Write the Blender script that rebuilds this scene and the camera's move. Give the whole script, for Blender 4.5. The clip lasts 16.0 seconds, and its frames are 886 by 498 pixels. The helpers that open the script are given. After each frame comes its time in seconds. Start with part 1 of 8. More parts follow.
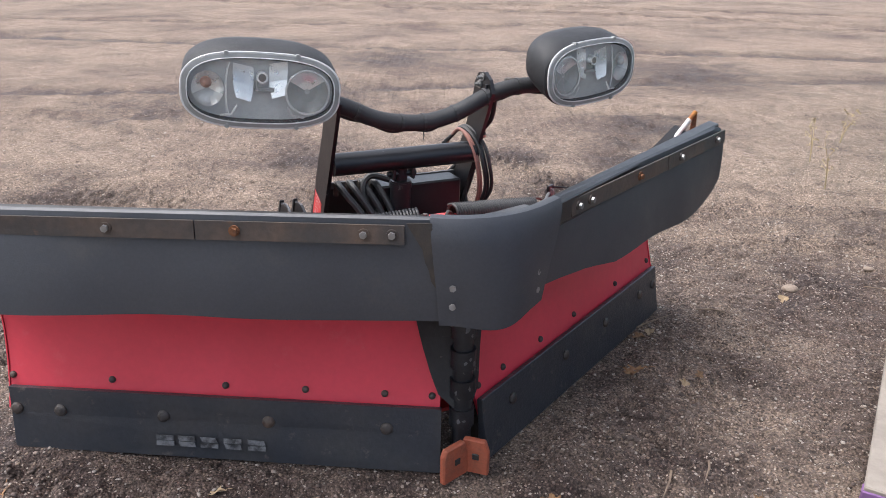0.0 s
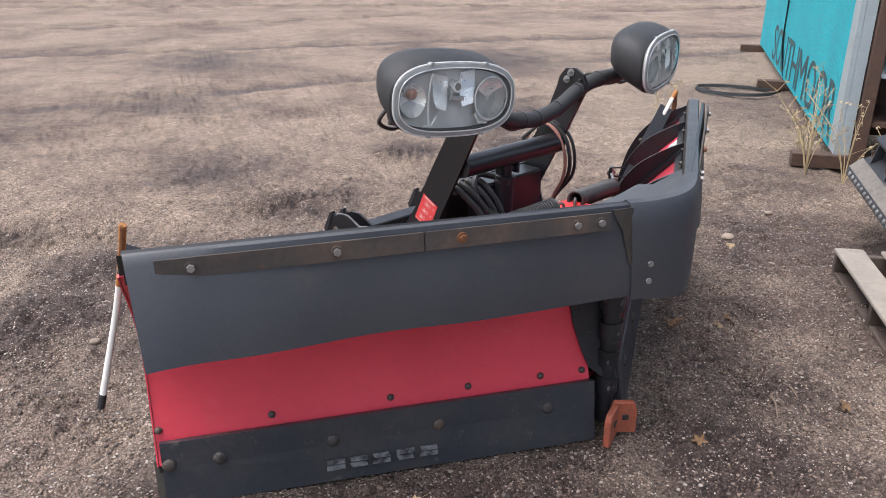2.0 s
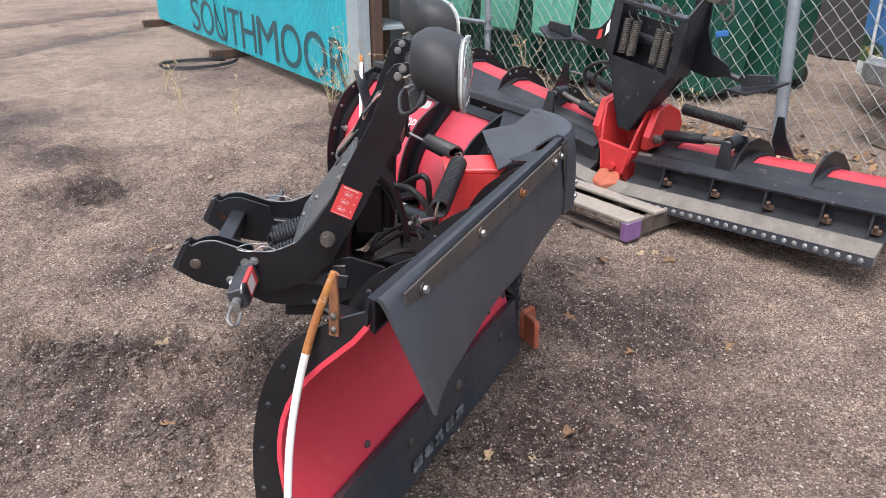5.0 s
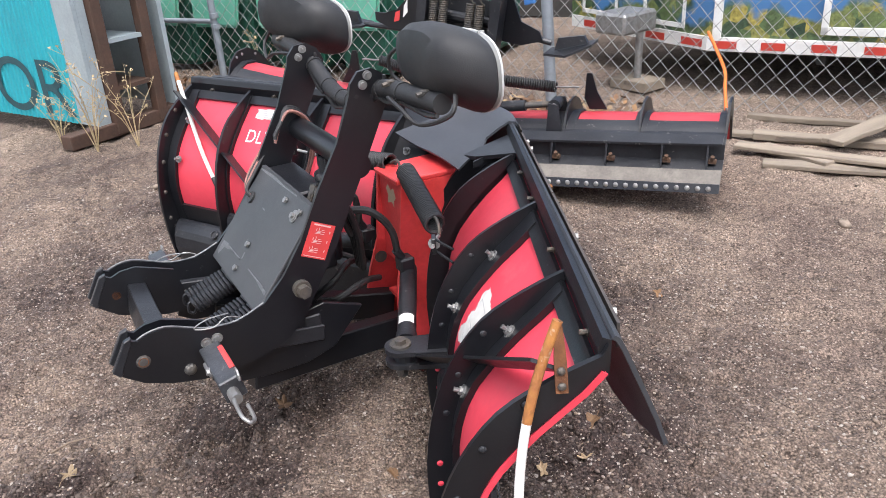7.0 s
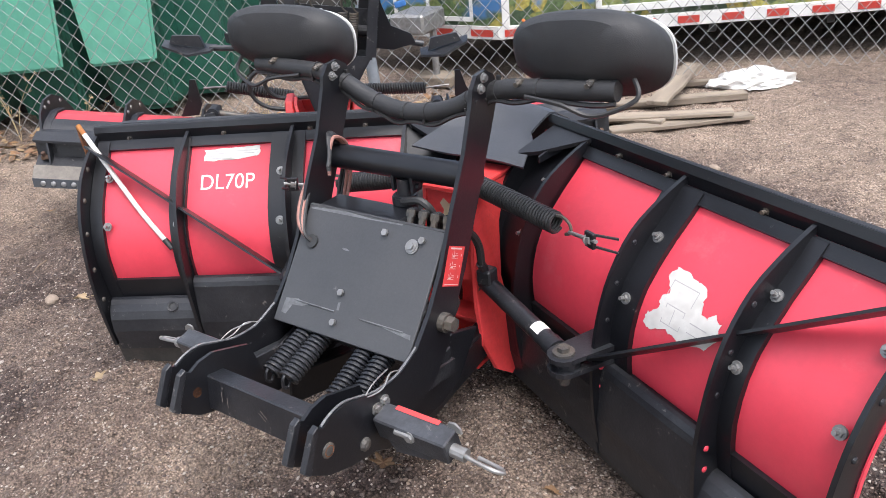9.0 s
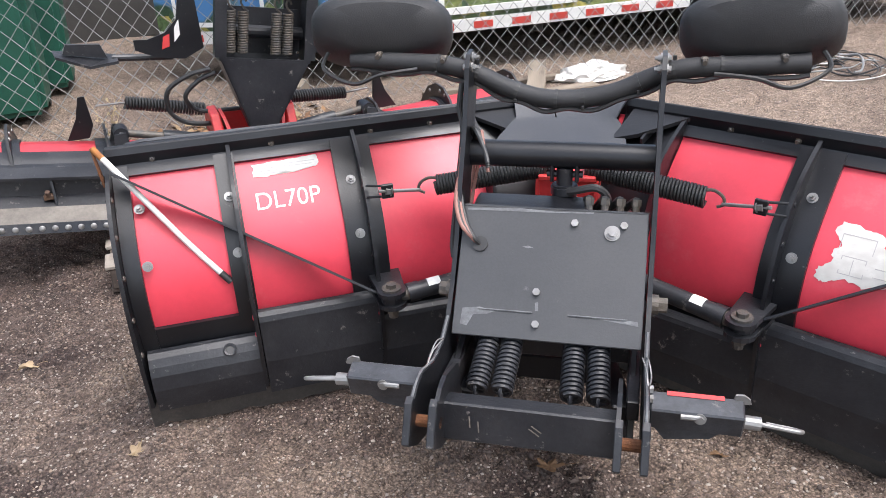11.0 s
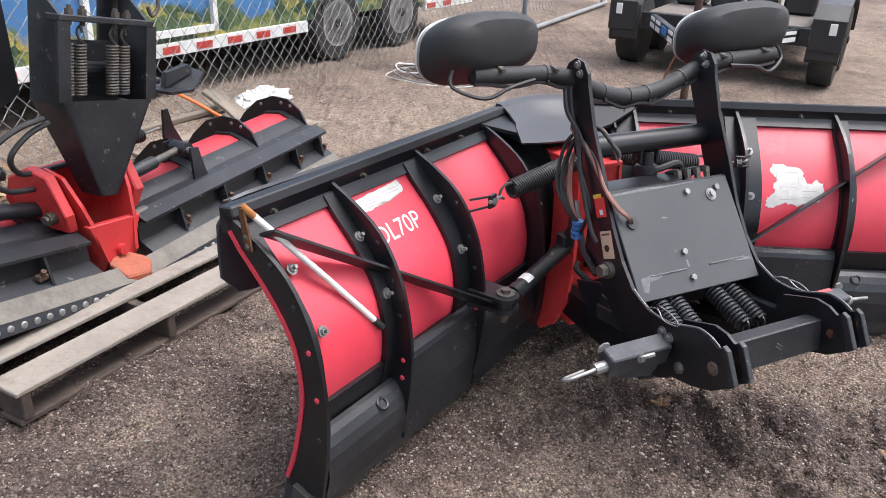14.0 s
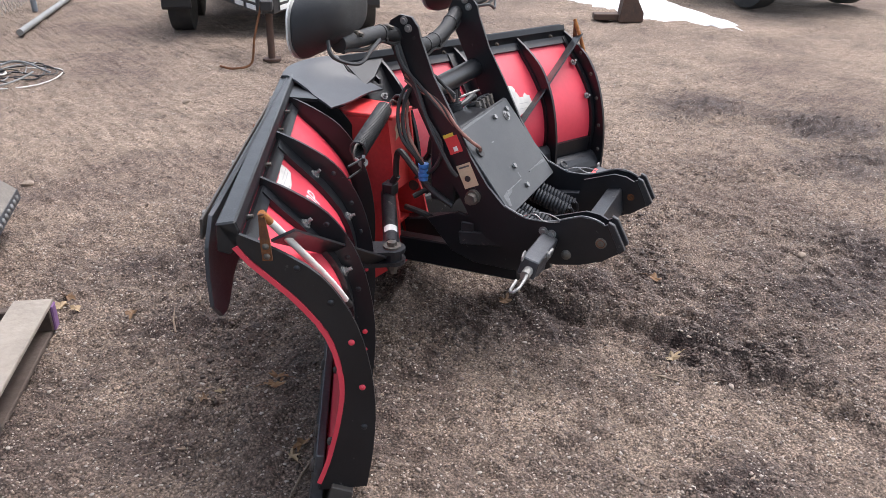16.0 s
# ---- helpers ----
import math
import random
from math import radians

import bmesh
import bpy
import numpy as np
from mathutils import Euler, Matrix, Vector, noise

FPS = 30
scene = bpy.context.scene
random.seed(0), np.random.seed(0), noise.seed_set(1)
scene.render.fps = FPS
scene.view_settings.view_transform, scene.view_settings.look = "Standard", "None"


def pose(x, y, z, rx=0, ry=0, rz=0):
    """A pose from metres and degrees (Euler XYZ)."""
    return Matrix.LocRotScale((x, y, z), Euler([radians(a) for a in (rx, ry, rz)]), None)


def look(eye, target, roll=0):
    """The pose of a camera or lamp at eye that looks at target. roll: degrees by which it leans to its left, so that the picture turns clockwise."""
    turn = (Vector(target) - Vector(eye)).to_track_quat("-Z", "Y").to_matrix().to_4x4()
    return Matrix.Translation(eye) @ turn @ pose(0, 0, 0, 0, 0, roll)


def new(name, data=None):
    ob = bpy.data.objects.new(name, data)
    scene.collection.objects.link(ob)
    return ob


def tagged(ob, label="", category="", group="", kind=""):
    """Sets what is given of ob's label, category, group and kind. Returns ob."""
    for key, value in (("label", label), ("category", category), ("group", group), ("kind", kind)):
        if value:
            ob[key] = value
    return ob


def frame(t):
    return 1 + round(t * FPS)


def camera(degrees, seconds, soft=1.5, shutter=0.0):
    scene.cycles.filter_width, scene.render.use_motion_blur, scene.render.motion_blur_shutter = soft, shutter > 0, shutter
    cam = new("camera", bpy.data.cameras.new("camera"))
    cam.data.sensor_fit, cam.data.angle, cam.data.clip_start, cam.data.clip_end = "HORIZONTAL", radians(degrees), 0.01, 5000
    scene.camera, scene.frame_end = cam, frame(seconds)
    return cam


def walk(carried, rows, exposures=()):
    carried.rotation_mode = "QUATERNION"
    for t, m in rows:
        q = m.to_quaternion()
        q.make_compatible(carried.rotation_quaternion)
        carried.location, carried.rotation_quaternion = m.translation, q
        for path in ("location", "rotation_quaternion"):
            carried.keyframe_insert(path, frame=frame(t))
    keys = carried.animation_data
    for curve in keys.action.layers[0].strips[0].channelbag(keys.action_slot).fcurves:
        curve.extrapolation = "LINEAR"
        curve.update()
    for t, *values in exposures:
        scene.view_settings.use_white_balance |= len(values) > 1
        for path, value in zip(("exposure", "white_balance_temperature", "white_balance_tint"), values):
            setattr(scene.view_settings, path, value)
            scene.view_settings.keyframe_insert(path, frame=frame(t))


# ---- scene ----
cam = camera(58.9, 16.0, 0.6)
PATH = [
    (0, (0.004, -0.036, 1.513), (0.006, 1.828, 0.786), 1.0),
    (0.5, (-0.3, -0.086, 1.529), (-0.201, 1.771, 0.793), 0.6),
    (1, (-0.572, -0.058, 1.539), (-0.288, 1.78, 0.804), 0.4),
    (1.5, (-0.845, 0.038, 1.549), (-0.411, 1.845, 0.81), 0.8),
    (2, (-1.194, 0.05, 1.549), (-0.581, 1.805, 0.81), 0.3),
    (2.5, (-1.453, 0.148, 1.539), (-0.671, 1.831, 0.793), -0.8),
    (3, (-1.719, 0.313, 1.543), (-0.812, 1.919, 0.771), -2.0),
    (3.5, (-2.026, 0.458, 1.55), (-0.856, 1.876, 0.764), -1.5),
    (4, (-2.21, 0.709, 1.536), (-0.843, 1.935, 0.743), -0.2),
    (4.5, (-2.389, 0.994, 1.557), (-0.841, 1.983, 0.766), 0.2),
    (5, (-2.572, 1.234, 1.568), (-0.87, 1.924, 0.777), -0.2),
    (5.2, (-2.588, 1.328, 1.566), (-0.857, 1.948, 0.779), -1.0),
    (7.3, (-2.432, 2.409, 1.581), (-0.641, 2.16, 0.727), -3.7),
    (7.5, (-2.42, 2.547, 1.594), (-0.648, 2.194, 0.735), -3.9),
    (8, (-2.345, 2.801, 1.611), (-0.632, 2.248, 0.74), -3.9),
    (8.2, (-2.274, 2.89, 1.606), (-0.579, 2.288, 0.733), -4.4),
    (10.3, (-1.526, 3.966, 1.595), (-0.264, 2.696, 0.702), -3.4),
    (10.5, (-1.439, 4.045, 1.61), (-0.241, 2.72, 0.71), -2.7),
    (11, (-1.144, 4.169, 1.597), (0.004, 2.795, 0.705), -3.0),
    (11.5, (-0.874, 4.347, 1.592), (0.142, 2.867, 0.71), -1.7),
    (12, (-0.607, 4.531, 1.603), (0.251, 2.952, 0.725), -1.7),
    (12.5, (-0.29, 4.627, 1.586), (0.453, 2.99, 0.71), -1.4),
    (13, (-0.005, 4.778, 1.578), (0.503, 3.05, 0.709), -1.0),
    (13.5, (0.299, 4.857, 1.566), (0.499, 3.058, 0.714), 0.8),
    (14, (0.62, 4.856, 1.583), (0.543, 3.04, 0.75), 2.2),
    (14.5, (0.945, 4.912, 1.588), (0.552, 3.131, 0.768), 1.3),
    (15, (1.212, 4.819, 1.563), (0.565, 3.116, 0.738), 1.0),
    (15.5, (1.485, 4.708, 1.572), (0.571, 3.138, 0.734), 0.5),
    (16, (1.737, 4.554, 1.567), (0.558, 3.196, 0.691), 1.1),
]
EXPOSURE = [(t, e + 0.43) for t, e in ((0, 0.93), (0.6, 0.90), (2.0, 0.88), (3.4, 0.98), (5.2, 0.97), (7.4, 1.05), (13.5, 0.98), (16, 0.95))]
walk(cam, [(t, look(eye, target, roll)) for t, eye, target, roll in PATH], EXPOSURE)

# ---- light ----
world = bpy.data.worlds.new("sky")
scene.world = world
world.use_nodes = True
_wn, _wl = world.node_tree.nodes, world.node_tree.links
_sky = _wn.new("ShaderNodeTexSky")
_sky.sky_type, _sky.sun_disc = "NISHITA", False
_sky.sun_elevation, _sky.sun_rotation, _sky.dust_density = radians(68), radians(267), 4.0
_hs = _wn.new("ShaderNodeHueSaturation")
_hs.inputs["Saturation"].default_value = 0.56
_wl.new(_sky.outputs[0], _hs.inputs["Color"])
_wl.new(_hs.outputs[0], _wn["Background"].inputs[0])
_wn["Background"].inputs[1].default_value = 0.15
sun = new("sun", bpy.data.lights.new("sun", "SUN"))
sun.data.energy, sun.data.angle, sun.data.color = 0.85, radians(28), (0.955, 0.965, 1.06)
sun.matrix_world = look((-4.2, -0.2, 11), (0, 0, 0))


# ---- materials ----
def mat(name, base, rough=0.6, metal=0.0, second=None, scale=8.0, mix=(0.4, 0.7), fine=60.0, fine_amt=0.15, bump=0.1, bscale=120.0, third=None, tscale=3.0, tmix=(0.55, 0.7), spec=0.5, rand=0.0, stretch=None):
    """Painted or raw surface with two scales of variation, wear and relief."""
    m = bpy.data.materials.new(name)
    m.use_nodes = True
    n, l = m.node_tree.nodes, m.node_tree.links
    b = n["Principled BSDF"]
    b.inputs["Metallic"].default_value = metal
    b.inputs["Specular IOR Level"].default_value = spec
    co = n.new("ShaderNodeTexCoord").outputs["Object"]
    if stretch:
        mp = n.new("ShaderNodeMapping")
        mp.inputs["Scale"].default_value = stretch
        l.new(co, mp.inputs["Vector"])
        co = mp.outputs["Vector"]

    def noise_(sc, detail=6, r=0.6):
        t = n.new("ShaderNodeTexNoise")
        t.inputs["Scale"].default_value, t.inputs["Detail"].default_value, t.inputs["Roughness"].default_value = sc, detail, r
        l.new(co, t.inputs["Vector"])
        return t.outputs["Fac"]

    def ramp(src, lo, hi):
        r = n.new("ShaderNodeMapRange")
        r.inputs["From Min"].default_value, r.inputs["From Max"].default_value = lo, hi
        l.new(src, r.inputs["Value"])
        return r.outputs["Result"]

    def blend(f, a, c, kind="MIX"):
        x = n.new("ShaderNodeMix")
        x.data_type, x.blend_type = "RGBA", kind
        for sock, v in ((x.inputs["Factor"], f), (x.inputs["A"], a), (x.inputs["B"], c)):
            if isinstance(v, (int, float)):
                sock.default_value = v
            elif isinstance(v, tuple):
                sock.default_value = (*v, 1)
            else:
                l.new(v, sock)
        return x.outputs["Result"]

    col = blend(ramp(noise_(scale), *mix), base, second or tuple(c * 0.75 for c in base))
    if third:
        col = blend(ramp(noise_(tscale, 10, 0.7), *tmix), col, third)
    g = ramp(noise_(fine, 4), 0.3, 0.7)
    col = blend(fine_amt, col, blend(g, (0.3, 0.3, 0.3), (1, 1, 1)), "MULTIPLY")
    if rand:
        oi = n.new("ShaderNodeObjectInfo").outputs["Random"]
        col = blend(ramp(oi, 0, 1), blend(1.0, col, (1 - rand,) * 3, "MULTIPLY"), col)
    l.new(col, b.inputs["Base Color"])
    rr = n.new("ShaderNodeMapRange")
    rr.inputs["To Min"].default_value, rr.inputs["To Max"].default_value = max(0.05, rough - 0.12), min(1, rough + 0.12)
    l.new(noise_(scale * 2.3), rr.inputs["Value"])
    l.new(rr.outputs["Result"], b.inputs["Roughness"])
    if bump:
        bp = n.new("ShaderNodeBump")
        bp.inputs["Strength"].default_value, bp.inputs["Distance"].default_value = bump, 0.01
        l.new(noise_(bscale, 5), bp.inputs["Height"])
        l.new(bp.outputs["Normal"], b.inputs["Normal"])
    return m


BLACK = mat("black_painted_steel", (0.0058, 0.0062, 0.0085), 0.36, 0, (0.014, 0.0145, 0.017), 4, (0.40, 0.75), 90, 0.25, 0.06, 150, (0.15, 0.148, 0.146), 34, (0.655, 0.74))
BLACK_WORN = mat("worn_black_steel", (0.0105, 0.0115, 0.015), 0.40, 0, (0.030, 0.031, 0.035), 5, (0.38, 0.72), 80, 0.3, 0.12, 120, (0.19, 0.175, 0.16), 24, (0.615, 0.70))
GREY_PLATE = mat("dull_black_cover", (0.040, 0.042, 0.046), 0.50, 0, (0.055, 0.056, 0.059), 4, (0.3, 0.7), 150, 0.2, 0.05, 200, (0.14, 0.14, 0.14), 26, (0.66, 0.76))
RED = mat("red_poly_sheet", (0.70, 0.054, 0.086), 0.42, 0, (0.61, 0.044, 0.070), 3, (0.35, 0.7), 40, 0.10, 0.03, 60, (0.66, 0.13, 0.15), 7, (0.58, 0.88), spec=0.6)
RED_PAINT = mat("red_painted_steel", (0.76, 0.066, 0.072), 0.34, 0, (0.64, 0.050, 0.046), 6, (0.4, 0.7), 60, 0.2, 0.08, 90, (0.17, 0.05, 0.03), 8, (0.66, 0.8))
RUBBER = mat("weathered_black_rubber", (0.035, 0.038, 0.046), 0.46, 0, (0.050, 0.053, 0.060), 3, (0.3, 0.75), 120, 0.25, 0.08, 220, (0.075, 0.070, 0.064), 5, (0.58, 0.9))
PLASTIC = mat("textured_black_plastic", (0.013, 0.0135, 0.0155), 0.6, 0, (0.024, 0.024, 0.025), 8, (0.3, 0.7), 200, 0.2, 0.2, 420)
RUST_STRIP = mat("rusty_clamp_strip", (0.058, 0.051, 0.048), 0.5, 0.2, (0.112, 0.080, 0.062), 6, (0.42, 0.66), 60, 0.3, 0.15, 90, (0.19, 0.10, 0.058), 11, (0.60, 0.76))
RUST = mat("rusted_steel", (0.22, 0.085, 0.03), 0.85, 0.1, (0.12, 0.05, 0.025), 25, (0.35, 0.65), 120, 0.4, 0.4, 150)
ORANGE_RUST = mat("orange_worn_shoe", (0.42, 0.10, 0.05), 0.7, 0, (0.30, 0.09, 0.05), 20, (0.35, 0.65), 90, 0.3, 0.3, 100)
ZINC = mat("galvanised_steel", (0.33, 0.33, 0.325), 0.48, 0.7, (0.22, 0.21, 0.20), 30, (0.4, 0.7), 120, 0.2, 0.1, 150)
CLEVIS = mat("dull_cast_steel", (0.10, 0.095, 0.09), 0.55, 0.5, (0.16, 0.13, 0.10), 20, (0.4, 0.7), 90, 0.3, 0.25, 120)
CUT_EDGE = mat("scuffed_cutting_edge", (0.040, 0.045, 0.055), 0.38, 0.1, (0.062, 0.062, 0.065), 5, (0.4, 0.7), 60, 0.3, 0.2, 80, (0.16, 0.14, 0.125), 16, (0.60, 0.74))
EDGE_GREY = mat("dusty_grey_steel", (0.20, 0.18, 0.155), 0.75, 0.1, (0.13, 0.115, 0.10), 9, (0.35, 0.7), 70, 0.3, 0.2, 100, (0.08, 0.07, 0.06), 5, (0.55, 0.75))
WEAR_BROWN = mat("mud_stained_steel", (0.075, 0.066, 0.058), 0.7, 0.1, (0.05, 0.044, 0.04), 9, (0.35, 0.7), 70, 0.3, 0.2, 100, (0.13, 0.105, 0.085), 6, (0.58, 0.75))
WORN_GREY = mat("paint_worn_to_grey", (0.17, 0.175, 0.18), 0.5, 0.2, (0.10, 0.10, 0.105), 30, (0.4, 0.65), 100, 0.3, 0.1, 150)
LATCH = mat("scuffed_grey_steel", (0.070, 0.074, 0.083), 0.42, 0.3, (0.040, 0.041, 0.046), 12, (0.4, 0.65), 90, 0.3, 0.1, 150, (0.20, 0.19, 0.18), 26, (0.6, 0.72))
WHITE = mat("white_vinyl", (0.78, 0.77, 0.74), 0.5, 0, (0.66, 0.64, 0.60), 20, (0.5, 0.8), 100, 0.1, 0.05, 150)
WHITE_ROD = mat("white_marker_rod", (0.74, 0.72, 0.68), 0.45, 0, (0.55, 0.50, 0.44), 25, (0.55, 0.8), 100, 0.1, 0.05, 150)
PAPER = mat("scuffed_label_paper", (0.60, 0.585, 0.55), 0.6, 0, (0.50, 0.48, 0.45), 30, (0.45, 0.7), 120, 0.15, 0.05, 150, (0.40, 0.30, 0.27), 40, (0.64, 0.74))
LABEL_RED = mat("red_sticker", (0.60, 0.05, 0.05), 0.45, 0, (0.52, 0.05, 0.05), 20, (0.4, 0.7), 100, 0.1, 0)
STICKER_PALE = mat("pale_pink_print", (0.74, 0.56, 0.54), 0.5)
LABEL_TAN = mat("tan_sticker", (0.55, 0.44, 0.30), 0.5, 0, (0.48, 0.38, 0.26), 20, (0.4, 0.7), 100, 0.1, 0)
BLUE = mat("blue_plug", (0.05, 0.19, 0.50), 0.45, 0, (0.04, 0.14, 0.38), 30, (0.4, 0.7), 100, 0.1, 0)
YELLOW = mat("yellow_sticker", (0.70, 0.52, 0.06), 0.5)
INK = mat("grey_print", (0.10, 0.10, 0.10), 0.6)
INK_PALE = mat("faded_print", (0.42, 0.41, 0.40), 0.6)
COPPER_WIRE = mat("faded_red_cable", (0.30, 0.14, 0.11), 0.55, 0, (0.22, 0.11, 0.09), 20, (0.4, 0.7), 100, 0.1, 0)
CABLE = mat("black_cable", (0.018, 0.018, 0.019), 0.5, 0, (0.03, 0.03, 0.03), 20, (0.4, 0.7), 100, 0.1, 0.1, 300)
OLD_WHITE_ORANGE = mat("orange_marker_rod", (0.75, 0.17, 0.03), 0.45, 0, (0.62, 0.14, 0.03), 20, (0.4, 0.7), 100, 0.1, 0)
PALLET_WOOD = mat("grey_pallet_wood", (0.36, 0.315, 0.265), 0.8, 0, (0.27, 0.235, 0.20), 5, (0.35, 0.7), 40, 0.3, 0.3, 60, (0.20, 0.16, 0.125), 8, (0.55, 0.75), rand=0.3)
OLD_WOOD = mat("weathered_boards", (0.40, 0.33, 0.25), 0.85, 0, (0.26, 0.21, 0.16), 9, (0.35, 0.65), 40, 0.4, 0.4, 60, (0.13, 0.10, 0.08), 14, (0.58, 0.68), rand=0.35, stretch=(0.12, 1, 1))
PALLET_DARK = mat("dark_old_pallet_wood_shaded", (0.085, 0.062, 0.050), 0.85, 0, (0.13, 0.10, 0.08), 8, (0.4, 0.7), 40, 0.3, 0.3, 60, (0.05, 0.038, 0.032), 6, (0.5, 0.7), rand=0.3)
PURPLE = mat("purple_spray_paint", (0.20, 0.10, 0.24), 0.8)
TEAL = mat("teal_painted_panel", (0.02, 0.36, 0.42), 0.5, 0, (0.025, 0.30, 0.36), 2, (0.35, 0.7), 60, 0.12, 0.05, 80, (0.06, 0.32, 0.36), 4, (0.6, 0.85))
SIGN_LETTER = mat("dark_letter_paint", (0.02, 0.07, 0.085), 0.55)
SIGN_BROWN = mat("brown_steel_frame", (0.085, 0.045, 0.03), 0.7, 0, (0.06, 0.035, 0.025), 8, (0.4, 0.7), 60, 0.3, 0.2, 80, (0.14, 0.07, 0.04), 6, (0.6, 0.8))
SIGN_GREY = mat("grey_sheet_metal", (0.36, 0.42, 0.44), 0.5, 0.2, (0.30, 0.34, 0.36), 4, (0.4, 0.7), 60, 0.15, 0.05)
BIN_GREEN = mat("dark_green_bin", (0.012, 0.10, 0.065), 0.5, 0, (0.015, 0.08, 0.055), 4, (0.4, 0.7), 60, 0.15, 0.05, 80)
BIN_LIGHT = mat("faded_green_bin_rim", (0.10, 0.34, 0.24), 0.55, 0, (0.08, 0.28, 0.20), 6, (0.4, 0.7), 60, 0.15, 0.05, 80)
TRAILER_WHITE = mat("white_trailer_rail", (0.70, 0.70, 0.68), 0.45, 0, (0.55, 0.54, 0.51), 6, (0.5, 0.8), 60, 0.15, 0.05)
TAPE_RED = mat("red_reflective_tape", (0.50, 0.05, 0.035), 0.35, 0, (0.42, 0.05, 0.04), 10)
TYRE = mat("tyre_rubber", (0.022, 0.022, 0.022), 0.8, 0, (0.045, 0.042, 0.038), 6, (0.4, 0.7), 60, 0.2, 0.15, 100)
RIM = mat("silver_wheel_rim", (0.42, 0.42, 0.41), 0.4, 0.5, (0.30, 0.29, 0.28), 10, (0.4, 0.7), 60, 0.15, 0.05)
CLOTH = mat("white_plastic_sheeting", (0.72, 0.71, 0.68), 0.5, 0, (0.55, 0.53, 0.49), 9, (0.4, 0.7), 60, 0.15, 0.1)
SNOW = mat("old_snow", (0.80, 0.82, 0.86), 0.6, 0, (0.66, 0.68, 0.70), 3, (0.4, 0.7), 40, 0.1, 0.3, 30)
LEAF = mat("dry_brown_leaf", (0.30, 0.17, 0.08), 0.75, 0, (0.22, 0.12, 0.06), 30, (0.4, 0.7), 100, 0.2, 0.1, 100, rand=0.5)
LEAF_PALE = mat("pale_dry_leaf", (0.48, 0.36, 0.22), 0.75, 0, (0.36, 0.26, 0.15), 30, (0.4, 0.7), 100, 0.2, 0.1, 100, rand=0.4)
WEED = mat("dry_weed_stalk", (0.46, 0.36, 0.21), 0.8, 0, (0.36, 0.27, 0.15), 20)
STONE = mat("gravel_stone", (0.30, 0.235, 0.18), 0.85, 0, (0.20, 0.155, 0.12), 40, (0.4, 0.7), 100, 0.3, 0.2, 150, (0.42, 0.34, 0.27), 30, (0.55, 0.7))


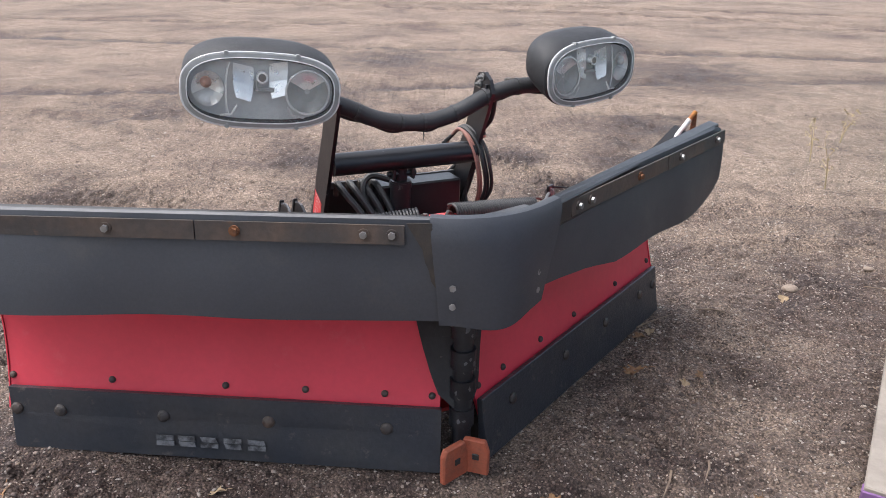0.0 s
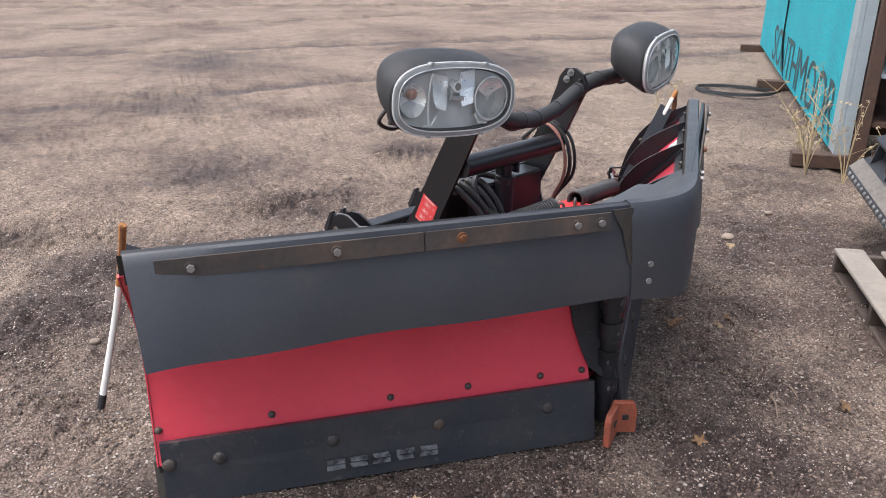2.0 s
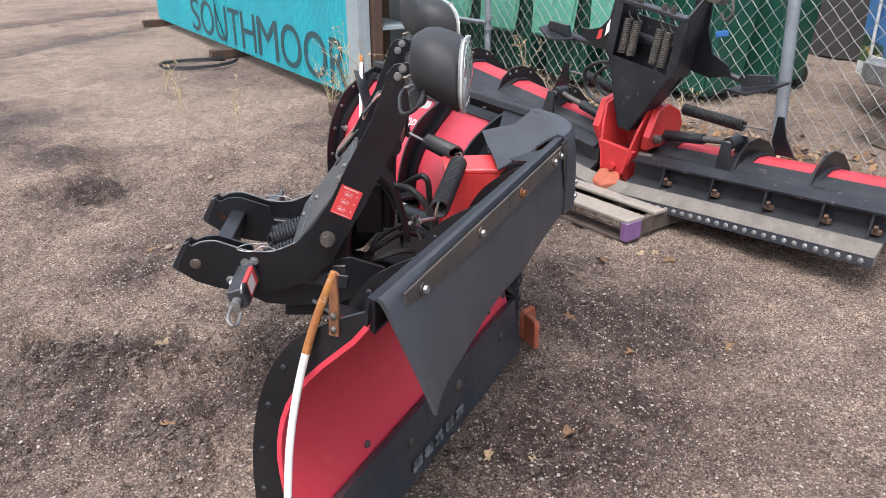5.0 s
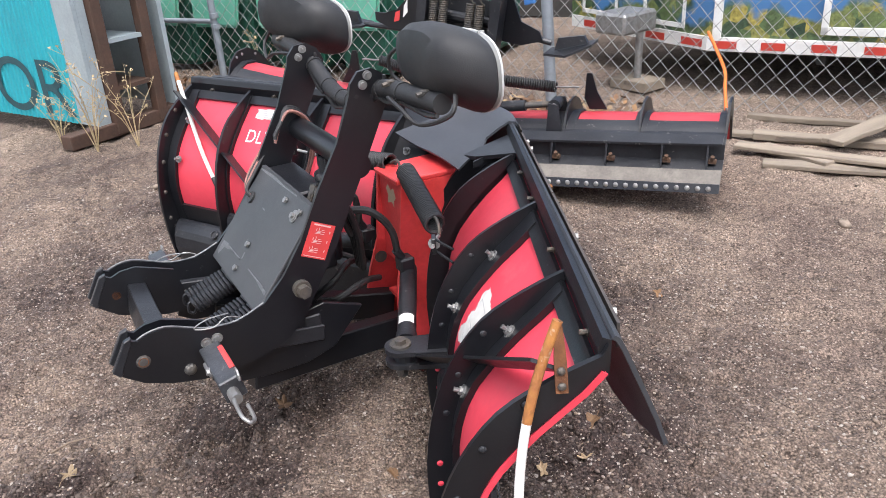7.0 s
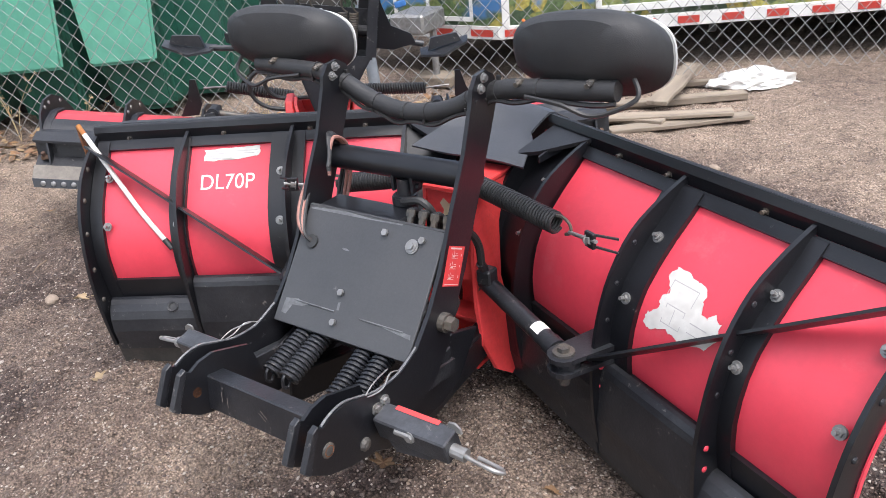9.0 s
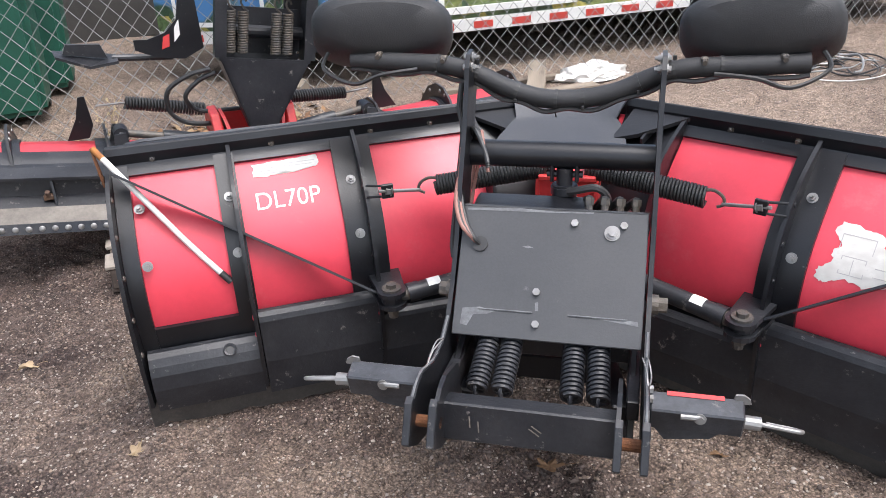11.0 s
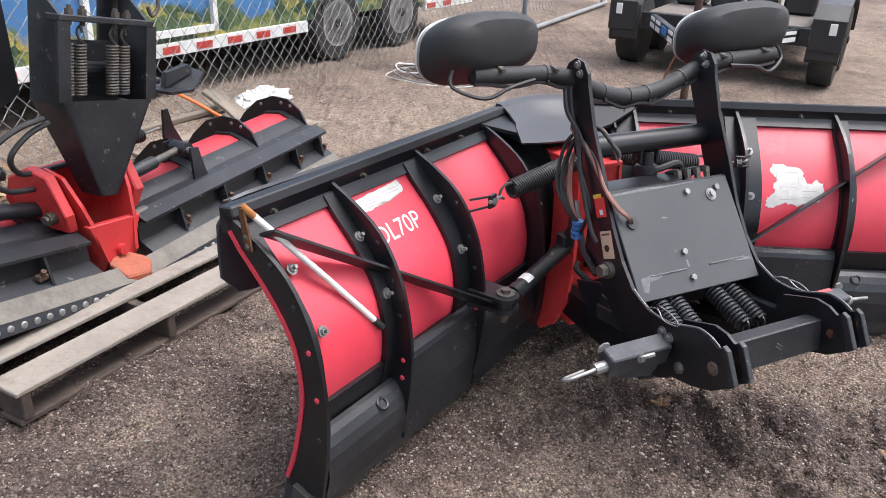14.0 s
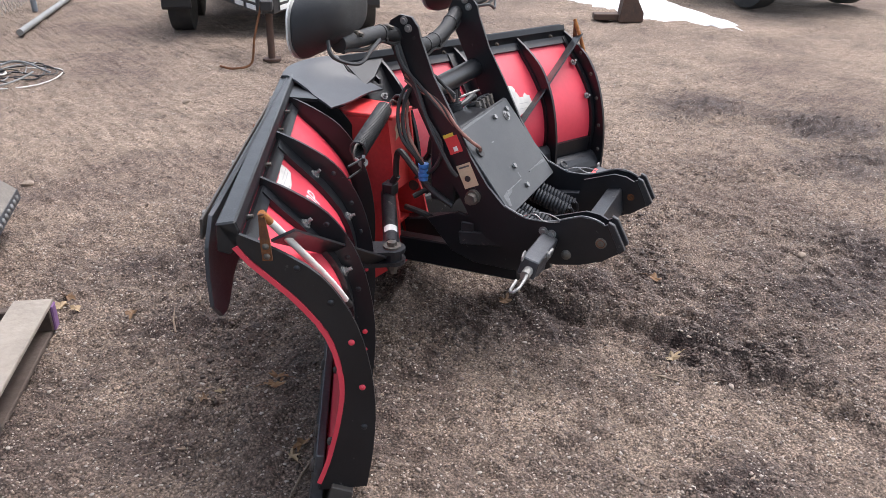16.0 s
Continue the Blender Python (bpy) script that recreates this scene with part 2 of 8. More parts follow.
def ground_material():
    m = bpy.data.materials.new("gravel_dirt")
    m.use_nodes = True
    n, l = m.node_tree.nodes, m.node_tree.links
    b = n["Principled BSDF"]
    b.inputs["Specular IOR Level"].default_value = 0.25
    co = n.new("ShaderNodeTexCoord").outputs["Object"]

    def tex(kind, sc, **kw):
        t = n.new(kind)
        t.inputs["Scale"].default_value = sc
        for k, v in kw.items():
            t.inputs[k].default_value = v
        l.new(co, t.inputs["Vector"])
        return t

    def rng(src, lo, hi, a=0.0, c=1.0):
        r = n.new("ShaderNodeMapRange")
        for k, v in (("From Min", lo), ("From Max", hi), ("To Min", a), ("To Max", c)):
            r.inputs[k].default_value = v
        l.new(src, r.inputs["Value"])
        return r.outputs["Result"]

    def blend(f, a, c, kind="MIX"):
        x = n.new("ShaderNodeMix")
        x.data_type, x.blend_type = "RGBA", kind
        for sock, v in ((x.inputs["Factor"], f), (x.inputs["A"], a), (x.inputs["B"], c)):
            if isinstance(v, (int, float)):
                sock.default_value = v
            elif isinstance(v, tuple):
                sock.default_value = (*v, 1)
            else:
                l.new(v, sock)
        return x.outputs["Result"]

    big = tex("ShaderNodeTexNoise", 0.55, Detail=5.0, Roughness=0.6).outputs["Fac"]
    mid = tex("ShaderNodeTexNoise", 2.6, Detail=8.0, Roughness=0.65, Distortion=0.6).outputs["Fac"]
    patch = tex("ShaderNodeTexNoise", 6.5, Detail=6.0, Roughness=0.6, Distortion=0.8).outputs["Fac"]
    small = tex("ShaderNodeTexNoise", 34.0, Detail=8.0, Roughness=0.75).outputs["Fac"]
    clump = tex("ShaderNodeTexNoise", 15.0, Detail=7.0, Roughness=0.72).outputs["Fac"]
    tiny = tex("ShaderNodeTexNoise", 260.0, Detail=4.0, Roughness=0.7).outputs["Fac"]
    peb = tex("ShaderNodeTexVoronoi", 116.0, Randomness=1.0)
    peb2 = tex("ShaderNodeTexVoronoi", 200.0, Randomness=1.0)
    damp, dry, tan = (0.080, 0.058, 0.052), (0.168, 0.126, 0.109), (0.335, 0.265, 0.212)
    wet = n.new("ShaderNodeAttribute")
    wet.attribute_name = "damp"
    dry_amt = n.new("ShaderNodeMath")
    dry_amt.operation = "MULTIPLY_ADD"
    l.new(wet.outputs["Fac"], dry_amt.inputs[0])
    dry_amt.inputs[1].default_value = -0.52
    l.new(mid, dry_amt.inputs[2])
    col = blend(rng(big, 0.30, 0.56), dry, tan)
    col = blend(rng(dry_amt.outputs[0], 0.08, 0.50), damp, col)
    col = blend(rng(patch, 0.44, 0.62, 0.0, 0.50), col, blend(1.0, col, (0.58, 0.56, 0.56), "MULTIPLY"))
    # single grains, pale against gaps with shade painted in, thicker in some patches
    grain = n.new("ShaderNodeSeparateColor")
    l.new(peb.outputs["Color"], grain.inputs[0])
    g2 = n.new("ShaderNodeSeparateColor")
    l.new(peb2.outputs["Color"], g2.inputs[0])
    bed = n.new("ShaderNodeMath")
    bed.operation, bed.use_clamp = "MULTIPLY", True
    l.new(rng(small, 0.40, 0.60, 0.50, 1.0), bed.inputs[0])
    l.new(rng(patch, 0.38, 0.60, 1.0, 0.60), bed.inputs[1])
    loose = bed.outputs[0]
    gap_shade = blend(rng(peb.outputs["Distance"], 0.25, 0.75), (1.24, 1.23, 1.215), (0.21, 0.203, 0.20))
    col = blend(loose, col, blend(1.0, col, gap_shade, "MULTIPLY"))
    tone = blend(rng(grain.outputs[1], 0.0, 1.0), (0.60, 0.59, 0.585), (1.52, 1.50, 1.47))
    col = blend(rng(loose, 0.3, 1.0, 0.60, 0.90), col, tone, "MULTIPLY")
    col = blend(0.65, col, blend(rng(g2.outputs[0], 0, 1), (0.48, 0.475, 0.47), (1.52, 1.505, 1.49)), "MULTIPLY")
    # scattered pale chips, each filling the middle of its cell
    chip = n.new("ShaderNodeMath")
    chip.operation = "MULTIPLY"
    l.new(rng(grain.outputs[2], 0.915, 0.93), chip.inputs[0])
    l.new(rng(peb.outputs["Distance"], 0.30, 0.46, 0.85, 0.0), chip.inputs[1])
    col = blend(chip.outputs[0], col, (0.46, 0.405, 0.35))
    col = blend(rng(small, 0.52, 0.72, 0.0, 0.6), col, blend(1.0, col, (0.42, 0.40, 0.39), "MULTIPLY"))
    # crumbs and lumps of a few centimetres, their relief shading put into the colour
    col = blend(1.0, col, blend(rng(clump, 0.34, 0.66), (0.80, 0.79, 0.785), (1.20, 1.195, 1.185)), "MULTIPLY")
    col = blend(0.5, col, blend(rng(tiny, 0.3, 0.7), (0.55, 0.55, 0.55), (1.4, 1.4, 1.4)), "MULTIPLY")
    l.new(col, b.inputs["Base Color"])
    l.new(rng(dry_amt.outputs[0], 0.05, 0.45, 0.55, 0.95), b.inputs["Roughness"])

    def add(src, k, rest):
        h = n.new("ShaderNodeMath")
        h.operation = "MULTIPLY_ADD"
        l.new(src, h.inputs[0])
        h.inputs[1].default_value = k
        l.new(rest, h.inputs[2])
        return h.outputs[0]

    height = add(peb2.outputs["Distance"], -0.28, add(peb.outputs["Distance"], -0.55, add(patch, 1.0, add(clump, 1.2, small))))
    bp = n.new("ShaderNodeBump")
    bp.inputs["Strength"].default_value, bp.inputs["Distance"].default_value = 1.0, 0.0125
    l.new(height, bp.inputs["Height"])
    l.new(bp.outputs["Normal"], b.inputs["Normal"])
    return m


GROUND = ground_material()


# ---- mesh helpers ----
def part(name, bm, material, parent, label="", smooth=False):
    """Links a bmesh as one mesh object under a thing or a part."""
    me = bpy.data.meshes.new(name)
    bmesh.ops.recalc_face_normals(bm, faces=bm.faces)
    bm.to_mesh(me)
    bm.free()
    for mt in material if isinstance(material, (list, tuple)) else (material,):
        me.materials.append(mt)
    if smooth:
        me.shade_smooth()
        me.set_sharp_from_angle(angle=radians(38))
    ob = new(name, me)
    ob.parent = parent
    return tagged(ob, label)


def thing(name, at, turn, label, category, group="", kind=""):
    ob = new(name)
    ob.matrix_world = pose(*at, 0, 0, turn)
    ob.empty_display_size = 0.1
    return tagged(ob, label, category, group, kind)


def V(*a):
    return Vector(a)


def add_box(bm, c, s, rot=None, bevel=0.0, mi=0):
    m = Matrix.LocRotScale(c, rot, s)
    r = bmesh.ops.create_cube(bm, size=1, matrix=m)
    fs = {f for v in r["verts"] for f in v.link_faces}
    for f in fs:
        f.material_index = mi
    if bevel:
        es = list({e for v in r["verts"] for e in v.link_edges})
        bmesh.ops.bevel(bm, geom=es, offset=bevel, segments=1, affect="EDGES", profile=0.6)
    return bm


def add_prism(bm, pts, thick, bevel=0.0):
    """pts: 3D outline of a flat plate; thick: Vector across it."""
    vs = [bm.verts.new(p) for p in pts]
    f = bm.faces.new(vs)
    r = bmesh.ops.extrude_face_region(bm, geom=[f])
    top = [v for v in r["geom"] if isinstance(v, bmesh.types.BMVert)]
    bmesh.ops.translate(bm, verts=top, vec=thick)
    if bevel:
        allv = set(vs) | set(top)
        es = [e for e in bm.edges if e.verts[0] in allv and e.verts[1] in allv and len(e.link_faces) == 2 and e.calc_face_angle(0) > 0.9]
        bmesh.ops.bevel(bm, geom=es, offset=bevel, segments=1, affect="EDGES")
    return bm


def add_tube(bm, pts, r, sides=10, caps=True, radii=None):
    pts = [Vector(p) for p in pts]
    rings = []
    up = None
    for i, p in enumerate(pts):
        d = (pts[min(i + 1, len(pts) - 1)] - pts[max(i - 1, 0)]).normalized()
        if up is None:
            up = d.orthogonal().normalized()
        up = (up - d * up.dot(d)).normalized()
        side = d.cross(up)
        rr = radii[i] if radii else r
        rings.append([bm.verts.new(p + (up * math.cos(2 * math.pi * k / sides) + side * math.sin(2 * math.pi * k / sides)) * rr) for k in range(sides)])
    for a, b in zip(rings, rings[1:]):
        for k in range(sides):
            bm.faces.new((a[k], a[(k + 1) % sides], b[(k + 1) % sides], b[k]))
    if caps:
        bm.faces.new(rings[0])
        bm.faces.new(rings[-1][::-1])
    return bm


def smooth_path(pts, n=6):
    """Catmull-Rom through the points."""
    pts = [Vector(p) for p in pts]
    out = []
    for i in range(len(pts) - 1):
        p0, p1, p2, p3 = pts[max(i - 1, 0)], pts[i], pts[i + 1], pts[min(i + 2, len(pts) - 1)]
        for k in range(n):
            t = k / n
            out.append(0.5 * (2 * p1 + (p2 - p0) * t + (2 * p0 - 5 * p1 + 4 * p2 - p3) * t * t + (3 * p1 - p0 - 3 * p2 + p3) * t ** 3))
    return out + [pts[-1]]


def spring_path(a, b, radius, turns, per=10):
    a, b = Vector(a), Vector(b)
    d = (b - a).normalized()
    x = d.orthogonal().normalized()
    y = d.cross(x)
    n = int(turns * per)
    return [a.lerp(b, i / n) + (x * math.cos(2 * math.pi * i / per) + y * math.sin(2 * math.pi * i / per)) * radius for i in range(n + 1)]


def add_bolt(bm, p, nrm, r=0.011, h=0.009, washer=True, stub=0.0):
    p, nrm = Vector(p), Vector(nrm).normalized()
    if washer:
        add_tube(bm, [p - nrm * 0.003, p + nrm * 0.003], r * 1.55, 12)
    add_tube(bm, [p + nrm * 0.002, p + nrm * (h + 0.002)], r, 6)
    if stub:
        add_tube(bm, [p + nrm * h, p + nrm * (h + stub)], r * 0.55, 8)
    return bm


def add_dome(bm, p, nrm, r=0.014, h=0.008):
    p, nrm = Vector(p), Vector(nrm).normalized()
    add_tube(bm, [p - nrm * 0.002, p + nrm * h * 0.4, p + nrm * h * 0.8, p + nrm * h], r, 10, True, [r, r * 0.95, r * 0.65, r * 0.25])
    return bm


def BM():
    return bmesh.new()


def text_mesh(words, height, extrude=0.0):
    """Letters of the built-in font, lying in x, y with their foot at y = 0 and starting at x = 0."""
    c = bpy.data.curves.new("letters", "FONT")
    c.body, c.size, c.extrude = words, height / 0.72, extrude
    ob = new("letters", c)
    bpy.context.view_layer.update()
    me = bpy.data.meshes.new_from_object(ob.evaluated_get(bpy.context.evaluated_depsgraph_get()))
    bpy.data.objects.remove(ob)
    bpy.data.curves.remove(c)
    bm = BM()
    bm.from_mesh(me)
    bpy.data.meshes.remove(me)
    return bm


# ---- ground ----
# ruts: where they cross x = 0, slope, half width, depth
RUTS = [(20.0, -0.26, 0.22, 0.10), (21.9, -0.18, 0.22, 0.10), (16.2, 0.03, 0.20, 0.06), (12.4, -0.10, 0.25, 0.045), (9.0, 0.12, 0.22, 0.03), (7.4, 0.05, 0.16, 0.03)]


def rut(x, y, y0, slope):
    return y - y0 - slope * x - 0.25 * np.sin(x * 0.4)


# tread marks pressed into the mud: a row of lumps along a line, with its half width and height
TREADS = [(((-0.45, 2.71), (-0.49, 2.92), (-0.60, 3.09), (-0.66, 3.30), (-0.71, 3.53), (-0.66, 3.90)), 0.034, 0.036), (((-0.95, 2.6), (-0.98, 2.95), (-1.05, 3.2), (-1.2, 3.5)), 0.035, 0.020), (((-0.40, 3.25), (-0.50, 3.42), (-0.68, 3.54), (-0.95, 3.50)), 0.030, 0.026), (((-0.9, 3.05), (-1.05, 2.75), (-1.4, 2.5)), 0.040, 0.018), (((-1.5, 2.45), (-1.75, 2.8), (-1.9, 3.2)), 0.040, 0.022), (((-2.2, 2.3), (-2.7, 2.6), (-3.3, 2.7)), 0.045, 0.022), (((-2.9, 1.5), (-3.4, 1.7), (-3.9, 2.3)), 0.045, 0.022), (((0.3, 5.7), (0.7, 5.3), (1.2, 5.2)), 0.06, 0.04), (((-0.8, 4.7), (-0.5, 4.9), (-0.2, 4.8)), 0.05, 0.03), (((0.42, 2.62), (0.1, 2.75), (-0.15, 2.62), (-0.4, 2.66)), 0.035, 0.018), (((0.75, 4.8), (0.95, 5.05), (1.4, 5.5)), 0.06, 0.04), (((-2.6, 4.5), (-2.2, 4.7), (-1.6, 4.6)), 0.06, 0.03), (((1.3, 4.4), (1.9, 4.7), (2.6, 4.6)), 0.05, 0.02), (((1.4, 3.9), (2.0, 4.1), (2.7, 4.0)), 0.05, 0.02), (((-0.3, 1.75), (-0.9, 1.72), (-1.4, 1.9)), 0.04, 0.02), (((0.5, 1.9), (0.8, 2.3), (1.1, 2.7)), 0.04, 0.016)]


def speckle(x, y, k, seed):
    return np.array([noise.noise((p * k, q * k, seed)) for p, q in zip(x.tolist(), y.tolist())])


def tread(x, y):
    z = np.zeros_like(x)
    for line, w, h in TREADS:
        for (ax, ay), (bx, by) in zip(line, line[1:]):
            dx, dy = bx - ax, by - ay
            t = ((x - ax) * dx + (y - ay) * dy) / (dx * dx + dy * dy)
            d = ((x - ax) * dy - (y - ay) * dx) / math.hypot(dx, dy)
            i = np.nonzero((t > -0.05) & (t < 1.05) & (np.abs(d) < 4 * w))[0]
            if len(i):
                d = d[i] + 0.02 * speckle(x[i], y[i], 9, 3.3)
                run = t[i] * math.hypot(dx, dy) + 0.02 * speckle(x[i], y[i], 7, 5.1)
                # blocks pressed by the tyre, set in a chevron, crumbling here and there
                block = np.clip(0.5 + 1.6 * np.sin(2 * math.pi * (run / 0.085 + np.abs(d) / (3.2 * w))), 0, 1)
                crumb = np.clip(0.75 + 0.9 * speckle(x[i], y[i], 11, 8.1), 0, 1.2)
                band = np.clip((2.6 * w - np.abs(d)) / (0.5 * w), 0, 1)
                z[i] = np.maximum(z[i], 0.9 * h * block * band * crumb) - 0.45 * h * np.exp(-((np.abs(d) - 2.9 * w) / (0.6 * w)) ** 2)
    return z


# crisp scalloped rims left by a wheel: points of the line, height
RIMS = [(((-0.40, 2.60), (-0.47, 2.92), (-0.56, 3.12), (-0.62, 3.30), (-0.69, 3.50), (-0.68, 3.75), (-0.62, 4.0)), 0.026), (((-0.62, 2.66), (-0.69, 2.92), (-0.78, 3.14), (-0.86, 3.40)), 0.018), (((-1.6, 3.1), (-1.9, 3.35), (-2.3, 3.4)), 0.020), (((-0.2, 1.62), (-0.6, 1.55), (-1.1, 1.62)), 0.014), (((0.55, 1.75), (0.85, 2.1), (0.98, 2.5)), 0.014)]


def rims(x, y):
    """Ridges with a scalloped edge, steep on one side."""
    z = np.zeros_like(x)
    for line, h in RIMS:
        done = 0.0
        for (ax, ay), (bx, by) in zip(line, line[1:]):
            dx, dy = bx - ax, by - ay
            far = math.hypot(dx, dy)
            t = ((x - ax) * dx + (y - ay) * dy) / (far * far)
            d = ((x - ax) * dy - (y - ay) * dx) / far
            i = np.nonzero((t >= 0) & (t < 1) & (np.abs(d) < 0.2))[0]
            if len(i):
                run = done + t[i] * far + 0.02 * speckle(x[i], y[i], 8, 4.4)
                e = d[i] - 0.035 * np.abs(np.sin(math.pi * run / 0.105)) + 0.02 * speckle(x[i], y[i], 14, 6.6)
                rise = np.clip(1 - e / 0.014, 0, 1) * (e > 0) + (e <= 0) * np.exp(-(e / 0.075) ** 2)
                z[i] += h * rise * np.clip(0.8 + 0.9 * speckle(x[i], y[i], 5, 1.1), 0.1, 1.3)
            done += far
    return z


def ground_field(x, y):
    """Height of the yard at many places at once."""
    d = np.hypot(x, y - 2)
    z = 0.022 * speckle(x, y, 1.3, 0.3) + 0.014 * speckle(x, y, 4.1, 1.7)
    i = np.nonzero(d < 8)[0]
    if len(i):
        z[i] += 0.022 * speckle(x[i], y[i], 9, 4.0) + 0.016 * speckle(x[i], y[i], 24, 6.0) + 0.011 * np.abs(speckle(x[i], y[i], 42, 2.0)) + tread(x[i], y[i]) + rims(x[i], y[i])
    # wheel ruts across the far yard
    for y0, slope, w, deep in RUTS:
        q = rut(x, y, y0, slope) / w
        i = np.nonzero((np.abs(q) < 4) & (d < 60))[0]
        if len(i):
            q = q[i]
            z[i] -= deep * np.exp(-q * q) * (1 + 0.9 * speckle(x[i], y[i], 2, 9))
            z[i] += deep * 0.7 * np.exp(-(np.abs(q) - 1.6) ** 2 * 4) * (1 + 0.8 * speckle(x[i], y[i], 5, 19))
    z *= np.clip(1 - d / 60, 0, 1)
    # trodden, lumpy mud where it is wet
    wet = damp_and_rut_shade(x, y)
    i = np.nonzero(wet > 0.3)[0]
    if len(i):
        p, q = x[i], y[i]
        z[i] += (wet[i] - 0.3) * (0.080 * (np.abs(speckle(p, q, 6, 2.2)) - 0.25) + 0.050 * speckle(p, q, 17, 5.5) + 0.030 * speckle(p, q, 38, 7.5))
    # berm of mud pushed up along the blade's foot
    for a in (178.0, 54.0):
        c, k = math.cos(radians(a)), math.sin(radians(a))
        u, v = (x - 0.08) * c + (y - 2.0) * k, (y - 2.0) * c - (x - 0.08) * k
        on = np.clip((u + 0.05) / 0.1, 0, 1) * np.clip((1.55 - u) / 0.1, 0, 1)
        z = z * (1 - 0.75 * on * np.exp(-((v + 0.02) / 0.12) ** 2))
        z += on * (0.016 * np.exp(-((v + 0.24) / 0.10) ** 2) * (1 + 0.8 * np.sin(7 * u)) + 0.012 * np.clip(u - 1.1, 0, 0.4) / 0.3)
    return z - 0.012


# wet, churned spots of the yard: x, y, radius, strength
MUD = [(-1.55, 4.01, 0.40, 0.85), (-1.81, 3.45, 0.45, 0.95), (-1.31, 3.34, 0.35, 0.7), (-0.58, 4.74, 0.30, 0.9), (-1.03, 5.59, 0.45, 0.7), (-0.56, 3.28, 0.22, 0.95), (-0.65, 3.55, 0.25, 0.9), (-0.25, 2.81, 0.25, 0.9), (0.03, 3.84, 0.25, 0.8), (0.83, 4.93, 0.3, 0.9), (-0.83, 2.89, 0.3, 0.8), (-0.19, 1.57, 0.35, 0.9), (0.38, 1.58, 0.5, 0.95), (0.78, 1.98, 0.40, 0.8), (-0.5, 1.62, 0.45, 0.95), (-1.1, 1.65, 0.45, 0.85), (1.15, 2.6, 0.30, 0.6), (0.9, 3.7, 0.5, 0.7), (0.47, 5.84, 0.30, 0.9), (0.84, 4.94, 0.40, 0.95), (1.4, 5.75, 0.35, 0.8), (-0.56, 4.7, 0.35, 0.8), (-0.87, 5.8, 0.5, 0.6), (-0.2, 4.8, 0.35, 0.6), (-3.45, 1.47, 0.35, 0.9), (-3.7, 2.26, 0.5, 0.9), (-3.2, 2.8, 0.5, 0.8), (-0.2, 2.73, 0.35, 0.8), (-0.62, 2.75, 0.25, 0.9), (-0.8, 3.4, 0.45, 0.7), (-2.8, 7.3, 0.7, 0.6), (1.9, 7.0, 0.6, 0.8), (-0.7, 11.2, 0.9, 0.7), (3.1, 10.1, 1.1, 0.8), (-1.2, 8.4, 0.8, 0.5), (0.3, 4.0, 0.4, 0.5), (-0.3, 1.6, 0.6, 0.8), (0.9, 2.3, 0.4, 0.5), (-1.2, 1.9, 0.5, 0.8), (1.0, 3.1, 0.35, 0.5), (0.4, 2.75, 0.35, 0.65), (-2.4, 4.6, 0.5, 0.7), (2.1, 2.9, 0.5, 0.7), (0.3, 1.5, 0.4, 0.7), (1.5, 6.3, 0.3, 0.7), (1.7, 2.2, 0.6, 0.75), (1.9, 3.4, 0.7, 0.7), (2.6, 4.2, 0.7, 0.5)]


def damp_and_rut_shade(x, y):
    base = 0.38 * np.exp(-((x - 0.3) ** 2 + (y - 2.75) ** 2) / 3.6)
    # ruts: wet, and darkened in colour where their relief shades too softly
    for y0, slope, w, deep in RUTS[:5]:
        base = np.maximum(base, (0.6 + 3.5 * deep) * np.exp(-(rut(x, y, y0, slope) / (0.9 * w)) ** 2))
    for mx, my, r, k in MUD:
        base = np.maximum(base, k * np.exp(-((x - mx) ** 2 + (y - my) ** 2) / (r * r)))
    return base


def build_ground():
    bm = BM()
    xs = sorted({round(v, 4) for v in np.concatenate([np.arange(-2.3, 1.9, 0.0105), np.arange(-4.2, 3.2, 0.04), np.arange(-5, 5, 0.08), np.arange(-12, 14, 0.25), np.arange(-24, 24, 1.5), [-900, -300, -100, -50, 50, 100, 300, 900]])})
    ys = sorted({round(v, 4) for v in np.concatenate([np.arange(1.0, 5.2, 0.0105), np.arange(0.0, 6.2, 0.04), np.arange(-2, 8, 0.08), np.arange(-7, 26, 0.14), np.arange(-24, 30, 1.5), [-900, -300, -100, -50, 50, 100, 300, 900]])})
    nx, ny = len(xs), len(ys)
    gx, gy = (g.ravel() for g in np.meshgrid(xs, ys))
    gz = ground_field(gx, gy)
    i, j = (g.ravel() for g in np.meshgrid(np.arange(nx - 1), np.arange(ny - 1)))
    k = j * nx + i
    bm.free()
    me = bpy.data.meshes.new("ground")
    me.from_pydata(np.stack([gx, gy, gz], 1).tolist(), [], np.stack([k, k + 1, k + nx + 1, k + nx], 1).tolist())
    me.materials.append(GROUND)
    me.shade_smooth()
    me.attributes.new("damp", "FLOAT", "POINT").data.foreach_set("value", damp_and_rut_shade(gx, gy).astype(np.float32))
    tagged(new("ground", me), "brown gravel and dirt yard with ruts", "ground", kind="structure")
    return np.array(xs), np.array(ys), gz.reshape(ny, nx)


GRID = build_ground()

# ---- the front plow ----
HINGE, TURNED = (0.08, 2.0, 0.0), 25.0
plow = thing("snow_plow", HINGE, TURNED, "red and black V-shaped snow plow resting on the gravel", "snow plow")

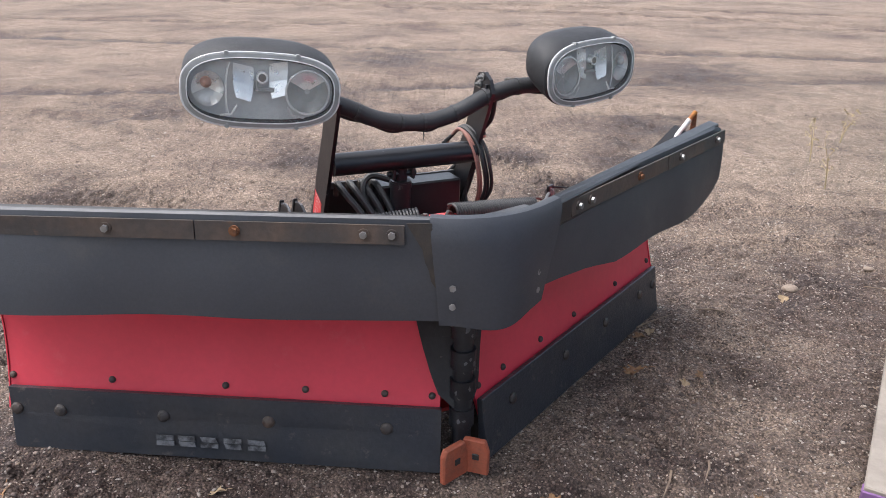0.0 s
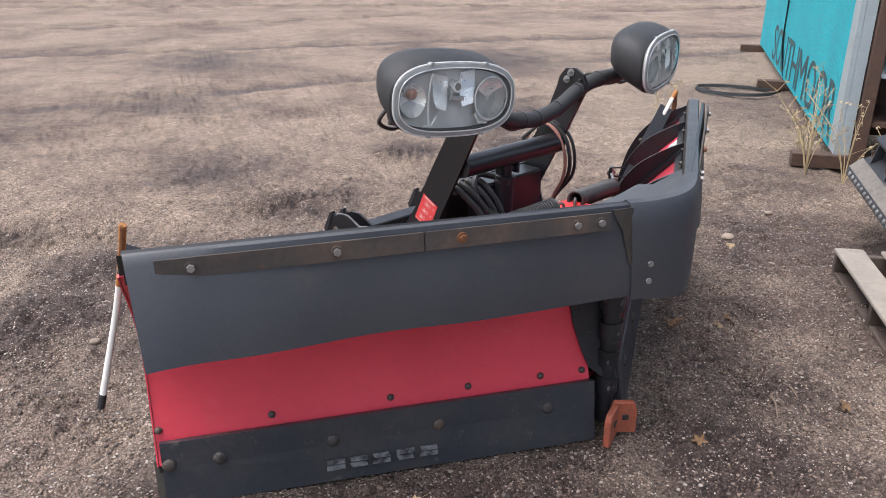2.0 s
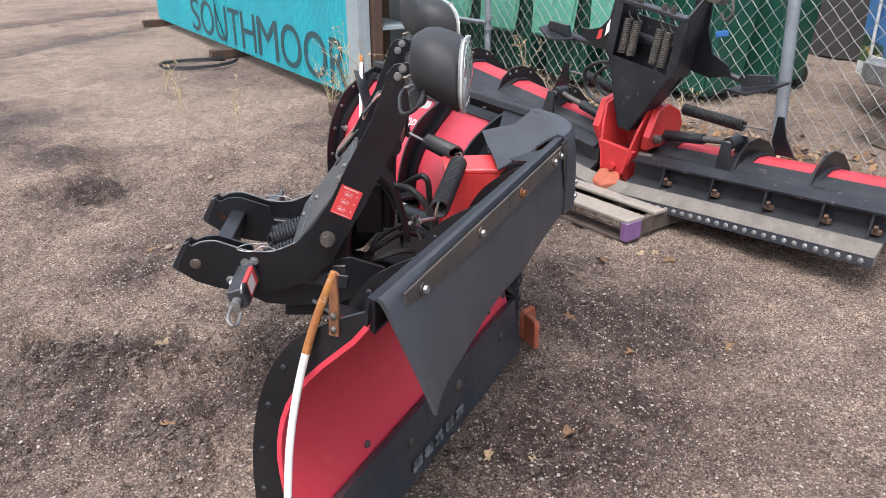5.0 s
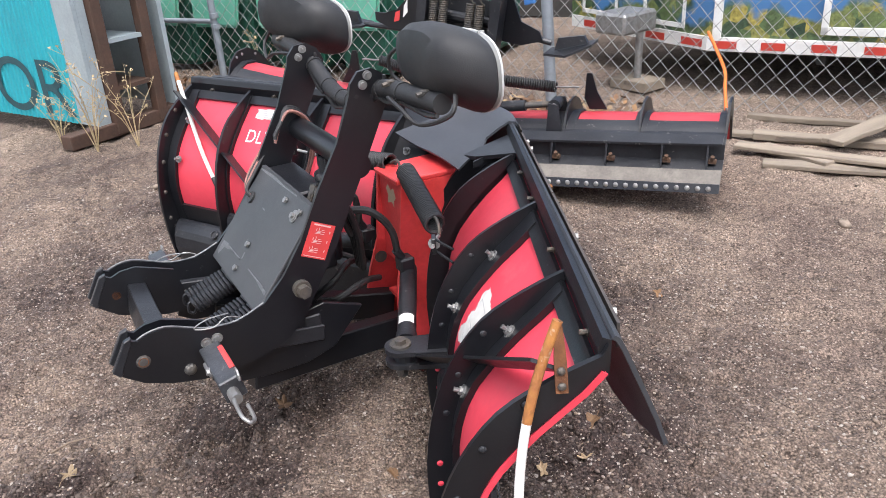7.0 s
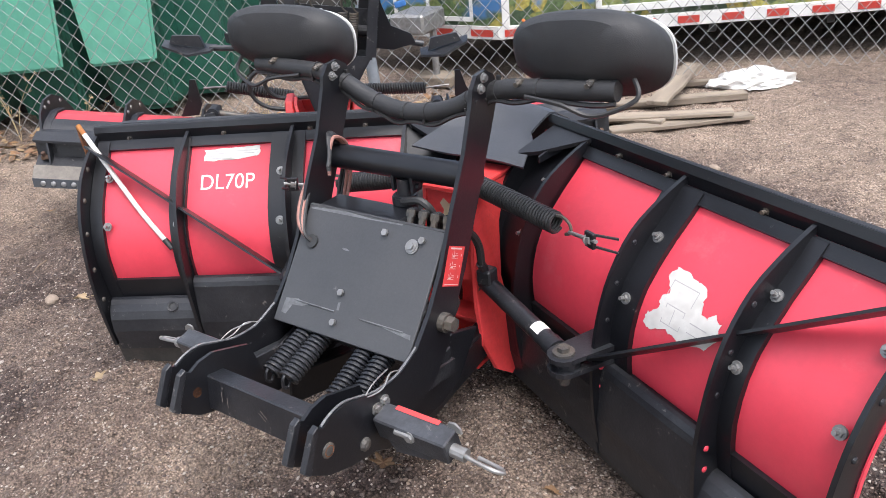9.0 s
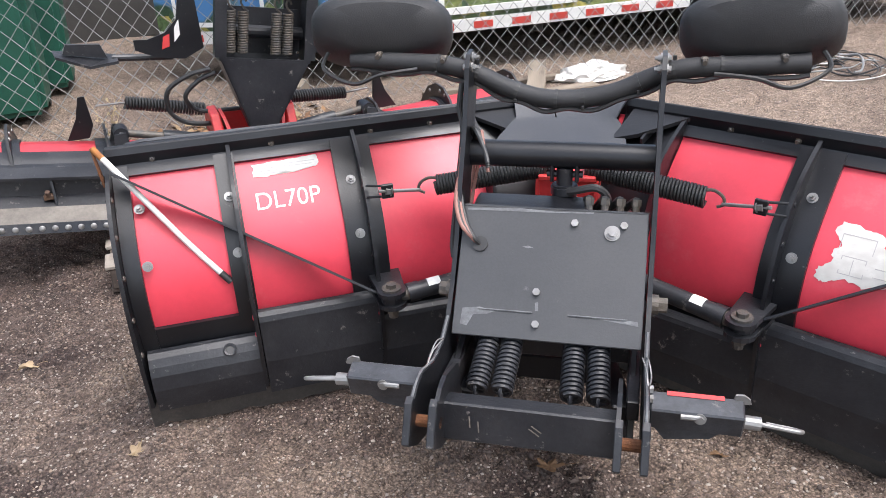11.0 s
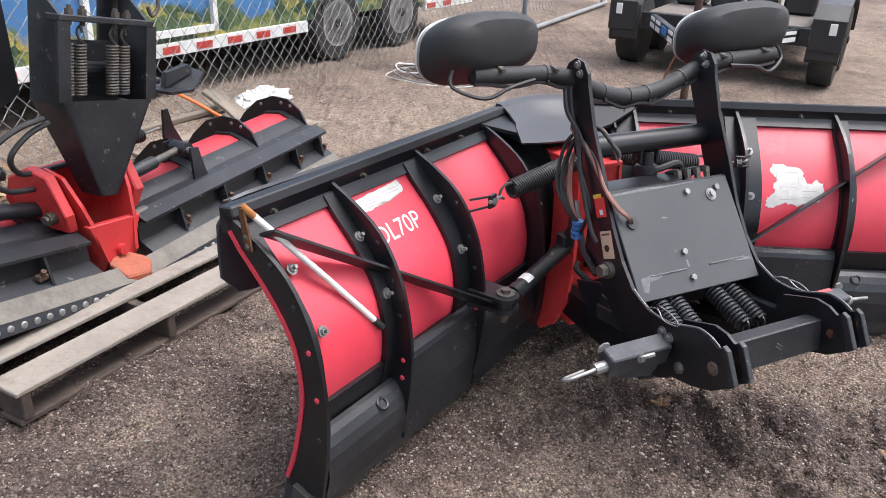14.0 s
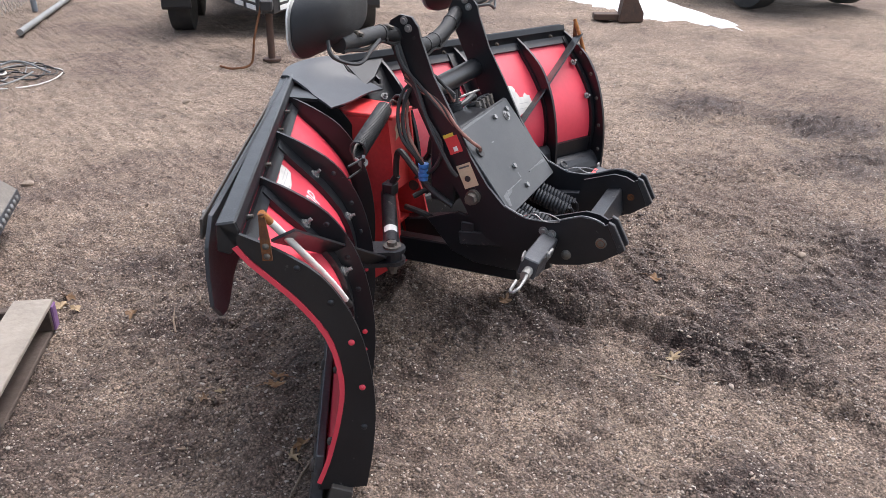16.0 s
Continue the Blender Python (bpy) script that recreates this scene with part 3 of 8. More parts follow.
# front surface of the blade, from the edge up: depth behind the hinge line, height
PROFILE = [(p.x, p.y) for p in smooth_path([(v, z, 0) for v, z in [(-0.016, 0.12), (0.010, 0.19), (0.034, 0.28), (0.050, 0.36), (0.056, 0.43), (0.046, 0.51), (0.022, 0.58), (-0.018, 0.64), (-0.064, 0.695), (-0.114, 0.745), (-0.154, 0.788), (-0.166, 0.812)]], 3)]
# rear outline of the ribs and end plates
RIB_BACK = [(p.x, p.y) for p in smooth_path([(v, z, 0) for v, z in [(0.110, 0.105), (0.130, 0.23), (0.138, 0.37), (0.122, 0.51), (0.085, 0.63), (0.020, 0.73), (-0.070, 0.795), (-0.155, 0.838)]], 3)]
WING = 1.455


def profile_dense(lo, hi, off, n=18):
    """Points of the blade's section between two heights, off metres behind its front."""
    zs = np.linspace(lo, hi, n)
    pz, pv = [p[1] for p in PROFILE], [p[0] for p in PROFILE]
    out = []
    for z in zs:
        v = np.interp(z, pz, pv)
        dv = (np.interp(z + 0.02, pz, pv) - np.interp(z - 0.02, pz, pv)) / (min(z + 0.02, pz[-1]) - max(z - 0.02, pz[0]))
        k = math.hypot(1, dv)
        out.append((v + off / k, z - off * dv / k))
    return out


class Wing:
    """Frame of one wing: u along it from the hinge, v behind it, z up."""

    def __init__(self, along, behind, twist=0.0):
        self.twist = twist
        self.u = V(math.cos(radians(along)), math.sin(radians(along)), 0)
        self.v = V(math.cos(radians(behind)), math.sin(radians(behind)), 0)

    def at(self, u, v, z):
        # a twisted wing swings its foot back towards the outer end
        return self.u * u + self.v * (v + self.twist * u * max(0.0, 0.85 - z) / 0.85) + V(0, 0, z)

    def plate(self, bm, u, outline, thick, bevel=0.0):
        if not self.twist:
            add_prism(bm, [self.at(u, v, z) for v, z in outline], self.u * thick, bevel)
            return
        a = [bm.verts.new(self.at(u, v, z)) for v, z in outline]
        b = [bm.verts.new(self.at(u + thick, v, z)) for v, z in outline]
        for k in range(len(a)):
            bm.faces.new((a[k], a[k - 1], b[k - 1], b[k]))
        bm.faces.new(a), bm.faces.new(b[::-1])

    def sheet(self, bm, u0, u1, lo, hi, off, thick, n=14, nu=2):
        a, b = profile_dense(lo, hi, off, n), profile_dense(lo, hi, off + thick, n)
        loop = a + b[::-1]
        rings = []
        for k in range(nu):
            u = u0 + (u1 - u0) * k / (nu - 1)
            rings.append([bm.verts.new(self.at(u, v, z)) for v, z in loop])
        m = len(loop)
        for r0, r1 in zip(rings, rings[1:]):
            for i in range(m):
                bm.faces.new((r0[i], r0[(i + 1) % m], r1[(i + 1) % m], r1[i]))
        for r in (rings[0], rings[-1]):
            for i in range(n - 1):
                bm.faces.new((r[i], r[i + 1], r[m - 2 - i], r[m - 1 - i]))

    def normal(self, z):
        """Towards the back, at height z."""
        (v0, z0), (v1, z1) = profile_dense(z, z, 0, 1)[0], profile_dense(z, z, 0.01, 1)[0]
        return (self.v * (v1 - v0) + V(0, 0, z1 - z0)).normalized()

    def surf(self, u, z, off):
        v, zz = profile_dense(z, z, off, 1)[0]
        return self.at(u, v, zz)


def build_wing(w, far, flap_end):
    WING = 1.455 if far else 1.43
    fs = 0.012 if far else 0.040

    def back(u):
        """How far the wing's top lies behind the hinge line, less towards the end."""
        return 0.050 - 0.036 * u if far else 0.051 - 0.010 * u

    def shifted(bm):
        for vert in bm.verts:
            vert.co += w.v * back(vert.co.dot(w.u))
    bm = BM()
    w.sheet(bm, 0.075, WING, 0.125, 0.806, 0, 0.009, 22)
    board = part("moldboard", bm, RED, plow, "glossy red moulded plastic blade sheet", True)
    # black steel frame on the back
    bm = BM()
    for u0, u1, lo in ((1.395, WING - 0.014, 0.13), (1.085, 1.145, 0.13), (0.662, 0.785, 0.13), (0.12, 0.312, 0.13)):
        w.sheet(bm, u0, u1, lo, 0.80, 0.010, 0.016)
    for lo, hi in ((0.772, 0.806), (0.128, 0.362)):
        w.sheet(bm, 0.10, WING - 0.012, lo, hi, 0.010, 0.013, 8)
    part("back_frame", bm, BLACK, board, "black painted steel frame", True)
    # slanted lower ledge boxes
    bm = BM()
    mid = [(0.080, 0.372), (0.092, 0.368), (0.103, 0.356), (0.109, 0.340), (0.118, 0.20), (0.105, 0.075), (0.030, 0.075), (0.045, 0.2), (0.078, 0.30)]
    out = [(0.064, 0.285), (0.078, 0.281), (0.093, 0.268), (0.108, 0.246), (0.118, 0.218), (0.121, 0.17), (0.105, 0.085), (0.030, 0.085), (0.045, 0.2)]
    w.plate(bm, 0.712, mid, 0.376)
    w.plate(bm, 0.16, [(v, z * 0.8) for v, z in mid], 0.545)
    part("lower_box", bm, BLACK_WORN, board)
    bm = BM()
    w.plate(bm, 1.103, out, 0.33)
    part("lower_ledge", bm, BLACK_WORN, board)
    bm = BM()
    tilt = (w.v * 0.72 + V(0, 0, 0.69)).normalized()
    c = w.at(1.19, 0.1005, 0.258)
    ring = [c + (w.u * math.cos(q) + tilt.cross(w.u) * math.sin(q)) * 0.017 + tilt * 0.003 for q in np.linspace(0, 2 * math.pi, 17)]
    add_tube(bm, ring, 0.0045, 6)
    part("hole_rim", bm, BLACK_WORN, board, "", True)
    bm = BM()
    add_tube(bm, [c - tilt * 0.002, c + tilt * 0.002], 0.015, 14)
    part("hole", bm, CABLE, board)
    # ribs and end plate
    front = profile_dense(0.11, 0.806, 0.012, 16)
    for u, th in ((1.091, 0.012), (0.703, 0.012), (0.30, 0.012), (0.125, 0.014)):
        bm = BM()
        w.plate(bm, u, front + RIB_BACK[::-1], th)
        part("rib", bm, BLACK, board)
        if u > 0.5:
            for z in (0.30, 0.36, 0.50, 0.60, 0.70):
                pv = np.interp(z, [p[1] for p in RIB_BACK], [p[0] for p in RIB_BACK])
                bm = BM()
                add_dome(bm, w.at(u + th, pv - 0.03, z), w.u, 0.008, 0.004)
                part("rib_bolt", bm, BLACK_WORN if z > 0.4 else RED, board)
    bm = BM()
    w.plate(bm, WING - 0.012, profile_dense(0.10, 0.806, 0.002, 16) + [(-0.205 + fs, 0.86)] + RIB_BACK[::-1], 0.012)
    part("end_plate", bm, BLACK, board)
    bm = BM()
    red_rim = profile_dense(0.125, 0.806, -0.004, 18)
    w.plate(bm, WING + 0.001, red_rim + profile_dense(0.125, 0.806, 0.008, 18)[::-1], 0.004)
    part("edge_trim", bm, RED, board)
    # top channel
    bm = BM()
    w.plate(bm, 0.10, [(-0.214 + fs, 0.795), (-0.212 + fs, 0.862), (-0.156, 0.868), (-0.148, 0.845), (-0.158, 0.80), (-0.172, 0.785)], (WING if far else flap_end + 0.004) - 0.10, 0.004)
    part("top_channel", bm, BLACK, board, "black folded steel top edge")
    # gusset by the hinge
    bm = BM()
    add_prism(bm, [w.at(0.13, -0.15, 0.838), w.at(0.32, -0.15, 0.838), w.at(0.20, -0.04, 0.795), w.at(0.13, 0.0, 0.780)], V(0, 0, -0.012))
    add_prism(bm, [w.at(0.215, -0.14, 0.832), w.at(0.215, -0.03, 0.785), w.at(0.215, -0.03, 0.765), w.at(0.215, -0.14, 0.79)], w.u * 0.008)
    part("gusset", bm, BLACK, board)
    # bolts through the frame
    for u in (1.115, 0.742, 0.246, 1.375):
        for z in (0.69, 0.555):
            bm = BM()
            add_bolt(bm, w.surf(u, z, 0.026), w.normal(z), 0.010, 0.008, True, 0.014)
            part("bolt", bm, ZINC, board)
    for u in (1.322, 0.965, 0.648, 0.45):
        bm = BM()
        add_bolt(bm, w.at(u, -0.163, 0.822), w.v, 0.010, 0.009, True, 0.016)
        part("bolt", bm, CLEVIS, board)
    for u, z in ((1.443, 0.30), (1.443, 0.42), (1.443, 0.55), (1.443, 0.66), (1.443, 0.75)):
        bm = BM()
        pv = np.interp(z, [p[1] for p in RIB_BACK], [p[0] for p in RIB_BACK])
        add_dome(bm, w.at(WING + 0.000, pv - 0.028, z), w.u, 0.0085, 0.005)
        part("bolt", bm, RED if z in (0.42, 0.55) and far else BLACK_WORN, board)
        bm = BM()
        add_dome(bm, w.at(WING - 0.012, pv - 0.028, z), -w.u, 0.010, 0.006)
        part("nut", bm, CLEVIS, board)
    # cutting edge
    bm = BM()
    w.plate(bm, 0.07, [(-0.052, 0.0), (-0.030, -0.015), (-0.012, 0.0), (0.004, 0.20), (-0.018, 0.205), (-0.030, 0.12)], WING - 0.08, 0.003)
    edge = part("cutting_edge", bm, CUT_EDGE, board, "scuffed black steel cutting edge")
    bm = BM()
    w.plate(bm, 0.10, [(-0.015, -0.015), (0.055, -0.012), (0.075, 0.10), (0.02, 0.12)], WING - 0.085, 0.003)
    part("wear_bar", bm, WEAR_BROWN, board, "mud-stained steel wear bar")
    for u in (0.235, 0.60, 0.93, 1.26, 1.40):
        bm = BM()
        add_dome(bm, w.at(u, -0.030, 0.135), -w.v + V(0, 0, 0.2), 0.020, 0.010)
        part("bolt_head", bm, RUST_STRIP, board)
    for u in (0.10, 0.245, 0.49, 0.74, 1.10, 1.42):
        bm = BM()
        add_dome(bm, w.surf(u, 0.228, -0.001), -w.normal(0.228), 0.0115, 0.010)
        part("rivet", bm, RUST_STRIP, board)
    # hinge side cover, curved
    bm = BM()
    arc = ([0.20, 0.24, 0.30, 0.40, 0.50, 0.60], [0.03, 0.08, 0.105, 0.135, 0.155, 0.16])
    rows = []
    for z in np.linspace(0.205, 0.60, 12):
        v = np.interp(z, [p[1] for p in PROFILE], [p[0] for p in PROFILE]) - 0.012
        rows.append([bm.verts.new(w.at(u, v, z)) for u in (0.0, np.interp(z, *arc))])
    for r0, r1 in zip(rows, rows[1:]):
        bm.faces.new((r0[0], r0[1], r1[1], r1[0]))
    bmesh.ops.recalc_face_normals(bm, faces=bm.faces)
    bmesh.ops.solidify(bm, geom=bm.faces[:], thickness=0.006)
    part("hinge_cover", bm, BLACK_WORN, board)
    # rubber deflector
    bm = BM()
    nu = 26
    low = ([0.085, 0.32, 0.48, 0.70, 0.97, 1.19, 1.33, 1.41, 1.44], [0.63, 0.618, 0.592, 0.59, 0.575, 0.574, 0.576, 0.598, 0.645]) if far else ([0.085, 0.4, 0.8, 1.2, flap_end], [0.582, 0.585, 0.590, 0.596, 0.608])
    tall = ([0.085, 1.36, 1.39, 1.42, 1.44], [0.868, 0.868, 0.862, 0.845, 0.80]) if far else ([0.085, 2], [0.868, 0.868])
    grid = []
    for k in range(nu + 1):
        first = 0.085 if far else 0.045
        u = first + (flap_end - first) * (k / nu) ** 0.85
        lo, hi = np.interp(u, *low), np.interp(u, *tall)
        free = min(1.0, max(0.0, (u - 0.14) / (0.34 if far else 1.0)))
        lo += 0.003 * math.sin(u * 9 + 1)
        wave = 0.005 * math.sin(u * 5.2 + (2 if far else 0)) + 0.004 * math.sin(u * 13) + (0 if far else 0.45 * max(0, u - 1.05) ** 2)
        curl = 0.08 * max(0, u - 1.0) ** 2 if far else 0.0
        col = []
        for f in (0.0, 0.02, 0.1, 0.27, 0.5, 0.75, 1.0):
            z = hi + (lo - hi) * f
            v = np.interp(0.868 - z, [0, 0.006, 0.03, 0.15, 0.22, 0.29], [-0.216, -0.224, -0.226, -0.232, -0.234, -0.228]) + back(u) * (1 - f * free) - (0.010 if far else 0.022) * f * free
            drop = max(0.0, 0.80 - z) / 0.22
            v += curl * (drop ** 1.6) - 0.12 * curl * math.sin(math.pi * min(1, (0.868 - z) / 0.2))
            col.append(bm.verts.new(w.at(u - (0 if far else 0.10 * (0.862 - z) * (k / nu) ** 4), v - wave * (0.862 - z) / 0.28, z)))
        grid.append(col)
    for a, b in zip(grid, grid[1:]):
        for i in range(6):
            bm.faces.new((a[i], a[i + 1], b[i + 1], b[i]))
    bmesh.ops.recalc_face_normals(bm, faces=bm.faces)
    bmesh.ops.solidify(bm, geom=bm.faces[:], thickness=0.009)
    part("rubber_deflector", bm, RUBBER, board, "weathered black rubber snow deflector", True)
    for u0, u1 in ((0.205, 0.865), (0.869, 1.405)) if far else ((0.165, 0.695), (0.699, 1.348)):
        bm = BM()
        w.plate(bm, u0, [(-0.246, 0.802), (-0.242, 0.852), (-0.236, 0.852), (-0.239, 0.802)], u1 - u0, 0.0015)
        shifted(bm)
        part("clamp_strip", bm, RUST_STRIP, board, "rust-stained steel clamp strip")
    for u in (0.196, 0.268, 0.595, 0.923, 1.268):
        rusty = u == 0.595
        u += 0.048 if far else 0
        bm = BM()
        add_bolt(bm, w.at(u, -0.247 + back(u), 0.828), -w.v, 0.0098, 0.008, False)
        part("strip_bolt", bm, RUST if rusty else ZINC, board)
        bm = BM()
        add_tube(bm, [w.at(u, -0.243 + back(u), 0.828), w.at(u, -0.2475 + back(u), 0.828)], 0.0145, 14)
        part("washer", bm, RUST_STRIP if not rusty else RUST, board, "rust-stained washer")
    # flat diagonal brace
    bm = BM()
    a, b = w.at(1.43, -0.06, 0.825), w.at(0.71, 0.148, 0.392)
    flat = w.v * 0.027 + V(0, 0, 0.013)
    add_prism(bm, [a + flat, b + flat, b - flat, a - flat], (b - a).cross(flat).normalized() * 0.007)
    part("brace", bm, BLACK, board)
    # pivot clevis for the ram
    bm = BM()
    pin = w.at(0.683, 0.195, 0.0)
    for z in (0.372, 0.412):
        ring = [w.at(0.632, 0.06, z), w.at(0.734, 0.06, z)] + [pin + V(0, 0, z) + (w.u * math.cos(q) + w.v * math.sin(q)) * 0.045 for q in np.linspace(-0.3, math.pi + 0.3, 9)]
        add_prism(bm, ring, V(0, 0, 0.014))
    clevis = part("clevis", bm, BLACK_WORN, board)
    bm = BM()
    add_tube(bm, [pin + V(0, 0, 0.33), pin + V(0, 0, 0.43)], 0.015, 10)
    add_tube(bm, [pin + V(0, 0, 0.426), pin + V(0, 0, 0.433)], 0.030, 14)
    add_tube(bm, [pin + V(0, 0, 0.433), pin + V(0, 0, 0.446)], 0.017, 6)
    add_tube(bm, [pin + V(0, 0, 0.345), pin + V(0, 0, 0.36)], 0.020, 6)
    part("pin", bm, CLEVIS, board)
    # eye bolt bracket for the return spring
    bm = BM()
    eye = w.at(0.655, 0.108, 0.712)
    add_box(bm, eye, V(0.036, 0.012, 0.044), Euler((0, 0, math.atan2(w.u.y, w.u.x))), 0.002)
    for dz in (-0.016, 0.016):
        add_tube(bm, [eye + V(0, 0, dz), w.at(0.71, 0.060, 0.70 + dz * 1.2)], 0.0038, 6)
    part("spring_bracket", bm, BLACK, board)
    return board


wing_a, wing_b = Wing(153, 63, 0.041), Wing(29, 119)
board_a = build_wing(wing_a, False, 1.415)
board_b = build_wing(wing_b, True, 1.44)


def wrap_text(words, w, u0, z0, height, off, parent, material):
    """Stencilled letters that follow the back of the blade; read from behind."""
    bm = text_mesh(words, height)
    s = 1 if (w.u.cross(w.v)).z > 0 else -1
    for v in bm.verts:
        v.co = w.surf(u0 - s * v.co.x * 1.13, z0 + v.co.y * 0.92, off)
    return part("lettering", bm, material, parent, "white stencilled letters " + words)


wrap_text("DL70P", wing_b, 1.043, 0.652, 0.047, 0.0105, board_b, WHITE)


def torn_label(w, u0, u1, z0, z1, parent, outline, frames, seed):
    """A scuffed white paper label on the back of the blade: outline across and down, and printed frames on it."""
    rnd = random.Random(seed)

    def on(x, y, h):
        return w.surf(u0 + (u1 - u0) * x, z1 + (z0 - z1) * y, h)

    pts = []
    for (ax, ay), (bx, by) in zip(outline, outline[1:] + outline[:1]):
        for k in range(5):
            f, r = k / 5, 0.018
            pts.append((ax + (bx - ax) * f + rnd.uniform(-r, r), ay + (by - ay) * f + rnd.uniform(-r, r) * 1.4))
    bm = BM()
    bm.faces.new([bm.verts.new((x, y, 0)) for x, y in pts])
    bmesh.ops.triangulate(bm, faces=bm.faces[:])
    for _ in range(2):
        bmesh.ops.subdivide_edges(bm, edges=[e for e in bm.edges if e.calc_length() > 0.08], cuts=2, use_grid_fill=False)
        bmesh.ops.triangulate(bm, faces=bm.faces[:])
    for v in bm.verts:
        v.co = on(v.co.x, v.co.y, 0.0106)
    lab = part("label", bm, PAPER, parent, "torn white paper label")
    for x0, y0, x1, y1 in frames:
        bm = BM()
        bm.faces.new([bm.verts.new(on(x, y, 0.0116)) for x, y in ((x0, y0), (x1, y0), (x1, y1), (x0, y1))])
        part("print", bm, INK_PALE, parent)


# strips of faded print: lines and small frames
SCRATCHED = [(0.05, 0.28 + 0.16 * k, 0.40 + 0.12 * (k % 2), 0.33 + 0.16 * k) for k in range(4)] + [(0.52, 0.30, 0.95, 0.34), (0.55, 0.48, 0.9, 0.52)]
DRAWING = [(0.18, 0.16, 0.56, 0.175), (0.18, 0.16, 0.19, 0.40), (0.55, 0.16, 0.56, 0.40), (0.24, 0.48, 0.52, 0.495), (0.24, 0.48, 0.25, 0.78), (0.51, 0.48, 0.52, 0.78), (0.24, 0.765, 0.52, 0.78), (0.37, 0.52, 0.38, 0.76), (0.62, 0.56, 0.86, 0.575), (0.62, 0.70, 0.82, 0.712)]
torn_label(wing_b, 1.04, 0.83, 0.728, 0.768, board_b, [(0.02, 0.20), (0.30, 0.10), (0.62, 0.06), (0.98, 0.0), (1.0, 0.55), (0.97, 0.72), (0.75, 0.74), (0.62, 0.92), (0.52, 0.70), (0.36, 0.88), (0.20, 1.0), (0.04, 0.92)], SCRATCHED, 4)
torn_label(wing_a, 0.805, 1.03, 0.515, 0.66, board_a, [(0.08, 0.15), (0.15, 0.0), (0.45, 0.03), (0.62, 0.10), (0.66, 0.25), (0.60, 0.38), (0.78, 0.42), (0.85, 0.32), (0.97, 0.40), (1.0, 0.62), (0.92, 0.80), (0.70, 0.85), (0.55, 0.92), (0.35, 0.86), (0.10, 1.0), (0.0, 0.95), (0.03, 0.75), (0.15, 0.60), (0.12, 0.45), (0.20, 0.35)], DRAWING, 9)


# rubber cap folded over the hinge
def build_cap():
    bm = BM()
    # rows from the rear edge over the top and down the front: offset behind the blade, height on wing A, on wing B, reach on A, on B
    rows = [(-0.10, 0.822, 0.822, 0.10, 0.17), (-0.14, 0.852, 0.852, 0.10, 0.16), (-0.175, 0.873, 0.873, 0.102, 0.155), (-0.198, 0.870, 0.872, 0.102, 0.15), (-0.209, 0.850, 0.852, 0.10, 0.145), (-0.213, 0.80, 0.80, 0.096, 0.13), (-0.214, 0.74, 0.74, 0.09, 0.105), (-0.213, 0.68, 0.69, 0.083, 0.085), (-0.211, 0.62, 0.64, 0.078, 0.07), (-0.208, 0.575, 0.60, 0.074, 0.062)]
    n = 18
    grid = []
    # the sheet lying back over the hinge
    rear_a, rear_b = V(-0.172, 0.107, 0.757), V(0.24, 0.122, 0.782)
    for f in (0.0, 0.25, 0.5, 0.75):
        pa, pb = rear_a.lerp(wing_a.at(0.10, -0.10, 0.822), f), rear_b.lerp(wing_b.at(0.17, -0.10, 0.822), f)
        fold = (rear_a.lerp(rear_b, 0.45) + V(0, 0, 0.008)).lerp(V(0.005, -0.113, 0.824), f)
        c1, c2 = pa.lerp(fold, 0.86), pb.lerp(fold, 0.62)
        col = []
        for i in range(n + 1):
            t = i / n
            p = pa * (1 - t) ** 3 + c1 * 3 * t * (1 - t) ** 2 + c2 * 3 * t * t * (1 - t) + pb * t ** 3
            p.z += 0.004 * math.sin(7 * t + 3 * f) * (1 - f)
            col.append(p)
        grid.append(col)
    for v, za, zb, ua, ub in rows:
        pa, pb = wing_a.at(ua, v + 0.019, za), wing_b.at(ub, v + 0.006, zb)
        fold = V(0.005, 1.13 * v, (za + zb) / 2)
        c1, c2 = pa.lerp(fold, 0.86), pb.lerp(fold, 0.62)
        col = []
        for i in range(n + 1):
            t = i / n
            p = pa * (1 - t) ** 3 + c1 * 3 * t * (1 - t) ** 2 + c2 * 3 * t * t * (1 - t) + pb * t ** 3
            low = max(0.0, 0.86 - p.z) / 0.29
            p += V(0.3, -1, 0).normalized() * 0.012 * low * math.sin(math.pi * t) ** 2
            p.z -= 0.022 * low * math.sin(math.pi * min(1, t * 1.2)) ** 2
            col.append(p)
        grid.append(col)
    vs = [[bm.verts.new(p) for p in c] for c in grid]
    for a, b in zip(vs, vs[1:]):
        for j in range(n):
            bm.faces.new((a[j], a[j + 1], b[j + 1], b[j]))
    bmesh.ops.recalc_face_normals(bm, faces=bm.faces)
    bmesh.ops.solidify(bm, geom=bm.faces[:], thickness=0.007)
    cap = part("rubber_cap", bm, RUBBER, plow, "black rubber flap folded over the hinge", True)
    for w, u, deep in ((wing_a, 0.040, -0.213), (wing_b, 0.030, -0.200)):
        for z in (0.695, 0.643):
            bm = BM()
            add_bolt(bm, w.at(u, deep, z), -w.v, 0.009, 0.006, False)
            part("cap_bolt", bm, ZINC, cap)
    # torn, browned tongue of the deflector beside the cap
    bm = BM()
    add_prism(bm, [wing_a.at(u, -0.1880, z) for u, z in ((0.160, 0.858), (0.096, 0.860), (0.088, 0.78), (0.083, 0.72), (0.079, 0.675), (0.096, 0.70), (0.104, 0.735), (0.112, 0.752), (0.120, 0.79), (0.140, 0.822))], -wing_a.v * 0.003)
    part("torn_edge", bm, WORN_RUBBER, cap, "browned torn rubber edge")


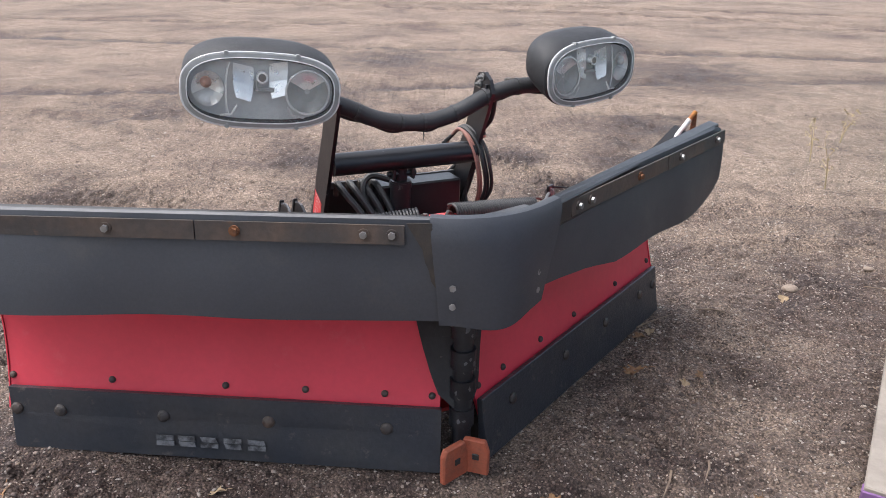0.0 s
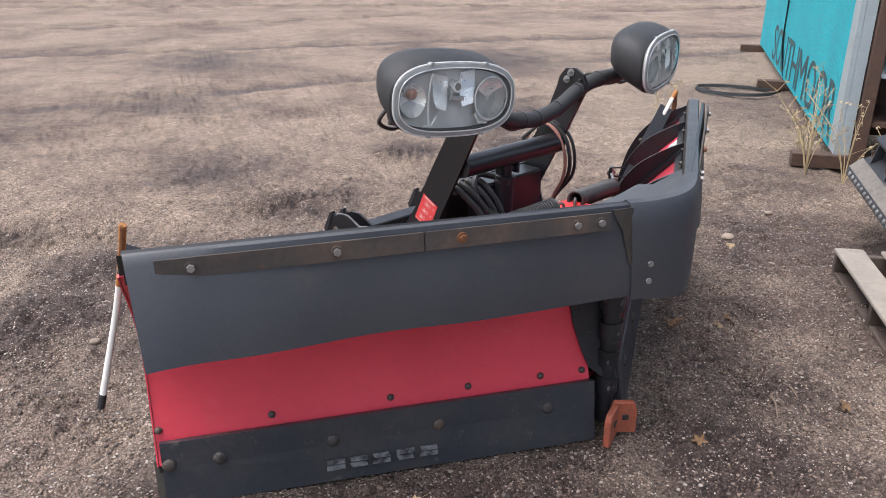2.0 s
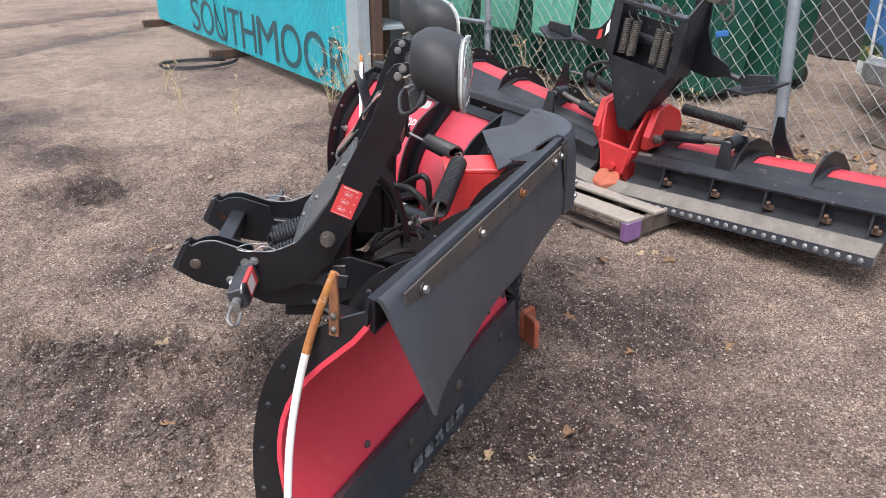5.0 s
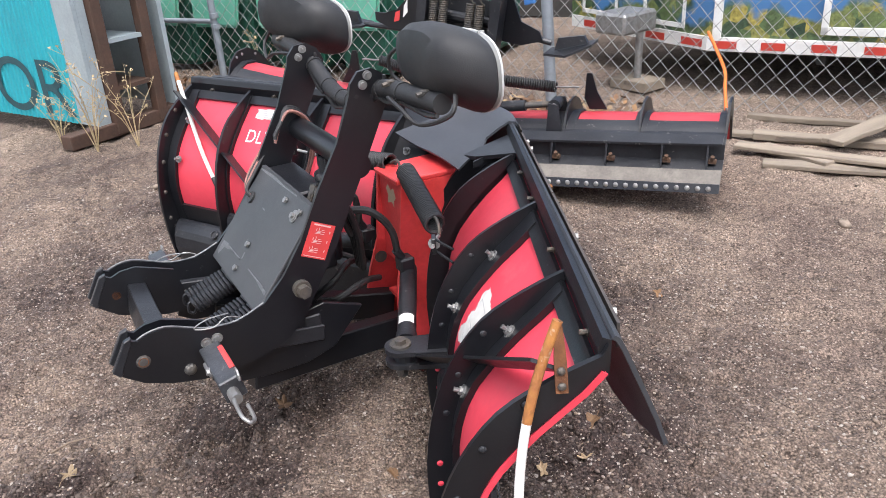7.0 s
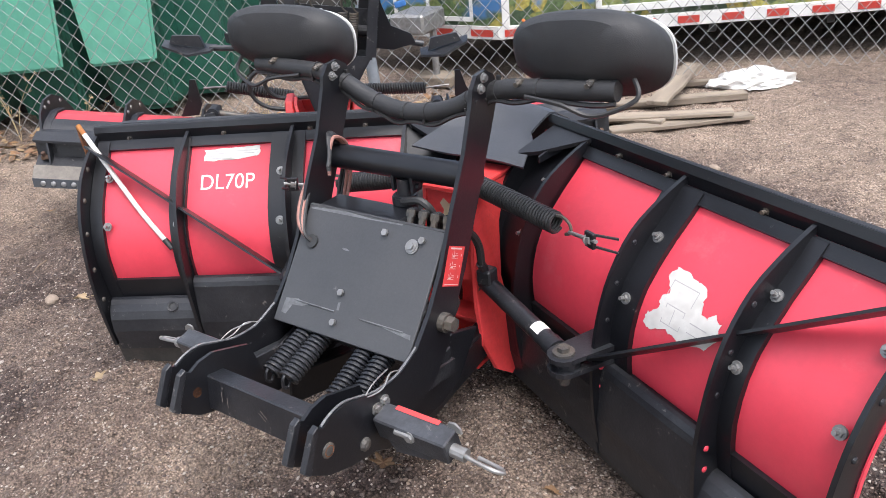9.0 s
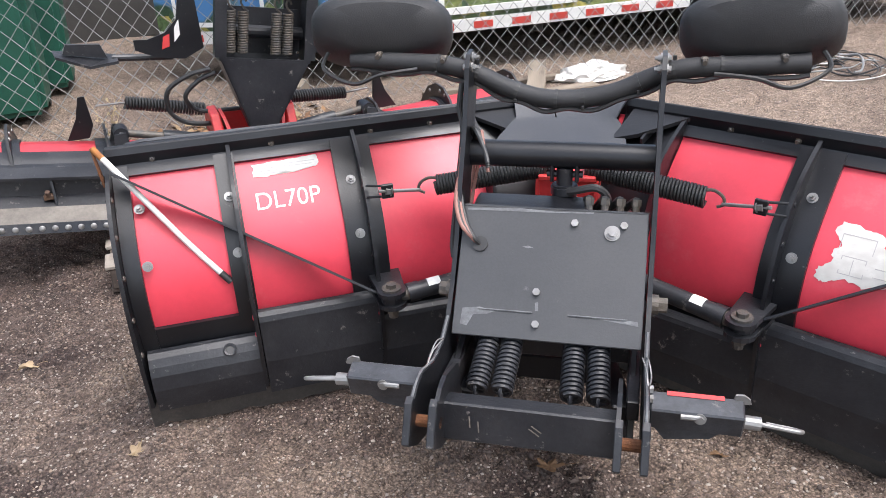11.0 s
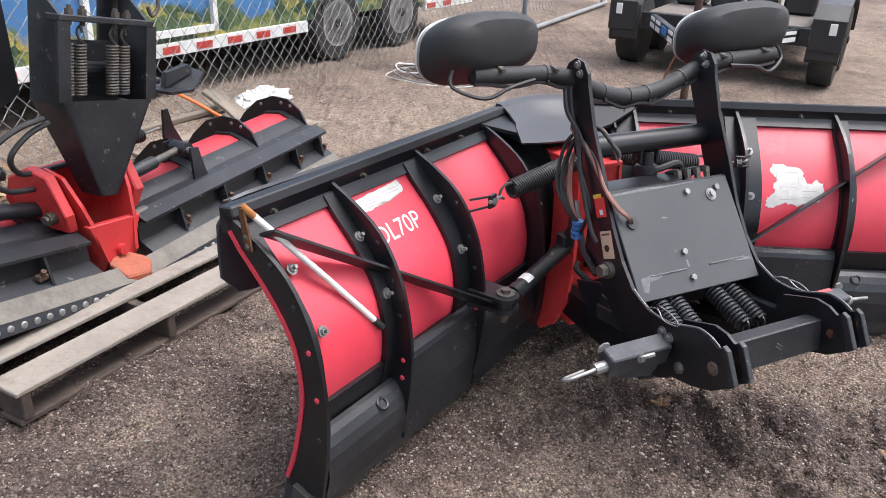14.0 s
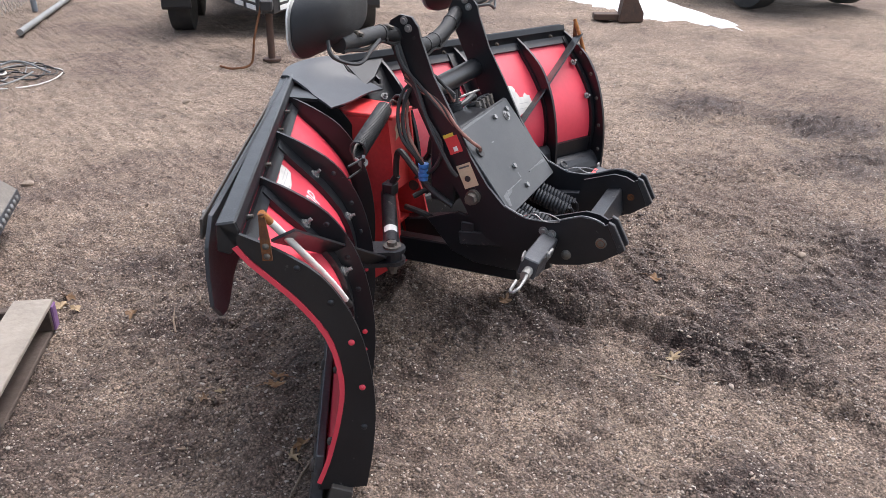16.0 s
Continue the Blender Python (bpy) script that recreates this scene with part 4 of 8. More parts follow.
WORN_RUBBER = mat("browned_rubber", (0.055, 0.042, 0.032), 0.7, 0, (0.03, 0.027, 0.025), 18, (0.35, 0.65), 90, 0.3, 0.2, 120, (0.16, 0.13, 0.10), 14, (0.62, 0.75))
build_cap()

# hinge post and shoes
bm = BM()
add_tube(bm, [V(0, 0.02, 0.03), V(0, 0.02, 0.70)], 0.030, 14)
for z in (0.14, 0.24, 0.34, 0.44, 0.54):
    add_tube(bm, [V(0, 0.02, z), V(0, 0.02, z + 0.06)], 0.039, 14)
post = part("hinge_post", bm, BLACK_WORN, plow, "scuffed black hinge barrel", True)
# paint chipped off the barrel
chips = random.Random(21)
for z0 in (0.155, 0.165, 0.255, 0.27, 0.35, 0.36, 0.372, 0.45, 0.462, 0.55, 0.565):
    q, half, tall = chips.uniform(-2.6, -0.5), chips.uniform(0.08, 0.24), chips.uniform(0.010, 0.030)
    bm = BM()
    ring = []
    for k in range(8):
        a = 2 * math.pi * k / 8
        f = chips.uniform(0.5, 1.1)
        qa = q + half * f * math.cos(a)
        ring.append(bm.verts.new(V(0.0398 * math.cos(qa), 0.02 + 0.0398 * math.sin(qa), z0 + tall * (0.5 + 0.5 * f * math.sin(a)))))
    bm.faces.new(ring)
    part("paint_chip", bm, WORN_GREY, post, "chipped paint showing pale primer")
# nose shoes: centre, the way each faces and half width, in the yard's frame
for cx, cy, faces_to, half in ((0.042, 1.935, 314.0, 0.050), (0.118, 1.970, 252.0, 0.044)):
    q = radians(faces_to - TURNED)
    front, side = V(math.cos(q), math.sin(q), 0), V(-math.sin(q), math.cos(q), 0)
    c = Matrix.Rotation(radians(-TURNED), 3, "Z") @ V(cx - HINGE[0], cy - HINGE[1], 0)
    bm = BM()
    add_prism(bm, [c + side * a * half + V(0, 0, z) for a, z in ((-1, 0.004), (1, 0.004), (1, 0.085), (0.72, 0.122), (-0.8, 0.122), (-1, 0.10))], front * 0.022, 0.004)
    shoe = part("wear_shoe", bm, ORANGE_RUST, plow, "worn orange steel nose shoe")
    bm = BM()
    p = c + side * 0.1 * half + V(0, 0, 0.066)
    add_box(bm, p + front * 0.0225, V(0.006, 0.021, 0.021), Euler((0, 0, q)), 0.002)
    part("hole", bm, CABLE, shoe)


# ---- mount, lights and hydraulics of the front plow ----
ARM = [(0.355, 1.075), (0.375, 1.115), (0.41, 1.135), (0.45, 1.13), (0.475, 1.10), (0.482, 1.07), (0.53, 0.95), (0.605, 0.82), (0.672, 0.69), (0.735, 0.60), (0.80, 0.535), (0.88, 0.505), (0.96, 0.508), (1.02, 0.530), (1.07, 0.548), (1.115, 0.545), (1.145, 0.532), (1.160, 0.540), (1.172, 0.532), (1.210, 0.462), (1.200, 0.443), (1.15, 0.405), (1.08, 0.378), (1.00, 0.360), (0.92, 0.358), (0.83, 0.370), (0.74, 0.408), (0.68, 0.468), (0.635, 0.545), (0.60, 0.60), (0.565, 0.655), (0.53, 0.725), (0.47, 0.84), (0.39, 1.0)]


def on_arm(s, along, across, h):
    """A point on the outer face of a side plate: along it from the top, across it to the rear."""
    a, d, q = V(0, 0.42, 1.10), V(0, 0.43, -0.90).normalized(), V(0, 0.90, 0.43).normalized()
    p = a + d * along + q * across
    return V(s * (0.257 + h), p.y, p.z)


def sticker(s, along, across, w, hgt, material, parent, name, label, h=0.0012):
    bm = BM()
    c = [on_arm(s, along + i * hgt / 2, across + j * w / 2, h) for i, j in ((-1, -1), (-1, 1), (1, 1), (1, -1))]
    bm.faces.new([bm.verts.new(p) for p in c])
    return part(name, bm, material, parent, label)


for s in (-1, 1):
    bm = BM()
    add_prism(bm, [V(s * 0.245, y, z) for y, z in ARM], V(s * 0.012, 0, 0))
    arm = part("side_plate", bm, BLACK, plow, "black steel mounting side plate")
    bm = BM()
    add_prism(bm, [V(s * 0.20, y, z) for y, z in ARM if y > 0.9], V(s * -0.010, 0, 0))
    part("hook_plate", bm, BLACK, plow)
    for x in (0.188, 0.243):
        bm = BM()
        add_prism(bm, [V(s * x, y, z) for y, z in ((1.158, 0.549), (1.178, 0.541), (1.222, 0.462), (1.205, 0.444), (1.196, 0.452), (1.196, 0.462), (1.160, 0.532))], V(s * 0.017, 0, 0), 0.002)
        part("hook_lip", bm, BLACK_WORN, plow, "worn black lip of the hook")
    bm = BM()
    add_tube(bm, [V(s * 0.19, 1.142, 0.470), V(s * 0.262, 1.142, 0.470)], 0.014, 12)
    part("hook_pin", bm, RUST, plow, "rusty steel pin")
    # bare cut edge along the top of the plate
    bm = BM()
    add_tube(bm, smooth_path([V(s * 0.251, y, z) for y, z in ((0.80, 0.537), (0.88, 0.507), (0.96, 0.510), (1.02, 0.532), (1.07, 0.550), (1.115, 0.547), (1.145, 0.535))], 3), 0.0032, 6)
    part("bare_edge", bm, WORN_GREY, arm, "bare worn steel edge", True)
    # bolts at the head of the plate
    for y, z in ((0.424, 1.118), (0.440, 1.094)):
        bm = BM()
        add_bolt(bm, V(s * 0.258, y, z), V(s, 0, 0), 0.0085, 0.008)
        part("bolt", bm, ZINC, arm)
        bm = BM()
        add_bolt(bm, V(s * 0.244, y, z), V(-s, 0, 0), 0.0085, 0.008, True, 0.01)
        part("nut", bm, ZINC, arm)
    for y, z in ((0.405, 1.085), (0.415, 1.06), (0.46, 1.065)):
        bm = BM()
        add_tube(bm, [V(s * 0.2572, y, z), V(s * 0.2582, y, z)], 0.006, 8)
        part("hole", bm, CABLE, arm)
    for y, z in ((0.945, 0.475), (0.975, 0.470)):
        bm = BM()
        add_bolt(bm, V(s * 0.258, y, z), V(s, 0, 0), 0.010, 0.009)
        part("bolt", bm, ZINC, arm)
    bm = BM()
    add_tube(bm, [V(s * 0.257, 0.69, 0.553), V(s * 0.275, 0.69, 0.553)], 0.026, 14)
    add_tube(bm, [V(s * 0.275, 0.69, 0.553), V(s * 0.297, 0.69, 0.553)], 0.020, 6)
    part("pivot_nut", bm, CLEVIS, arm)
    bm = BM()
    add_dome(bm, V(s * 0.257, 1.03, 0.405), V(s, 0, 0), 0.018, 0.012)
    part("bolt", bm, CLEVIS, arm)
    bm = BM()
    add_dome(bm, V(s * 0.257, 1.142, 0.470), V(s, 0, 0), 0.020, 0.006)
    part("bolt", bm, CLEVIS, arm)
    # light plug box standing out to the side
    bm = BM()
    add_box(bm, V(s * 0.365, 0.965, 0.4350), V(0.205, 0.058, 0.066), Euler((radians(-14), 0, 0)), 0.004)
    add_prism(bm, [V(s * 0.262, 0.96, 0.4070), V(s * 0.44, 0.96, 0.4070), V(s * 0.40, 0.96, 0.3720), V(s * 0.30, 0.96, 0.3570)], V(0, 0.012, 0))
    plug = part("latch_box", bm, LATCH, plow, "scuffed grey steel latch box")
    bm = BM()
    add_tube(bm, [V(s * 0.465, 0.968, 0.4290), V(s * 0.505, 0.968, 0.4270)], 0.016, 12)
    part("collar", bm, ZINC, plug)
    bm = BM()
    c, ax, ay = V(s * 0.545, 0.962, 0.419), V(s * 0.048, 0, -0.006), V(0, 0.86, 0.5) * 0.017
    loop = [c - ax + ay * 0.6, c - ax * 0.6 + ay, c + ax * 0.6 + ay, c + ax + ay * 0.3, c + ax - ay * 0.3, c + ax * 0.6 - ay, c - ax * 0.5 - ay]
    add_tube(bm, smooth_path(loop, 4), 0.0052, 8)
    part("latch_pin", bm, ZINC, plug, "bare steel latch pin")
    bm = BM()
    add_tube(bm, [V(s * 0.33, 1.0, 0.4490), V(s * 0.372, 1.0, 0.4490)], 0.007, 8)
    add_bolt(bm, V(s * 0.372, 0.998, 0.4470), V(0, 1, 0.1), 0.009, 0.008)
    part("slot_bolt", bm, ZINC, plug)
    bm = BM()
    add_prism(bm, [V(s * 0.442, 0.945, 0.460), V(s * 0.484, 0.945, 0.464), V(s * 0.480, 0.945, 0.478), V(s * 0.466, 0.945, 0.488), V(s * 0.448, 0.945, 0.486)], V(0, 0.006, 0), 0.001)
    part("spring_clip", bm, ZINC, plug)
    if s < 0:
        # folded over the front edge of the box
        bm = BM()
        quads = [[bm.verts.new(V(s * x, y, z)) for x in (0.300, 0.425)] for y, z in ((0.9300, 0.420), (0.9425, 0.4742), (0.9450, 0.4758), (0.9570, 0.4728))]
        for a, b in zip(quads, quads[1:]):
            bm.faces.new((a[0], a[1], b[1], b[0]))
        part("warning_label", bm, LABEL_RED, plug, "red and white warning label")
        bm = BM()
        bm.faces.new([bm.verts.new(V(s * x, y - 0.0012, z)) for x, y, z in ((0.335, 0.9316, 0.427), (0.418, 0.9316, 0.427), (0.418, 0.9413, 0.469), (0.335, 0.9413, 0.469))])
        part("label_field", bm, PAPER, plug)
    # thin wire looped at the latch
    bm = BM()
    add_tube(bm, smooth_path([(s * 0.25, 0.87, 0.512), (s * 0.255, 0.91, 0.528), (s * 0.262, 0.95, 0.512), (s * 0.255, 1.0, 0.52), (s * 0.25, 0.96, 0.535), (s * 0.24, 0.90, 0.53)], 5), 0.002, 6)
    part("wire_loop", bm, ZINC, arm)

# stickers
lab = sticker(-1, 0.465, 0.0, 0.075, 0.105, LABEL_RED, plow, "instruction_sticker", "red instruction sticker with white diagrams")
for i in range(3):
    base = 0.436 + i * 0.028
    sticker(-1, base, -0.026, 0.003, 0.007, STICKER_PALE, lab, "print", "", 0.002)
    for k, (da, dx, w, hgt) in enumerate(((-0.006, 0.010, 0.0018, 0.010), (0.001, 0.002, 0.024, 0.0016), (-0.004, -0.002, 0.010, 0.0016), (0.004, 0.010, 0.012, 0.0030), (-0.003, 0.018, 0.0016, 0.008), (0.0075, 0.006, 0.030, 0.0014))):
        sticker(-1, base + da, dx + 0.002 * (i - 1), w, hgt, STICKER_PALE, lab, "print", "", 0.002)
sticker(-1, 0.4185, 0.002, 0.052, 0.0045, STICKER_PALE, lab, "print", "", 0.002)
sticker(-1, 0.5125, 0.0, 0.066, 0.0018, STICKER_PALE, lab, "print", "", 0.002)
lab = sticker(1, 0.42, 0.01, 0.05, 0.06, LABEL_RED, plow, "warning_sticker", "red warning sticker with a white field")
sticker(1, 0.435, 0.012, 0.016, 0.016, WHITE, lab, "print", "", 0.002)
sticker(1, 0.385, 0.004, 0.04, 0.012, YELLOW, lab, "stripe", "", 0.002)
lab = sticker(1, 0.535, 0.015, 0.055, 0.085, LABEL_TAN, plow, "tan_sticker", "tan information sticker with a dark hole")
bm = BM()
p = on_arm(1, 0.545, 0.012, 0.0015)
add_tube(bm, [p, p + V(0.002, 0, 0)], 0.011, 12)
part("hole", bm, CABLE, lab)
sticker(1, 0.503, 0.015, 0.04, 0.006, INK, lab, "print", "", 0.002)

# cover plate, box behind it and the seam
bm = BM()
add_prism(bm, [V(-0.238, 0.612, 0.768), V(0.238, 0.612, 0.768), V(0.238, 0.825, 0.500), V(-0.238, 0.825, 0.500)], V(0, -0.008, -0.007), 0.002)
add_box(bm, V(0, 0.606, 0.758), V(0.476, 0.012, 0.02))
cover = part("cover_plate", bm, GREY_PLATE, plow, "dull black sloping cover plate with bolts")


def on_cover(x, t, h=0.0):
    return V(x, 0.612 + 0.213 * t, 0.768 - 0.268 * t) + V(0, 0.783, 0.622) * h


for x, t, big in ((-0.055, 0.10, 0), (-0.150, 0.16, 1), (-0.178, 0.10, 0), (0.028, 0.64, 0), (0.024, 0.88, 0)):
    bm = BM()
    if big:
        add_tube(bm, [on_cover(x, t, 0.001), on_cover(x, t, 0.004)], 0.020, 16)
    add_bolt(bm, on_cover(x, t, 0.004 if big else 0.001), V(0, 0.783, 0.622), 0.010, 0.008, bool(big))
    part("bolt", bm, ZINC, cover)
for x0, x1 in ((-0.20, -0.055), (0.035, 0.175)):
    bm = BM()
    add_tube(bm, [on_cover(x0, 0.795, 0.002), on_cover(x1, 0.795, 0.002)], 0.0022, 6)
    part("weld_seam", bm, WORN_GREY, cover)
for pts in (((0.215, 0.80), (0.17, 0.78), (0.13, 0.805), (0.15, 0.83), (0.185, 0.84), (0.20, 0.93), (0.218, 0.92)), ((-0.12, 0.80), (-0.17, 0.79), (-0.225, 0.80), (-0.228, 0.835), (-0.18, 0.82)), ((0.075, 0.30), (0.06, 0.29), (0.045, 0.305), (0.062, 0.31)), ((0.03, 0.72), (0.022, 0.71), (0.02, 0.78), (0.028, 0.78)), ((0.228, 0.02), (0.10, 0.0), (0.0, 0.015), (-0.1, 0.004), (-0.1, 0.018), (0.05, 0.028), (0.228, 0.035))):
    bm = BM()
    bm.faces.new([bm.verts.new(on_cover(x, t, 0.0012)) for x, t in pts])
    part("worn_patch", bm, WORN_GREY, cover, "paint worn to grey")
bm = BM()
add_tube(bm, [on_cover(0.185, 0.30, 0.0), on_cover(0.185, 0.30, 0.007)], 0.020, 16)
part("grommet", bm, CABLE, cover, "black rubber grommet")
bm = BM()
add_box(bm, V(0.07, 0.555, 0.63), V(0.30, 0.095, 0.27), None, 0.006)
part("valve_box", bm, BLACK, plow, "black hydraulic valve box")
for i, x in enumerate((-0.205, -0.165, -0.125, -0.085)):
    bm = BM()
    add_tube(bm, [V(x, 0.575, 0.735), V(x, 0.560, 0.765)], 0.010, 8)
    add_tube(bm, [V(x, 0.560, 0.765), V(x, 0.553, 0.782)], 0.013, 6)
    part("hose_fitting", bm, CLEVIS, plow)
    bm = BM()
    add_tube(bm, smooth_path([V(x, 0.555, 0.778), V(x + 0.012, 0.515, 0.755), V(x * 0.8 + 0.02, 0.470, 0.68), V(x * 0.5 - 0.01, 0.44, 0.58), V(x * 0.3 - 0.01, 0.42, 0.46)], 5), 0.011, 8)
    part("hydraulic_hose", bm, CABLE, plow, "", True)

# lift ram hanging from the crossbar
bm = BM()
add_tube(bm, [V(-0.012, 0.50, 0.50), V(-0.012, 0.485, 0.79)], 0.034, 16)
add_tube(bm, [V(-0.012, 0.485, 0.79), V(-0.012, 0.482, 0.835)], 0.022, 12)
add_tube(bm, [V(-0.012, 0.487, 0.765), V(-0.012, 0.486, 0.785)], 0.037, 16)
ram = part("lift_ram", bm, BLACK_WORN, plow, "black lift cylinder", True)
bm = BM()
for x in (-0.045, 0.022):
    add_box(bm, V(x, 0.475, 0.835), V(0.010, 0.045, 0.075), None, 0.003)
add_tube(bm, [V(-0.06, 0.475, 0.815), V(0.036, 0.475, 0.815)], 0.010, 8)
part("lug", bm, BLACK_WORN, ram)
bm = BM()
add_tube(bm, smooth_path([V(0.01, 0.49, 0.77), V(-0.04, 0.52, 0.785), V(-0.10, 0.53, 0.80), V(-0.13, 0.52, 0.765), V(-0.12, 0.50, 0.70), V(-0.10, 0.46, 0.60)], 6), 0.011, 8)
part("hose", bm, CABLE, ram, "", True)

# crossbar and rear bar
bm = BM()
add_tube(bm, [V(-0.246, 0.468, 0.866), V(0.246, 0.468, 0.866)], 0.036, 20)
bar = part("crossbar", bm, BLACK, plow, "black steel crossbar tube", True)
bm = BM()
add_box(bm, V(0, 1.085, 0.447), V(0.395, 0.055, 0.095), Euler((radians(10), 0, 0)), 0.004)
rear = part("rear_bar", bm, BLACK_WORN, plow, "scuffed black steel rear bar")
for x, z, q in ((-0.02, 0.46, 0.6), (0.11, 0.45, 1.5), (0.13, 0.46, 1.5), (-0.015, 0.452, 0.6)):
    bm = BM()
    d = V(math.cos(q), 0, math.sin(q)) * 0.014
    n = V(-math.sin(q), 0, math.cos(q)) * 0.0015
    c = V(x, 1.1185 - (z - 0.447) * 0.17, z)
    bm.faces.new([bm.verts.new(c + a * d + b * n + V(0, -(a * d.z + b * n.z) * 0.17, 0)) for a, b in ((-1, -1), (1, -1), (1, 1), (-1, 1))])
    part("scratch", bm, EDGE_GREY, rear)
bm = BM()
for s in (-1, 1):
    add_box(bm, V(s * 0.225, 0.80, 0.40), V(0.03, 0.34, 0.05), Euler((radians(8), 0, 0)), 0.003)
add_box(bm, V(0, 0.66, 0.40), V(0.47, 0.05, 0.08), None, 0.004)
part("spring_frame", bm, BLACK_WORN, plow)
for x in (-0.145, -0.080, 0.090, 0.153):
    bm = BM()
    add_tube(bm, spring_path(V(x * 0.9, 0.70, 0.50), V(x, 0.935, 0.415), 0.0245, 19, 12), 0.0058, 6)
    add_tube(bm, smooth_path([V(x, 0.935, 0.435), V(x, 0.952, 0.425), V(x, 0.955, 0.40), V(x, 0.94, 0.39), V(x, 0.93, 0.405)], 4), 0.0048, 6)
    part("trip_spring", bm, BLACK_WORN, plow, "dark steel coil spring", True)

# lower push frame
for s in (-1, 1):
    bm = BM()
    a, b = V(s * 0.205, 0.86, 0.30), V(s * 0.085, 0.26, 0.215)
    d = (b - a).normalized()
    add_box(bm, (a + b) / 2, V(0.055, (b - a).length, 0.10), d.to_track_quat("Y", "Z").to_euler(), 0.005)
    add_prism(bm, [V(s * 0.215, y, z) for y, z in ((0.50, 0.425), (0.60, 0.315), (0.69, 0.287), (0.82, 0.288), (0.925, 0.30), (0.975, 0.33), (0.95, 0.40), (0.80, 0.44), (0.62, 0.47))], V(s * 0.016, 0, 0), 0.002)
    part("push_beam", bm, BLACK, plow, "black steel push beam")
bm = BM()
add_box(bm, V(0, 0.55, 0.245), V(0.30, 0.06, 0.08), None, 0.004)
part("cross_beam", bm, BLACK, plow)

# red centre column
CHEEK = [(0.08, 0.715), (0.272, 0.715), (0.285, 0.60), (0.295, 0.48), (0.325, 0.36), (0.34, 0.24), (0.31, 0.14), (0.24, 0.085), (0.20, 0.10), (0.17, 0.18), (0.165, 0.4), (0.14, 0.58)]
bm = BM()
add_prism(bm, [V(-0.097, 0.05, 0.716), V(0.097, 0.05, 0.716), V(0.085, 0.285, 0.716), V(-0.085, 0.285, 0.716)], V(0, 0, 0.016), 0.003)
column = part("centre_column", bm, RED_PAINT, plow, "red painted steel centre column")
for s in (-1, 1):
    bm = BM()
    add_prism(bm, [V(s * (0.082 + 0.22 * max(0, 0.45 - z)), y, z) for y, z in CHEEK], V(s * 0.012, 0, 0))
    part("cheek_plate", bm, RED_PAINT, column)
bm = BM()
add_box(bm, V(0, 0.262, 0.565), V(0.166, 0.010, 0.30))
add_box(bm, V(0, 0.175, 0.42), V(0.166, 0.010, 0.58))
add_box(bm, V(0, 0.20, 0.27), V(0.17, 0.14, 0.012))
add_box(bm, V(0, 0.22, 0.13), V(0.19, 0.20, 0.012))
part("web_plate", bm, RED_PAINT, column)
bm = BM()
pts = [(-0.035, 0.655), (-0.02, 0.685), (0.0, 0.672), (0.02, 0.69), (0.035, 0.67), (0.022, 0.65), (0.03, 0.62), (0.0, 0.632), (-0.018, 0.615), (-0.02, 0.64)]
bm.faces.new([bm.verts.new(V(x, 0.2682, z)) for x, z in pts])
part("torn_label", bm, LABEL_TAN, column, "torn paper label")
bm = BM()
bm.faces.new([bm.verts.new(V(-0.0955, y, z)) for y, z in ((0.19, 0.47), (0.26, 0.47), (0.26, 0.54), (0.19, 0.54))])
part("data_label", bm, LABEL_TAN, column, "faded tan data label")
bm = BM()
for i in range(4):
    bm.faces.new([bm.verts.new(V(-0.0967, y, z)) for y, z in ((0.2, 0.482 + 0.013 * i), (0.245, 0.482 + 0.013 * i), (0.245, 0.487 + 0.013 * i), (0.2, 0.487 + 0.013 * i))])
part("print", bm, INK, column)
for s in (-1, 1):
    bm = BM()
    add_tube(bm, [V(s * 0.092, 0.285, 0.40), V(s * 0.108, 0.285, 0.40)], 0.022, 14)
    part("bolt", bm, CLEVIS, column)

